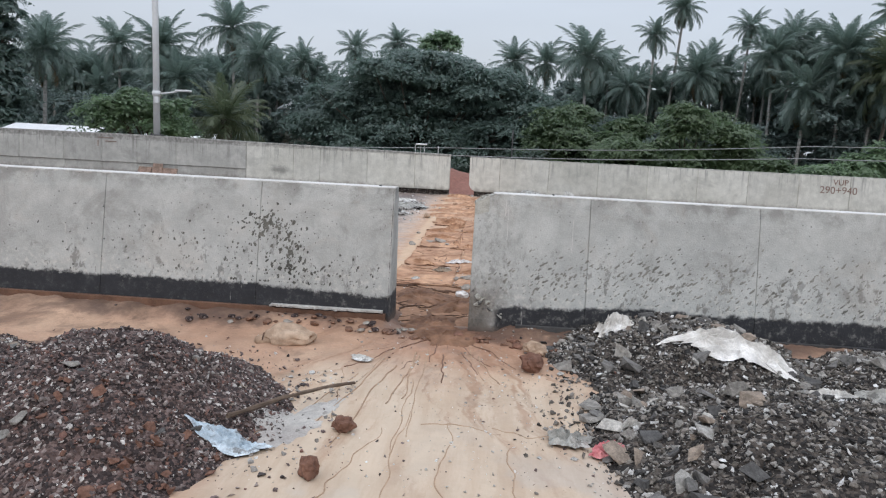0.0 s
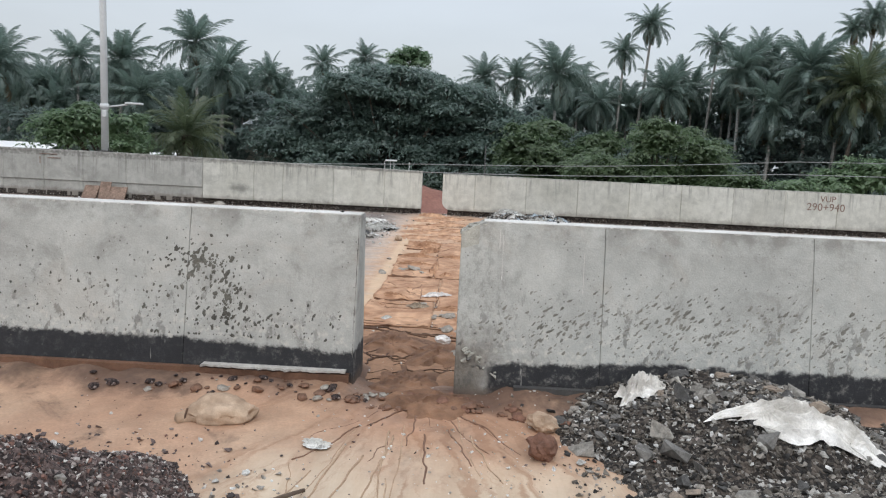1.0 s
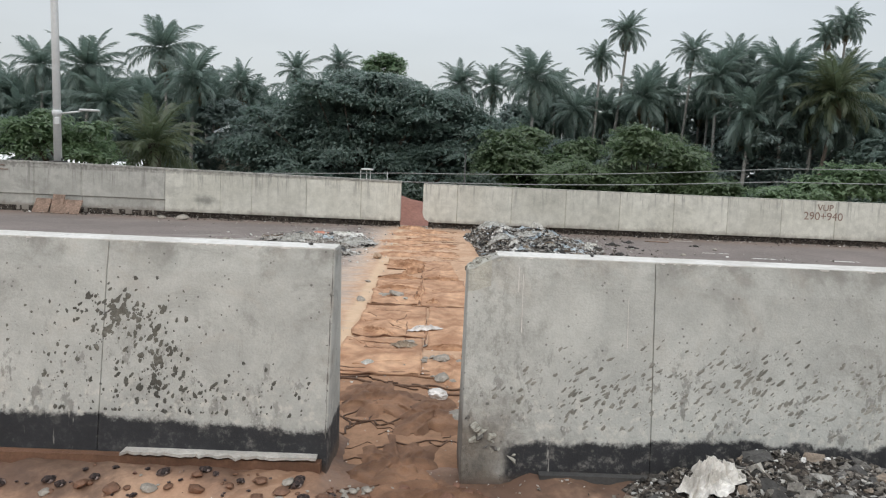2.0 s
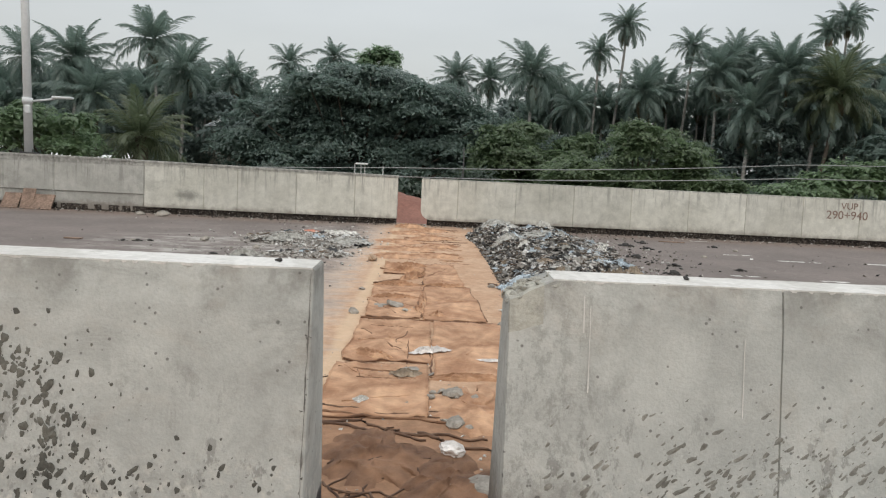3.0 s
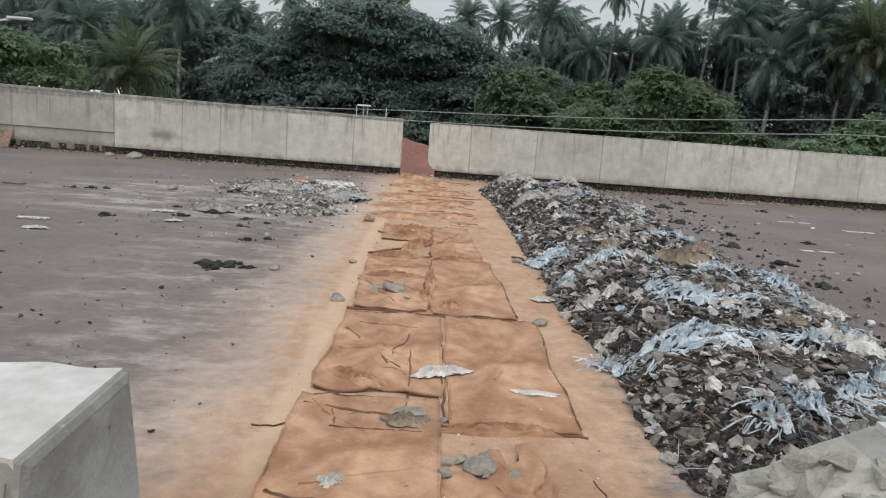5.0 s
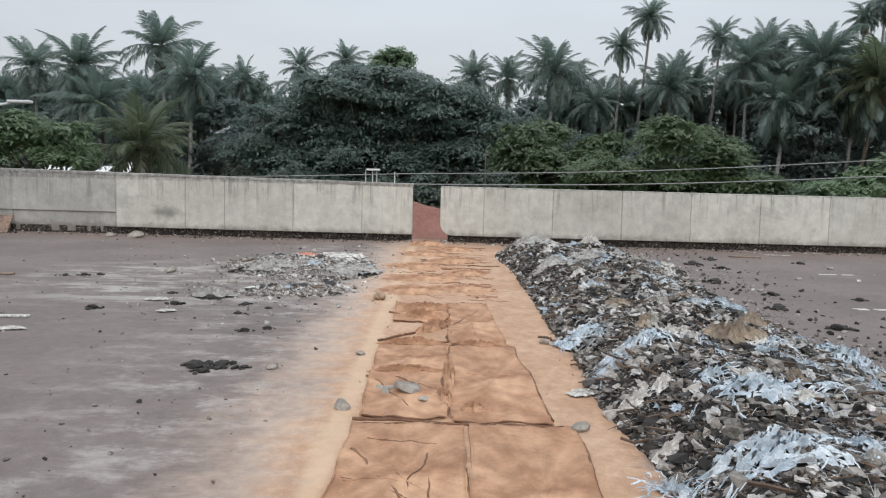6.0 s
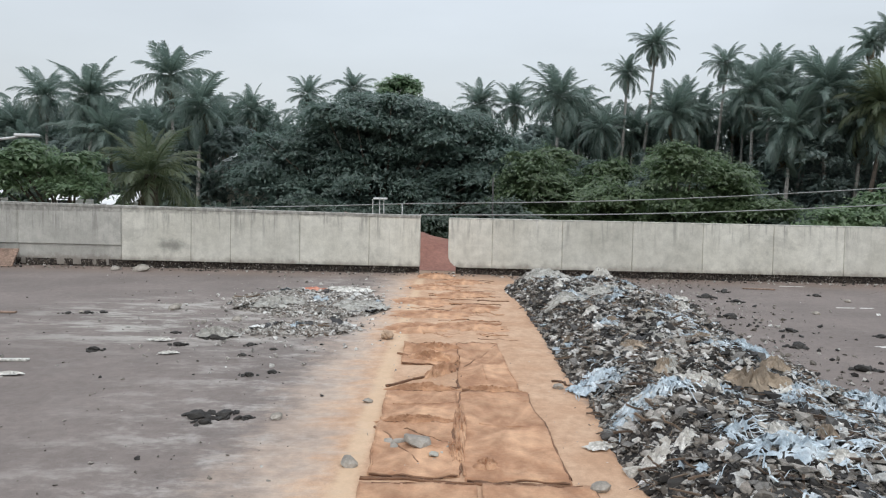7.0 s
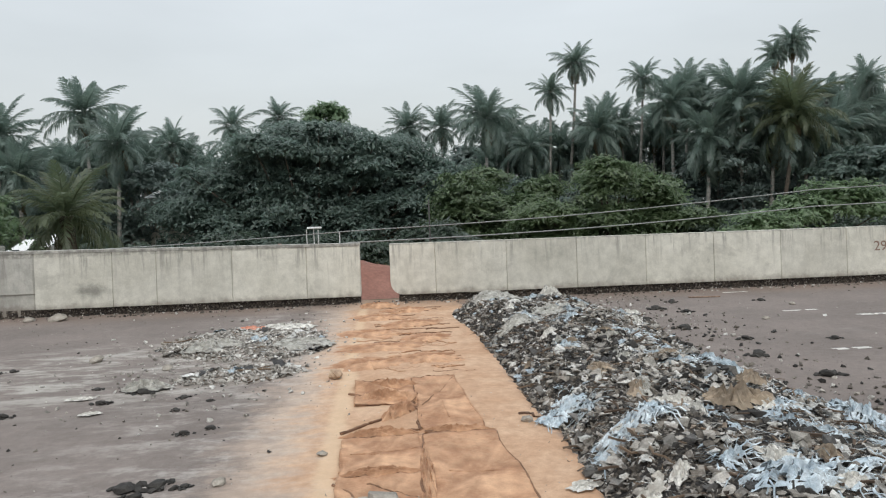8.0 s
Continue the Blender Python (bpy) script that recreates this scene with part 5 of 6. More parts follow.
loose(wh, "loose_rubble", STONES + SLABS, spots_on(rubbish_top, road_z, (0.5, 4.0), (1.0, 12.0), 24000, (0.012, 0.085), 5, 0.004, 0.9, 0.1), M_RUBBLE, "small grey and black rubble")
loose(wh, "litter", SCRAPS, spots_on(rubbish_top, road_z, (0.6, 3.8), (1.3, 11.8), 4200, (0.02, 0.11), 6, 0.004, 0.6, 0.14, lambda x, y: 0.25 + 0.75 * ease(wob(x, y, 1.1, 5), -0.1, 0.35)), M_LITTER, "torn plastic and paper scraps")
loose(wh, "brushwood", TWIGS, spots_on(rubbish_top, road_z, (0.6, 3.8), (1.3, 11.8), 1700, (0.08, 0.30), 7, 0.004, 0.3, 0.05), M_WOOD, "dry brown twigs")
THIN = [tube([(-0.5 + 0.33 * i, 0.13 * wob(i, k), 0.10 * wob(k, i)) for i in range(4)], 0.010, 0.006, 3) for k in range(6)]
loose(wh, "loose_fibre", THIN, spots_on(rubbish_top, road_z, (0.7, 3.4), (1.5, 11.6), 4200, (0.07, 0.24), 17, 0.004, 0.35, 0.08, lambda x, y: max(0.05, wob(x, y, 1.6, 3) * 2)), M_LITTER, "pale plastic fibres")
single(wh, "chunk", SLABS + STONES, spots_on(rubbish_top, road_z, (0.7, 3.4), (2.0, 8.0), 300, (0.05, 0.17), 8, 0.01, 0.6, 0.12), M_CHUNK, "chunk")
loose(wh, "flat_debris", SLABS, spots_on(rubbish_top, road_z, (0.7, 3.5), (1.4, 11.6), 3600, (0.025, 0.12), 19, 0.004, 0.5, 0.12, lambda x, y: 0.3 + 0.7 * ease(wob(x, y, 1.4, 15), -0.2, 0.3)), M_PALECHIP, "pale flat broken flakes")
loose(wh, "black_ash", STONES, spots_on(rubbish_top, road_z, (0.7, 3.7), (1.5, 11.6), 1500, (0.04, 0.15), 18, 0.004, 0.6, 0.05, lambda x, y: ease(wob(x, y, 1.3, 9), 0.05, 0.3)), M_BLACKLUMP, "lumps of black ash")
ph = heap("debris_patch", "flat patch of pale grey rubble and dust on asphalt", "debris", patch_top, (-3.7, -0.4), (6.6, 11.4), road_z, M_GREYBED)
loose(ph, "loose_rubble", STONES + SLABS, spots_on(patch_top, road_z, (-3.7, -0.4), (6.6, 11.4), 6000, (0.015, 0.09), 9, 0.003, 0.9, 0.15), M_PALECHIP, "pale broken rubble")
loose(ph, "brushwood", TWIGS, spots_on(patch_top, road_z, (-3.2, -0.7), (7.2, 11.0), 110, (0.12, 0.35), 10, 0.003, 0.2, 0.05), M_WOOD, "dry twigs")
loose(ph, "litter", SCRAPS, spots_on(patch_top, road_z, (-3.2, -0.7), (7.2, 11.0), 90, (0.06, 0.22), 11, 0.003, 0.4, 0.1), M_LITTER, "torn scraps")


# ---- sheets and litter ----
def crumpled(name, x, y, rx, ry, h, mat, label, category, seed, turn=0.0, group="", n=40, frayed=False, holes=0.0):
    """A torn, crumpled sheet that follows what it lies on; a frayed one trails loose ribbons."""
    ob = empty(name, (x, y, top_z(x, y)), label, category, group)
    ct, st = math.cos(turn), math.sin(turn)
    rings, segs = max(6, n // 2), int(n * 1.5)
    verts, faces = [], []
    for j in range(rings + 1):
        for i in range(segs):
            ang, rad = 2 * math.pi * i / segs, j / rings
            lim = 0.74 + 0.34 * wob(math.cos(ang) * 1.6, math.sin(ang) * 1.6, 1, seed) + 0.20 * wob(math.cos(ang) * 4, math.sin(ang) * 4, 1, seed + 2) + 0.06 * wob(math.cos(ang) * 9, math.sin(ang) * 9, 1, seed + 4)
            u, v = rad * lim * math.cos(ang), rad * lim * math.sin(ang)
            dx, dy = u * rx + 0.10 * rx * wob(u * 5, v * 5, 1, seed), v * ry + 0.10 * ry * wob(v * 5, u * 5, 1, seed + 1)
            gx, gy = x + dx * ct - dy * st, y + dx * st + dy * ct
            fold = (1 - abs(wob(u * 2.3 + 3, v * 2.3, 1, seed)) * 2) * 0.45 + (1 - abs(wob(u * 5, v * 4, 1, seed + 7)) * 2) * 0.38 + 0.28 * wob(u * 11, v * 11, 1, seed) + (0.4 * wob(u * 6, v * 13, 1, seed + 3) if frayed else 0)
            rim = rad ** 4
            z = top_z(gx, gy) + (0.006 - 0.016 * rim if mat in (M_GEO, M_GEODARK, M_LEDGE) else 0.010) + h * max(0.0, fold) * (1 - 0.7 * min(1.0, math.hypot(u, v)) ** 2) * (1 - 0.7 * rim)
            verts.append((gx - x, gy - y, z - ob.location.z))
    for j in range(rings):
        for i in range(segs):
            u, v = (j + 0.5) / rings * math.cos(2 * math.pi * i / segs), (j + 0.5) / rings * math.sin(2 * math.pi * i / segs)
            if (wob(u * 5, v * 9, 1, seed + 11) + 0.6 * wob(u * 13, v * 17, 1, seed) <= 0.62 - holes * 0.8) if frayed else (wob(u * 3, v * 3, 1, seed + 11) <= 0.9 - holes):
                k = (i + 1) % segs
                faces.append((j * segs + i, j * segs + k, (j + 1) * segs + k, (j + 1) * segs + i) if j else (i, segs + k, segs + i))
    part("sheet", mesh("sheet", verts, faces, mat, mat in (M_GEO, M_GEODARK, M_LEDGE, M_RAG)), ob)
    if frayed:
        rr, verts, faces = random.Random(seed), [], []
        for _ in range(46):
            a, q = rr.uniform(0, 6.28), rr.uniform(0.3, 1.0)
            px, py = math.cos(a) * rx * q, math.sin(a) * ry * q
            d, w, ln = a + rr.uniform(-1.1, 1.1), rr.uniform(0.0015, 0.006), rr.uniform(0.03, 0.14)
            for i in range(6):
                t = i / 5
                d += rr.uniform(-0.35, 0.35)
                px, py = px + math.cos(d) * ln / 5, py + math.sin(d) * ln / 5
                gx, gy = x + px * ct - py * st, y + px * st + py * ct
                z = top_z(gx, gy) + 0.015 + h * 0.35 * math.sin(math.pi * min(1, t * 0.8 + 0.2)) * rr.uniform(0.4, 1) - ob.location.z
                e = (-math.sin(d) * w, math.cos(d) * w)
                verts += [(gx - x - e[0], gy - y - e[1], z), (gx - x + e[0], gy - y + e[1], z + 0.003)]
                if i:
                    o = len(verts) - 4
                    faces.append((o, o + 1, o + 3, o + 2))
        k = part("frayed_fibre", mesh("frayed_fibre", verts, faces, mat), ob, "loose frayed ribbons")
        k["kind"] = "stuff"
    return ob


G = "plastic sheets on the rubbish heap"
for k, (x, y, rx, ry, h, mat, label, cat, turn) in enumerate((
        (1.20, 4.75, 0.34, 0.20, 0.09, M_BLUE, "torn pale blue woven plastic on rubble", "plastic sheet", 0.3),
        (1.62, 3.75, 0.42, 0.2, 0.10, M_BLUE, "wide crumpled pale blue plastic sheet", "plastic sheet", 0.15),
        (2.45, 6.05, 0.32, 0.16, 0.12, M_BLUE, "pale blue plastic sheet caught in debris", "plastic sheet", -0.4),
        (2.75, 4.95, 0.36, 0.24, 0.14, M_BLUE, "bunched blue and white plastic sacking", "plastic sheet", 0.9),
        (0.98, 5.65, 0.24, 0.16, 0.07, M_BLUE, "frayed blue plastic weave at the heap edge", "plastic sheet", 0.7),
        (2.05, 7.6, 0.35, 0.2, 0.08, M_BLUE, "dusty blue plastic sheet among rubble", "plastic sheet", 0.2),
        (1.35, 3.05, 0.34, 0.18, 0.10, M_BLUE, "crumpled pale blue plastic sheet", "plastic sheet", -0.3),
        (2.25, 3.1, 0.32, 0.2, 0.10, M_WHITEBAG, "dirty white plastic sheet over rubble", "plastic sheet", 0.4),
        (2.95, 4.55, 0.18, 0.12, 0.10, M_WHITEBAG, "shiny white plastic bag", "plastic bag", 0.2),
        (1.03, 4.05, 0.10, 0.08, 0.08, M_WHITEBAG, "small crumpled white bag", "plastic bag", 0.0),
        (2.15, 10.95, 0.22, 0.14, 0.20, M_WHITEBAG, "bunched white bag on the heap", "plastic bag", 0.1),
        (3.05, 10.2, 0.26, 0.12, 0.10, M_WHITEBAG, "pale plastic bag at the heap edge", "plastic bag", 0.3),
        (1.30, 10.6, 0.5, 0.35, 0.10, M_GREENBAG, "grey-green sheeting on the heap", "plastic sheet", 0.4),
        (1.75, 9.2, 0.45, 0.25, 0.09, M_GREENBAG, "dusty grey plastic sheet", "plastic sheet", 1.0),
        (1.15, 8.4, 0.3, 0.2, 0.08, M_GREENBAG, "torn grey plastic sheet", "plastic sheet", 0.2),
        (1.98, 5.0, 0.24, 0.16, 0.16, M_MUDSACK, "muddy tan sack half buried in rubbish", "sack", -0.5),
        (2.30, 5.45, 0.24, 0.14, 0.13, M_MUDSACK, "upright fold of tan sacking", "sack", 0.9),
        (0.82, 4.45, 0.14, 0.07, 0.03, M_WHITEBAG, "flat pale scrap beside the heap", "scrap", 0.6),
        (1.93, -1.0, 0.46, 0.17, 0.10, M_DIRTYBAG, "dirty white plastic sheet over rubble", "plastic sheet", 0.05),
        (2.42, -1.22, 0.24, 0.13, 0.09, M_DIRTYBAG, "white plastic scrap on rubble", "plastic bag", 0.5),
        (1.28, -0.42, 0.15, 0.12, 0.13, M_DIRTYBAG, "crumpled whitish bag on rubble", "plastic bag", 0.4),
        (2.75, -1.35, 0.34, 0.22, 0.12, M_GREENBAG, "grey-green sacking on the rubble heap", "sack", -0.6),
        (0.82, -2.02, 0.14, 0.11, 0.08, M_GREENBAG, "grey plastic bag in wet sand", "plastic bag", 0.1),
        (0.99, -2.12, 0.10, 0.07, 0.07, M_PINK, "pink and white plastic wrapper", "wrapper", 0.3),
        (-0.68, -2.37, 0.20, 0.065, 0.05, M_BLUE, "torn pale blue plastic at the gravel edge", "plastic sheet", 0.15),
        (1.0, -2.95, 0.22, 0.3, 0.02, M_GREENBAG, "flat greenish plastic sheet in mud", "plastic sheet", 0.2),
        (-2.05, 10.35, 0.30, 0.10, 0.06, M_ORANGE, "faded orange plastic strip", "plastic strip", 0.1),
        (-2.25, 8.95, 0.42, 0.25, 0.13, M_GREENBAG, "pale grey crumpled sheet on debris", "plastic sheet", 0.2),
        (-1.2, 9.0, 0.5, 0.3, 0.08, M_GREENBAG, "dusty grey sheet on debris", "plastic sheet", 0.5),
        (-2.45, 7.25, 0.24, 0.14, 0.12, M_GREENBAG, "small grey crumpled bag", "plastic bag", 0.2),
        (-1.6, 10.4, 0.45, 0.2, 0.08, M_WHITEBAG, "dusty white plastic sheet", "plastic sheet", -0.2),
        (-2.62, 6.50, 0.09, 0.06, 0.03, M_WHITEBAG, "white scrap on asphalt", "scrap", 0.2),
        (-3.55, 5.70, 0.15, 0.05, 0.03, M_WHITEBAG, "pale torn plastic strip on asphalt", "scrap", 0.1),
        (-2.9, 7.0, 0.16, 0.05, 0.03, M_WHITEBAG, "pale torn strip on asphalt", "scrap", 0.1),
        (0.05, 2.88, 0.16, 0.075, 0.055, M_RAG, "white rag trodden into orange sand", "rag", 0.35),
        (0.52, 2.70, 0.14, 0.03, 0.02, M_RAG, "thin white plastic strip on sand", "scrap", -0.05),
        (-0.10, 2.30, 0.12, 0.06, 0.05, M_MUDSACK, "muddy brown rag on sand", "rag", 0.1),
        (-0.33, 1.80, 0.06, 0.05, 0.03, M_WHITEBAG, "small white scrap on wet sand", "scrap", 0.1))):
    crumpled(name=cat.replace(" ", "_"), x=x, y=y, rx=rx * 1.1, ry=ry * 1.15, h=h, mat=mat, frayed=mat is M_BLUE and y > 0, holes=((0.52 if mat is M_BLUE else 0.35) if y > 0 else 0.12) if rx > 0.3 else 0.1, label=label, category=cat, seed=k * 3 + 1, turn=turn, group=G if (x > 0.9 and y > 2 and cat == "plastic sheet") else "")


rnd = random.Random(63)
for k in range(90):
    y = 2.0 + 9.2 * rnd.random() ** 1.2
    x = rnd.uniform(0.95, 2.9)
    r = rnd.uniform(0.045, 0.13)
    mat, tone = rnd.choice(((M_BLUE, "pale blue"), (M_BLUE, "pale blue"), (M_WHITEBAG, "dirty white"), (M_GREENBAG, "dusty grey"), (M_MUDSACK, "muddy brown"), (M_WHITEBAG, "dirty white"), (M_BLUE, "pale blue")))
    crumpled("plastic_scrap", x, y, r * 1.4, r * rnd.uniform(0.5, 0.9), 0.07, mat, "torn " + tone + " plastic scrap on the rubbish heap", "plastic scrap", 400 + k, rnd.uniform(0, 3.1), "scraps on the rubbish heap", 18, mat is M_BLUE, 0.3)


def mat_sheet(x0, x1, y0, y1, amp, mat, label, seed, skew=0.0, bunch=None):
    """A trodden ground cloth: wrinkled, with uneven borders and raised, curled hems."""
    ob = empty("ground_cloth", ((x0 + x1) / 2, (y0 + y1) / 2, 0), label, "cloth", "cloths laid across the road")
    cx, cy = ob.location.x, ob.location.y
    n, m = 30, 34
    verts, faces = [], []

    def at(u, v):
        x = x0 + (x1 - x0) * u + skew * v + 0.025 * wob(u * 2, v * 3, 1, seed) * (0.3 + abs(2 * u - 1))
        y = y0 + (y1 - y0) * v + 0.03 * wob(u * 2.5, v * 2, 1, seed + 3) * (0.3 + abs(2 * v - 1))
        hem = max(math.exp(-((v) / 0.035) ** 2), math.exp(-((1 - v) / 0.03) ** 2), 0.7 * math.exp(-((u) / 0.04) ** 2), 0.7 * math.exp(-((1 - u) / 0.04) ** 2))
        ridge = (1 - 2 * abs(wob(u * 2.2, v * 1.7, 1, seed + 5))) ** 3 if amp > 0 else 0
        z = road_z(x, y) if y > 0.1 else mud_z(x, y)
        z += 0.005 + 0.008 * hem * (0.5 + 1.2 * wob(u * 6, v * 6, 1, seed)) + 0.5 * amp * max(0.0, ridge) + 0.004 * wob(u * 9, v * 9, 1, seed)
        if bunch:
            d = abs((u - bunch[0]) * bunch[2] + (v - bunch[1]))
            z += bunch[3] * math.exp(-(d / 0.07) ** 2)
        return Vector((x - cx, y - cy, z))

    for j in range(m):
        for i in range(n):
            verts.append(at(i / (n - 1), j / (m - 1)))
    faces = [(j * n + i, j * n + i + 1, (j + 1) * n + i + 1, (j + 1) * n + i) for j in range(m - 1) for i in range(n - 1)]
    rim = [i for i in range(n)] + [j * n + n - 1 for j in range(1, m)] + [(m - 1) * n + i for i in range(n - 2, -1, -1)] + [j * n for j in range(m - 2, 0, -1)]
    o = len(verts)
    verts += [Vector((verts[k].x * 1.004, verts[k].y * 1.004, -0.01)) for k in rim]
    for a in range(len(rim)):
        b = (a + 1) % len(rim)
        faces.append((rim[a], o + a, o + b, rim[b]))
    part("sheet", mesh("sheet", verts, faces, mat, True), ob)
    # dark tubes along the borders paint the shadow line of the cloth edge
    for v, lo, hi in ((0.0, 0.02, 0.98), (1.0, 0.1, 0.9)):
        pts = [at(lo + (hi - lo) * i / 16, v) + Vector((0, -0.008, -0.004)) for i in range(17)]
        part("hem", mesh("hem", *tube(pts, 0.006, 0.004, 6, 0.9, seed), M_GEODARK, True), ob, "curled hem coloured dark as its shadow line")
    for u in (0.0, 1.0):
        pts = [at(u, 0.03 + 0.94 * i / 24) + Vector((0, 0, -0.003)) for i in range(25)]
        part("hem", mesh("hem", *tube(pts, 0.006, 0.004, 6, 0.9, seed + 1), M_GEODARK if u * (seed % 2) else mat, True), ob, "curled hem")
    # standing creases, pinched; every second one is coloured dark as fold shade
    rr = random.Random(seed * 11)
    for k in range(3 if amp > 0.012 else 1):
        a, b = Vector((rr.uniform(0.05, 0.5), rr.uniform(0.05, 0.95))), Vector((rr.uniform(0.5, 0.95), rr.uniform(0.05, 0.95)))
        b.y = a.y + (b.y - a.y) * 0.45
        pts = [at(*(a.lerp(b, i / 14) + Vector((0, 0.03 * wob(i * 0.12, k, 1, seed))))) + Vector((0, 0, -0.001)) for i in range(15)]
        part("crease", mesh("crease", *tube(pts, 0.0065, 0.003, 5, 0.7, seed + k), M_GEODARK if k % 2 else mat, True), ob, "pinched crease, some coloured dark as fold shade")
    return ob


mat_sheet(0.0, 0.56, 3.92, 5.52, 0.010, M_GEO, "flat orange sand-soaked cloth on the road", 1, -0.07)
mat_sheet(0.0, 0.42, 5.58, 7.15, 0.012, M_GEO, "flat orange sand-soaked cloth on the road", 2, -0.06)
mat_sheet(-0.52, -0.03, 3.95, 4.78, 0.022, M_GEO, "wrinkled orange ground cloth under grey lump", 3, -0.03)
mat_sheet(-0.54, -0.03, 4.82, 5.50, 0.016, M_GEO, "creased orange ground cloth", 4, -0.02)
mat_sheet(-0.52, -0.02, 6.30, 7.12, 0.025, M_GEO, "torn orange ground cloth folded back on itself", 5, -0.02, (0.62, 0.3, 0.7, 0.06))
mat_sheet(-0.55, 0.06, 2.62, 3.86, 0.024, M_GEO, "wrinkled orange ground cloth with white rag", 6)
mat_sheet(0.09, 0.66, 2.30, 3.88, 0.010, M_GEO, "flat orange sand-soaked cloth on the road", 7)
mat_sheet(-0.58, 0.05, 1.55, 2.55, 0.030, M_GEO, "trodden orange cloth with creases darkened as shade", 8)
G2 = "crumpled cloths in the sand path"
for k, (x, y, rx, ry, h, mat, turn) in enumerate((
        (-0.16, 6.05, 0.30, 0.10, 0.10, M_GEO, 0.95), (-0.25, 6.45, 0.30, 0.09, 0.10, M_GEO, -0.35), (-0.25, 6.85, 0.36, 0.09, 0.09, M_GEO, 0.15), (-0.02, 4.75, 0.06, 0.75, 0.05, M_GEO, 0.0), (-0.05, 4.30, 0.07, 0.30, 0.06, M_GEO, 0.1), (0.12, 4.12, 0.10, 0.10, 0.05, M_GEO, 0.5),
        (-0.30, 5.54, 0.38, 0.06, 0.07, M_GEO, 0.05), (0.22, 5.55, 0.34, 0.05, 0.06, M_GEO, -0.02), (-0.30, 4.80, 0.34, 0.05, 0.06, M_GEO, 0.05), (-0.35, 2.75, 0.26, 0.09, 0.06, M_GEO, -0.6), (0.30, 2.28, 0.38, 0.06, 0.05, M_GEO, 0.05),
        (0.33, 1.70, 0.34, 0.55, 0.035, M_GEO, 0.1), (-0.22, 1.05, 0.36, 0.5, 0.05, M_GEODARK, 0.2), (0.15, 0.75, 0.30, 0.45, 0.05, M_GEODARK, -0.3), (-0.02, 0.10, 0.30, 0.5, 0.05, M_GEODARK, 0.1), (0.12, -0.35, 0.36, 0.30, 0.05, M_GEODARK, 0.4),
        (-0.45, 7.85, 0.55, 0.42, 0.045, M_GEO, 0.2), (0.15, 8.0, 0.5, 0.4, 0.04, M_GEO, -0.3), (-0.30, 8.7, 0.65, 0.40, 0.045, M_GEO, 0.1), (0.2, 9.1, 0.45, 0.4, 0.04, M_GEO, 0.5), (-0.45, 9.6, 0.6, 0.45, 0.045, M_GEO, -0.2),
        (0.05, 10.2, 0.6, 0.4, 0.05, M_GEO, 0.3), (-0.40, 10.9, 0.55, 0.45, 0.05, M_GEO, 0.0), (0.05, 11.5, 0.5, 0.4, 0.06, M_GEO, 0.4), (-0.42, 12.1, 0.4, 0.3, 0.10, M_GEO, 0.1))):
    crumpled("crumpled_cloth", x, y, rx, ry, h, mat, "wet brown cloth trodden into the gap" if mat is M_GEODARK else "bunched orange cloth half buried in sand", "cloth", 200 + k * 5, turn, G2, 44)

# roots, sticks and cords lying on the sand
rnd = random.Random(31)


def stick(name, a, b, r, mat, label, category, seed, group="", bow=0.05, lift=0.0):
    rr = random.Random(seed)
    a, b = Vector(a), Vector(b)
    side = Vector((-(b - a).y, (b - a).x)).normalized()
    k = max(9, int((b - a).length / 0.028))
    ph = rr.uniform(0, 9)
    pts = []
    for i in range(k + 1):
        t = i / k
        q = a.lerp(b, t) + side * bow * (wob(t * 3, ph, 1, seed) + 0.3 * wob(t * 9, ph, 1, seed))
        pts.append((q.x, q.y, top_z(q.x, q.y) + r * 0.6 + lift))
    c = Vector(pts[0])
    ob = new(name, mesh(name, *tube([Vector(p) - c for p in pts], r, r * 0.6, 6, 0.25, seed), mat, True))
    ob.location = c
    return tagged(ob, label, category, group)


za, zb = top_z(-0.75, -2.28) + 0.02, mud_z(-0.32, -1.48) + 0.02
pole_pts = [(0.0331 * i, 0.0615 * i + 0.004 * wob(i * 0.7, 3), (zb - za) * i / 13 + 0.02 * math.sin(math.pi * i / 13) + 0.005 * wob(i * 0.9, 5)) for i in range(14)]
log = new("wooden_stick", mesh("wooden_stick", *tube(pole_pts, 0.012, 0.008, 7, 0.3, 4), M_WOOD))
log.location = (-0.75, -2.28, za)
tagged(log, "long brown split wooden stick resting on gravel", "stick")
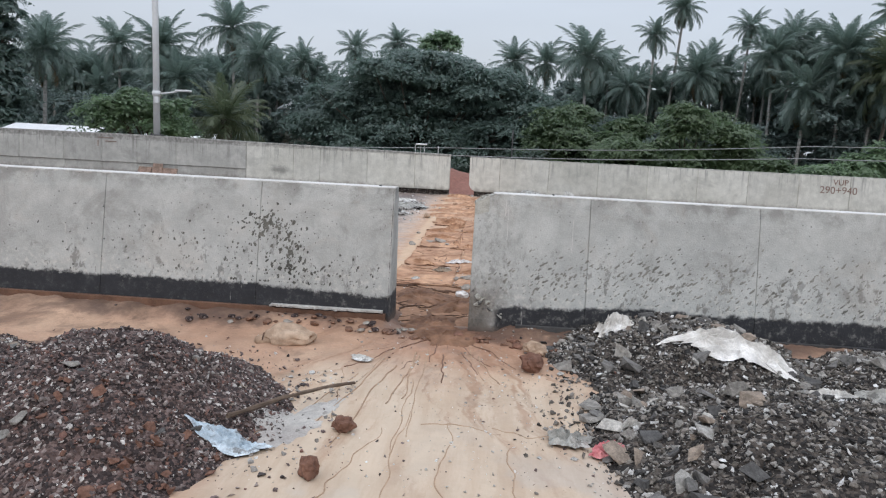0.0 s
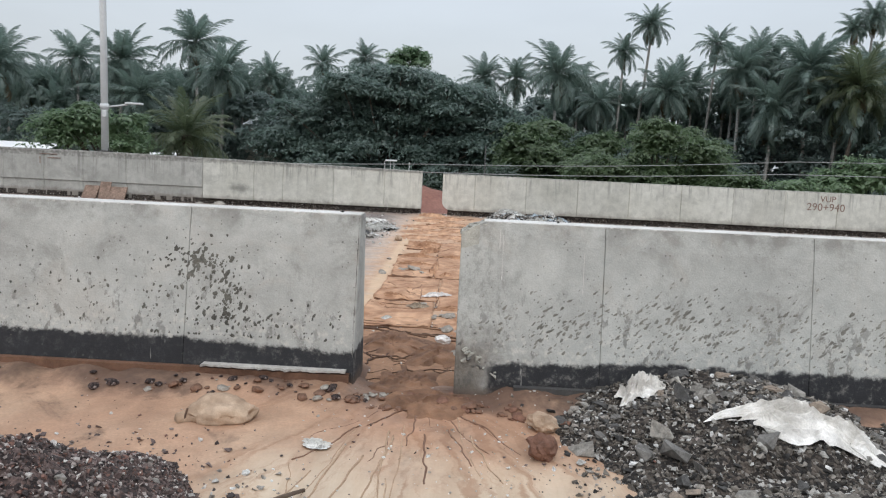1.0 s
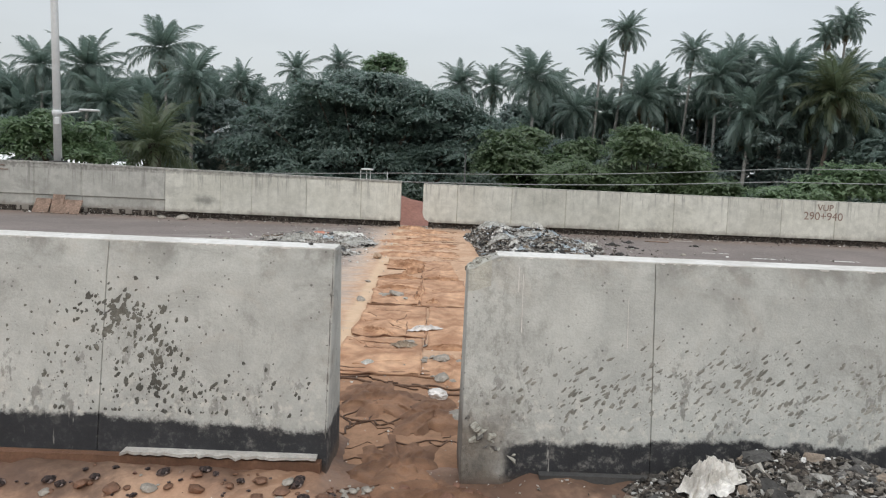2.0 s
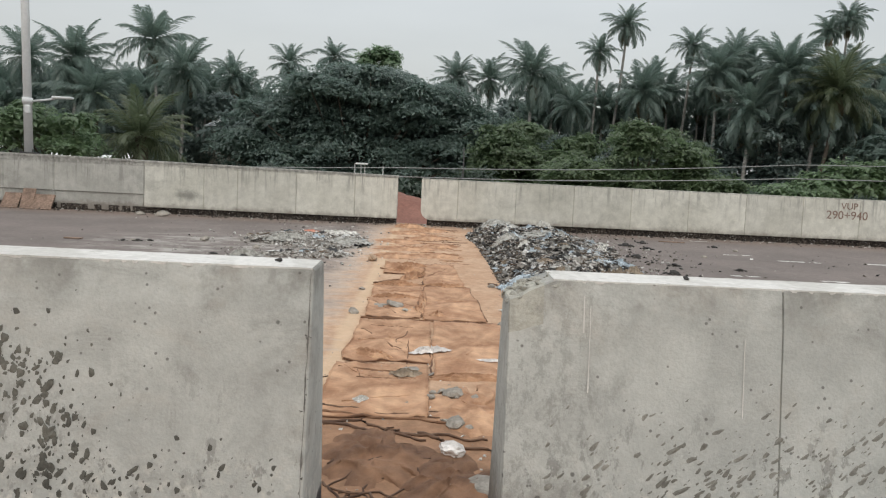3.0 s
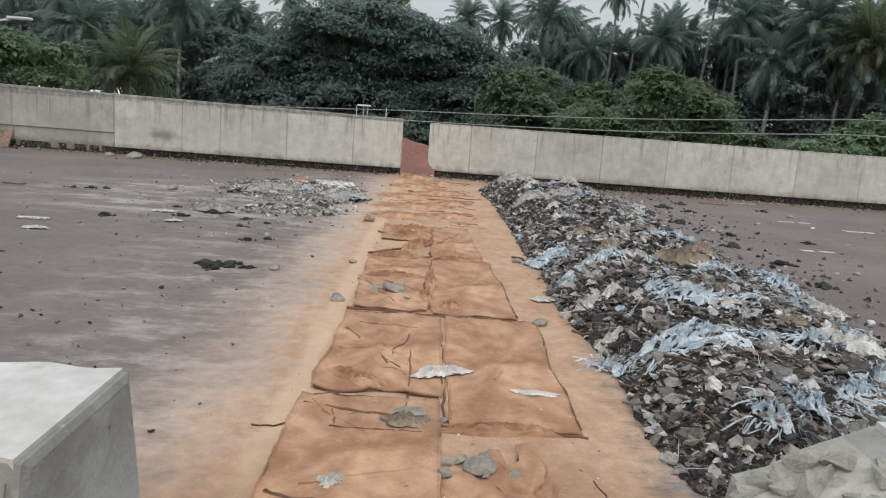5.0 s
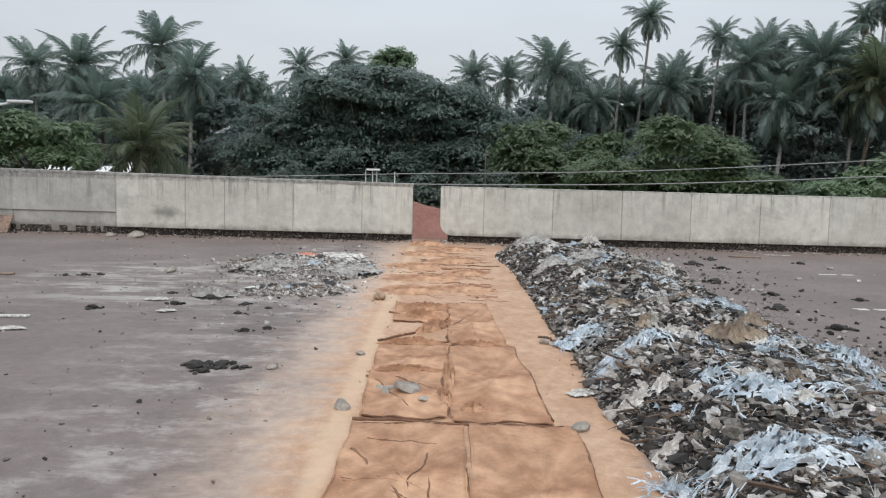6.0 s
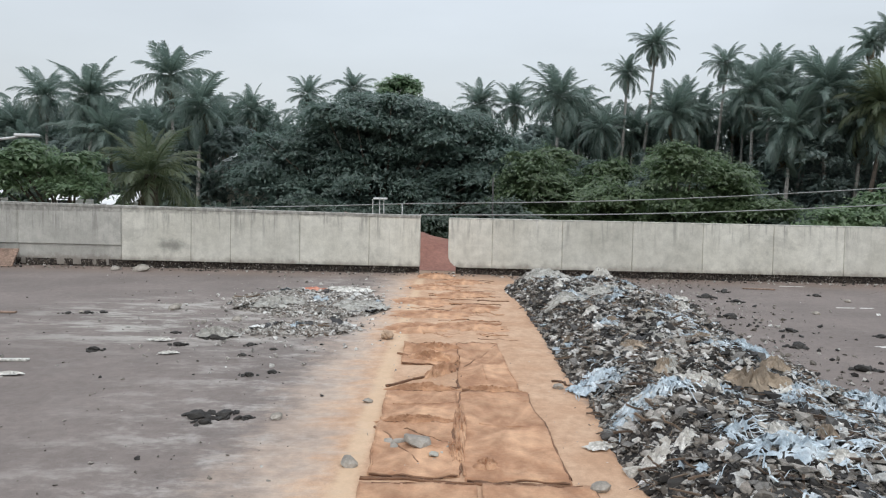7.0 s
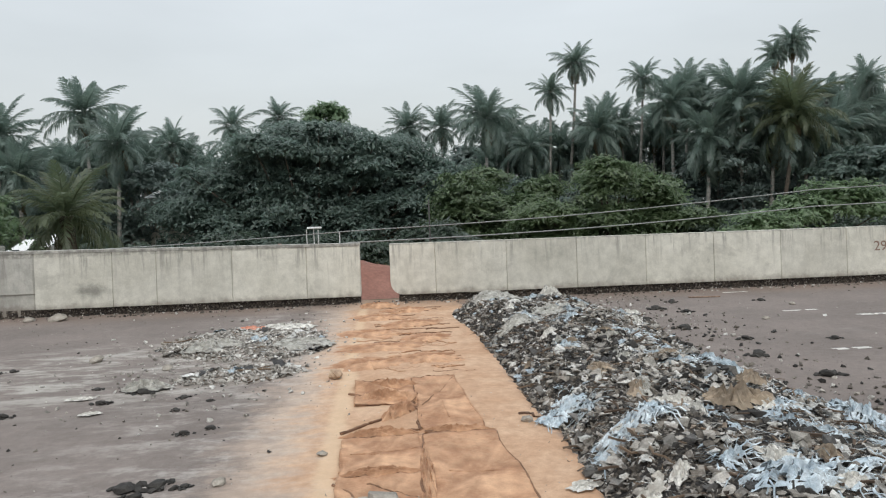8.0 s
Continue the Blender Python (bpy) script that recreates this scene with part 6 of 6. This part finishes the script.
for k, (a, b, r) in enumerate((((-0.50, 1.42), (0.05, 1.28), 0.016), ((-0.02, 1.30), (0.42, 1.12), 0.018), ((-0.30, 0.95), (0.2, 1.10), 0.012), ((-0.30, 0.6), (-0.05, 0.95), 0.010),
                               ((-0.72, 2.20), (-0.25, 2.36), 0.008), ((0.15, 2.30), (0.58, 2.34), 0.010), ((-0.55, 1.72), (0.12, 1.56), 0.013), ((-0.2, 0.3), (0.22, 0.45), 0.010),
                               ((-0.28, 0.1), (0.0, 0.35), 0.008), ((-0.5, 3.2), (-0.12, 2.85), 0.009), ((0.75, 5.9), (0.98, 5.75), 0.02), ((0.0, 0.0), (-0.25, -0.3), 0.008), ((-0.4, 0.75), (0.1, 0.6), 0.010), ((0.4, 0.9), (0.0, 0.5), 0.008), ((-0.42, 0.95), (-0.1, 1.4), 0.013), ((-0.36, 0.55), (-0.28, 0.98), 0.010), ((0.02, 0.68), (-0.05, 1.12), 0.010), ((-0.55, 1.50), (-0.1, 1.36), 0.016), ((-0.12, 1.38), (0.36, 1.30), 0.016))):
    stick("root", a, b, r * 0.6, M_ROOT, "muddy dark root across the sand path", "root", 40 + k, "roots in the sand path", 0.09)
for k in range(14):
    x, y, ang = rnd.uniform(-0.5, 0.45), rnd.uniform(0.2, 1.7), rnd.uniform(-0.9, 0.9)
    ln = rnd.uniform(0.12, 0.4)
    stick("root", (x, y), (x + ln * math.cos(ang), y + ln * math.sin(ang)), rnd.uniform(0.003, 0.007), M_ROOT, "thin muddy rootlet in wet sand", "root", 700 + k, "roots in the sand path", 0.12)
# about a third of these folds take the dark tone, as painted crease shade
for k in range(64):
    y, ang = rnd.uniform(7.3, 12.0), rnd.uniform(-0.35, 0.35)
    x, ln = rnd.uniform(-0.65, 0.25), rnd.uniform(0.2, 0.55)
    stick("cloth_fold", (x, y), (x + ln * math.cos(ang), y + ln * math.sin(ang)), rnd.uniform(0.004, 0.012), rnd.choice((M_GEO, M_GEO, M_GEODARK)), "rucked fold of trodden cloth, some coloured dark as crease shade", "cloth fold", 800 + k, "folds between the cloths", 0.16, -0.003)
# dark tubes that paint the shaded lines along folds and between cloths
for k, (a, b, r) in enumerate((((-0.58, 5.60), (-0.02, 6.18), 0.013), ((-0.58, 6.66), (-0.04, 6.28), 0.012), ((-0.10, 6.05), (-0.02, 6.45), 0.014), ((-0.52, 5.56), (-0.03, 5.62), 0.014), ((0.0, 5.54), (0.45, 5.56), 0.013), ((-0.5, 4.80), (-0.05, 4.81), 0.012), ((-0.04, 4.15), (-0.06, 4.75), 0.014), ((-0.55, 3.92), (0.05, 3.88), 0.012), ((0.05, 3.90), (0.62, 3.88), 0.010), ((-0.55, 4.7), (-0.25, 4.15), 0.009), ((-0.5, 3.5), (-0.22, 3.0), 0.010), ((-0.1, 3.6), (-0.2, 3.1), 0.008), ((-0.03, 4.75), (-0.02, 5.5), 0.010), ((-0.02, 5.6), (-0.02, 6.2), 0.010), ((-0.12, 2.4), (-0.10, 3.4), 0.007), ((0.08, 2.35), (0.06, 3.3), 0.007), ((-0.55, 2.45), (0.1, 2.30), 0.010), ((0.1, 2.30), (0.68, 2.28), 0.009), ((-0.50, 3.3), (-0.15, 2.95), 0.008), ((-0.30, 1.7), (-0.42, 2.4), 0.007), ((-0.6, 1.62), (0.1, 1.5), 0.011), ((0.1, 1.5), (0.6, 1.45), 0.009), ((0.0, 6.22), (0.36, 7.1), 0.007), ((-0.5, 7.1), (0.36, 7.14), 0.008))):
    stick("cloth_fold", a, b, r, M_GEODARK, "thick rolled fold of sand-soaked cloth, coloured dark as shade" if r > 0.0115 else "dark painted shade line between the ground cloths", "cloth fold", 600 + k, "folds between the cloths", 0.03, -r * 0.2)
for k in range(10):
    x0 = rnd.uniform(-0.22, 0.3)
    ang = (x0 - 0.05) * 2.2 + rnd.uniform(-0.25, 0.25)
    y0, ln = rnd.uniform(-1.3, -0.45), rnd.uniform(0.4, 1.5)
    stick("mud_rill", (x0 + ang * (-y0 - 0.4) * 0.4, y0), (x0 + ang * (-y0 - 0.4) * 0.4 + ang * ln * 0.45, y0 - ln), rnd.uniform(0.003, 0.005), M_RILL, "thin dark line of wet mud in sand", "mud rill", 80 + k, "rills fanning from the gap", 0.025, -0.002)
for k, (a, b) in enumerate((((-0.3, -2.0), (-0.45, -1.2)), ((0.0, -3.2), (0.02, -1.75)), ((0.25, -3.0), (0.22, -1.9)), ((-0.2, -2.95), (-0.1, -2.0)), ((0.45, -1.95), (0.95, -2.0)), ((0.1, -1.9), (0.5, -1.95)), ((0.55, -2.1), (0.62, -3.0)))):
    stick("mud_rill", a, b, 0.004, M_RILL, "thin dark line of wet mud in sand", "mud rill", 130 + k, "rills fanning from the gap", 0.08, -0.003)


for k in range(13):
    ang = -0.75 + 1.5 * (k + rnd.uniform(-0.8, 0.8)) / 12
    r0, ln = rnd.uniform(0.2, 0.8), rnd.uniform(0.15, 0.6)
    sx, cy = math.sin(ang) * 0.85, -math.cos(ang)
    stick("mud_rill", (0.1 + sx * r0, -0.18 + cy * r0), (0.1 + sx * (r0 + ln), -0.18 + cy * (r0 + ln)), rnd.uniform(0.002, 0.006), M_WETMUD, "dark wet channel of mud below the gap", "mud rill", 900 + k, "rills fanning from the gap", 0.03, -0.003)


# ---- single stones, clods and lumps ----
def rock(name, x, y, s, mat, label, category, seed, group="", flat=0.55, crumbs_round=0):
    """An angular broken stone, or a small cluster of them that holds together."""
    rr = random.Random(seed)
    spots = [(0, 0, 0, s, rr.uniform(-0.3, 0.3), rr.uniform(-0.3, 0.3), rr.uniform(0, 6))]
    for _ in range(crumbs_round):
        a, q = rr.uniform(0, 6.28), rr.uniform(0.3, 1.25 if crumbs_round > 8 else 0.75) * s
        spots.append((math.cos(a) * q * 1.5, math.sin(a) * q, -s * 0.1, s * rr.uniform(0.25, 0.6), rr.uniform(-0.5, 0.5), rr.uniform(-0.5, 0.5), rr.uniform(0, 6)))
    ob = new(name, mesh(name, *scattered([hull(seed * 7, 54, flat, 0.3)], spots[:1]), mat))
    ob.location = (x, y, top_z(x, y) + s * flat * 0.3)
    if crumbs_round:
        k = part("crumb", mesh("crumb", *scattered([hull(seed * 7 + i, 22, flat, 0.3) for i in range(4)], spots[1:]), mat), ob, "broken crumbs")
        k["kind"] = "stuff"
    return tagged(ob, label, category, group)


def lump(name, x, y, s, mat, label, category, seed, group="", flat=0.75, sink=0.1):
    bm = bmesh.new()
    bmesh.ops.create_icosphere(bm, subdivisions=3, radius=0.5)
    for v in bm.verts:
        d = v.co.normalized()
        q = 1 + 0.26 * noise.noise(d * 1.7 + Vector((seed, 0, 0))) + 0.20 * noise.noise(d * 3.6 + Vector((0, seed, 0))) + 0.13 * noise.noise(d * 9 + Vector((0, 0, seed)))
        v.co = Vector((d.x * 0.5 * q, d.y * 0.42 * q, d.z * 0.5 * q * flat)) * s
    me = bpy.data.meshes.new(name)
    bm.to_mesh(me)
    bm.free()
    me.materials.append(mat)
    ob = new(name, me)
    ob.location = (x, y, top_z(x, y) + s * flat * (0.5 - sink))
    ob.rotation_euler = (0, 0, seed * 1.7)
    return tagged(ob, label, category, group)


lump("clod", 0.70, -0.98, 0.16, M_CLOD, "rounded red-brown laterite clod on mud", "clod", 1)
lump("clod", -0.25, -2.10, 0.105, M_CLOD, "small red-brown laterite clod on pale sand", "clod", 2)
lump("clod", -0.30, -2.55, 0.10, M_CLOD, "pointed red-brown laterite clod on pale sand", "clod", 3, flat=1.0)
lump("clod", 0.68, -2.76, 0.13, M_CLOD, "flat brown clod at the sand edge", "clod", 4, flat=0.5)
lump("broken_block", 0.74, -0.62, 0.17, M_SACK, "tan broken block beside the barrier", "block", 5, flat=0.6)
for k in range(26):
    t = rnd.random()
    rock("mud_clump", 0.22 + 0.62 * t + rnd.uniform(-0.05, 0.05), -0.26 - 0.28 * t + rnd.uniform(-0.09, 0.07), 0.02 + 0.07 * rnd.random() ** 2, rnd.choice((M_WETMUD, M_WETMUD, M_CLOD, M_WETSAND)), "clump of wet laterite mud below the barrier corner", "mud clump", 500 + k, "mud clumps below the gap", 0.6, 5)
for k in range(18):
    rock("mud_clump", rnd.uniform(-0.32, 0.2), rnd.uniform(-0.5, -0.2), 0.015 + 0.045 * rnd.random() ** 2, rnd.choice((M_WETMUD, M_CLOD, M_STONE)), "clump of wet laterite mud in the gap", "mud clump", 540 + k, "mud clumps below the gap", 0.6, 4)
for k, (x, y, s) in enumerate(((-3.43, 8.67, 0.21), (-5.87, 12.2, 0.22), (-5.4, 12.15, 0.34), (-4.4, 8.35, 0.08), (-0.67, 5.2, 0.09), (-0.63, 4.08, 0.13), (-1.23, 4.86, 0.11), (-0.72, 7.3, 0.12), (-3.0, 9.6, 0.1), (0.74, 5.68, 0.12), (0.70, 3.87, 0.13), (4.6, 9.4, 0.12), (-2.5, 8.1, 0.16), (4.2, 6.3, 0.1), (5.6, 10.5, 0.13))):
    rock("stone", x, y, s * 0.75, M_STONE, "loose grey stone lying on asphalt", "stone", 20 + k, "loose stones on the road")
for k, (x, y, s) in enumerate(((-1.75, 4.83, 0.17), (-1.58, 4.86, 0.16), (-1.66, 4.72, 0.11), (-1.42, 4.84, 0.08), (-2.42, 7.14, 0.15), (-3.32, 6.55, 0.13), (-2.66, 6.83, 0.12), (-1.71, 5.86, 0.10), (-1.55, 5.97, 0.09), (-1.95, 6.5, 0.08), (-4.3, 8.3, 0.12), (-4.15, 8.35, 0.1), (-4.5, 8.25, 0.09), (-2.0, 6.9, 0.1), (-1.75, 6.75, 0.07), (-2.9, 7.35, 0.09),
                               (3.6, 10.6, 0.2), (3.9, 10.2, 0.17), (4.1, 11.2, 0.16), (3.4, 7.4, 0.18), (3.7, 8.2, 0.15), (3.55, 6.5, 0.2), (4.6, 8.0, 0.13), (5.4, 11.0, 0.14), (3.5, 5.6, 0.17), (3.35, 9.0, 0.2))):
    rock("bitumen_lump", x, y, s * 0.7, M_BLACKLUMP, "crumbled black lump of bitumen on asphalt", "bitumen lump", 50 + k, "black lumps on the road", 0.55, 8)
rock("cement_lump", -0.27, 4.42, 0.19, M_STONE, "grey cement lump hardened on the cloth", "cement lump", 90, "", 0.35, 8)
rock("cement_lump", 0.20, 1.47, 0.10, M_STONE, "grey cement lump among roots", "cement lump", 99, "", 0.6, 6)
rock("concrete_slab", 0.285, 0.74, 0.20, M_STONE, "broken grey slab in the muddy gap", "slab", 98, "", 0.3, 6)
rock("cement_lump", 0.20, 1.95, 0.13, M_STONE, "grey cement-caked bundle on wet cloth", "cement lump", 96, "", 0.5, 8)
rock("cement_lump", -0.10, 2.36, 0.17, M_STONE, "flat grey cement lump on the cloth", "cement lump", 97, "", 0.25, 8)
rock("cement_lump", -0.17, 4.25, 0.07, M_BREAK, "pale cement lump on the cloth", "cement lump", 91, "", 0.45, 4)
lump("foam_block", 0.17, 1.10, 0.13, M_RAG, "white foam block on wet sand", "foam block", 92, flat=0.55)
rock("mud_lump", -0.72, 0.08, 0.022, M_BLACKLUMP, "small dark mud lump on the barrier top", "lump", 93).location = (-0.46, 0.09, HN + 0.011)
rock("mud_lump", 0.9, 0.08, 0.02, M_BLACKLUMP, "small dark mud lump on the barrier top", "lump", 94).location = (0.85, 0.1, HN + 0.010)
lump("brick_bit", -0.74, 7.28, 0.14, M_SACK, "pale block fragment beside the cloths", "block", 95, flat=0.7)
for k in range(80):
    x = -0.22 - 1.6 * rnd.random() ** 1.6
    rock("stone", x, -0.30 + rnd.uniform(-0.12, 0.05), 0.015 + 0.05 * rnd.random() ** 2.5, rnd.choice((M_STONE, M_WETMUD, M_GRAVELBED, M_GRAVELBED, M_WETMUD)), "small stone in mud at the barrier foot", "stone", 100 + k, "stones along the barrier foot")

crumpled("cement_spill", -0.50, -2.05, 0.22, 0.50, 0.004, M_LEDGE, "pale dried cement spill on sand", "cement spill", 301, -0.3)
# white plate and flat scraps on the mud
crumpled("white_board", -0.37, -0.98, 0.11, 0.06, 0.02, M_WHITEBAG, "bent white card lying on mud", "card", 77, 0.1)
for k, (x, y, w, d, t) in enumerate(((-3.8, 6.12, 0.28, 0.05, 0.1), (-5.2, 8.2, 0.26, 0.06, 0.0), (4.8, 11.6, 0.5, 0.05, -0.1))):
    b = new("wood_strip", box_mesh("wood_strip", w, d, 0.02, M_PLY if k else M_WHITEBAG, 0.004))
    b.location, b.rotation_euler = (x, y, road_z(x, y) + 0.012), (0, 0, t)
    tagged(b, "thin pale strip of wood on asphalt", "wood strip", "strips on the road")

for x, y, w, d in ((6.2, 9.4, 0.72, 0.10), (5.65, 7.35, 0.40, 0.10), (4.45, 7.5, 0.40, 0.08), (5.4, 9.95, 0.5, 0.06), (5.6, 12.05, 0.55, 0.06), (7.6, 9.5, 0.5, 0.10)):
    v, f = grid(spaced((x - w / 2, x + w / 2, 0.03)), [y - d / 2, y, y + d / 2], lambda a, b: road_z(a, b) + 0.004, lambda a, b: wob(a, b, 11) > -0.25)
    tagged(new("lane_mark", mesh("lane_mark", v, f, M_WHITE)), "worn white painted dash on asphalt", "lane mark", "worn paint dashes", "structure")

# the tied sack beside the gap
sack = empty("sack", (-0.92, -0.72, mud_z(-0.92, -0.72)), "full dirty tan sack lying tied on mud", "sack")
bm = bmesh.new()
bmesh.ops.create_icosphere(bm, subdivisions=4, radius=1)
for v in bm.verts:
    d = v.co.copy()
    q = 1 + 0.30 * noise.noise(d * 1.6 + Vector((4, 0, 0))) + 0.05 * noise.noise(d * 4) + 0.02 * noise.noise(d * 11)
    sx = math.copysign(abs(d.x) ** 0.8, d.x)
    wrinkle = 0.012 * (1 - 2 * abs(noise.noise(d * 3.3 + Vector((0, 7, 0))))) + 0.006 * noise.noise(d * 9)
    v.co = Vector((sx * 0.21 * q, d.y * 0.15 * q, max(-0.035, d.z * 0.075 * q * (1 - 0.2 * d.x) + wrinkle) + 0.03))
me = bpy.data.meshes.new("bag_body")
bm.to_mesh(me)
bm.free()
me.materials.append(M_SACK)
me.polygons.foreach_set("use_smooth", [True] * len(me.polygons))
part("bag_body", me, sack)
neck = tube([(-0.15, -0.05, 0.035), (-0.19, -0.07, 0.025), (-0.22, -0.09, 0.02), (-0.26, -0.12, 0.025)], 0.05, 0.035, 9, 0.4, 2)
part("neck", mesh("neck", *neck, M_SACK, True), sack, "gathered tied neck")
sack.scale = (0.76, 0.76, 1.0)
part("tie", mesh("tie", *tube([(-0.20, -0.08, 0.065), (-0.205, -0.115, 0.03), (-0.185, -0.035, 0.03), (-0.20, -0.08, 0.065)], 0.008, 0.008, 5), M_ROOT), sack, "dark cord")

# pebbles and crumbs trodden over sand, mud and asphalt
rnd = random.Random(8)


def crumbs(name, n, xs, ys, size, mat, label, seed, spread=None):
    rr, out = random.Random(seed), []
    while len(out) < n:
        x, y = rr.uniform(*xs), rr.uniform(*ys)
        if spread and rr.random() > spread(x, y):
            continue
        s = size[0] * (size[1] / size[0]) ** (rr.random() ** 2)
        out.append((x, y, top_z(x, y) + s * 0.15, s, rr.uniform(-0.5, 0.5), rr.uniform(-0.5, 0.5), rr.uniform(0, 6.28)))
    tagged(new(name, mesh(name, *scattered(STONES, out), mat)), label, "pebbles", kind="stuff")


M_WHITEPEB = pieces("pale_pebbles", [(0, (0.35, 0.32, 0.28)), (0.35, (0.55, 0.53, 0.49)), (0.7, (0.72, 0.71, 0.68))])
crumbs("pebbles", 330, (-0.45, 0.75), (-1.6, 2.6), (0.008, 0.030), M_WHITEPEB, "small white pebbles trodden into sand", 1)
crumbs("pebbles", 420, (-0.5, 1.15), (-2.6, -0.2), (0.006, 0.024), M_WHITEPEB, "small white crumbs washed out along the rubble edge", 11, lambda x, y: math.exp(-((x - (0.62 + 0.12 * y)) / 0.28) ** 2) + 0.1)
crumbs("pebbles", 220, (-0.65, 0.85), (1.4, 6.5), (0.006, 0.022), M_PALECHIP, "pale crumbs trodden over the cloths", 12)
crumbs("grit", 650, (-2.7, -0.2), (-3.5, -0.9), (0.008, 0.045), M_GRAVEL, "gravel spilled round the foot of the heap", 21, lambda x, y: math.exp(-((math.hypot((x + 1.4) / 1.0, (y + 2.12) / 1.15) - 0.95) / 0.16) ** 2))
crumbs("pebbles", 160, (-0.75, -0.3), (-2.6, -1.3), (0.01, 0.05), M_PALECHIP, "pale stones along the gravel edge", 22)
crumbs("grit", 1500, (0.5, 3.6), (-3.6, -0.25), (0.008, 0.06), M_RUBBLE, "rubble spilled round the foot of the heap", 23, lambda x, y: math.exp(-((x - 0.98 + 0.1 * math.sin(y * 3)) / 0.14) ** 2) + 0.03)
crumbs("debris_grit", 1500, (-4.4, -0.5), (6.0, 12.0), (0.012, 0.085), M_PALECHIP, "pale broken rubble strewn round the debris patch", 24, lambda x, y: math.exp(-((x + 1.9) / 0.95) ** 2 - ((y - 8.9) / 1.7) ** 2) + 0.01)
crumbs("grit", 700, (-2.6, 1.6), (-3.4, -0.25), (0.006, 0.03), M_GRAVEL, "loose grit scattered on the mud", 2)
crumbs("asphalt_grit", 900, (-6, -0.9), (0.6, 12.2), (0.008, 0.045), M_RUBBLE, "loose dark grit on the asphalt", 3, lambda x, y: 0.25 + 0.75 * math.exp(-((x + 1.8) / 1.3) ** 2))
crumbs("asphalt_grit", 2400, (2.6, 8), (1.5, 12.2), (0.01, 0.085), M_RUBBLE, "loose dark grit beside the rubbish heap", 4, lambda x, y: math.exp(-((x - 2.9) / 0.9) ** 2) + 0.02)
crumbs("gutter_grit", 1600, (-9, 11), (12.25, 12.66), (0.012, 0.085), M_RUBBLE, "grit along the far barrier foot", 5)
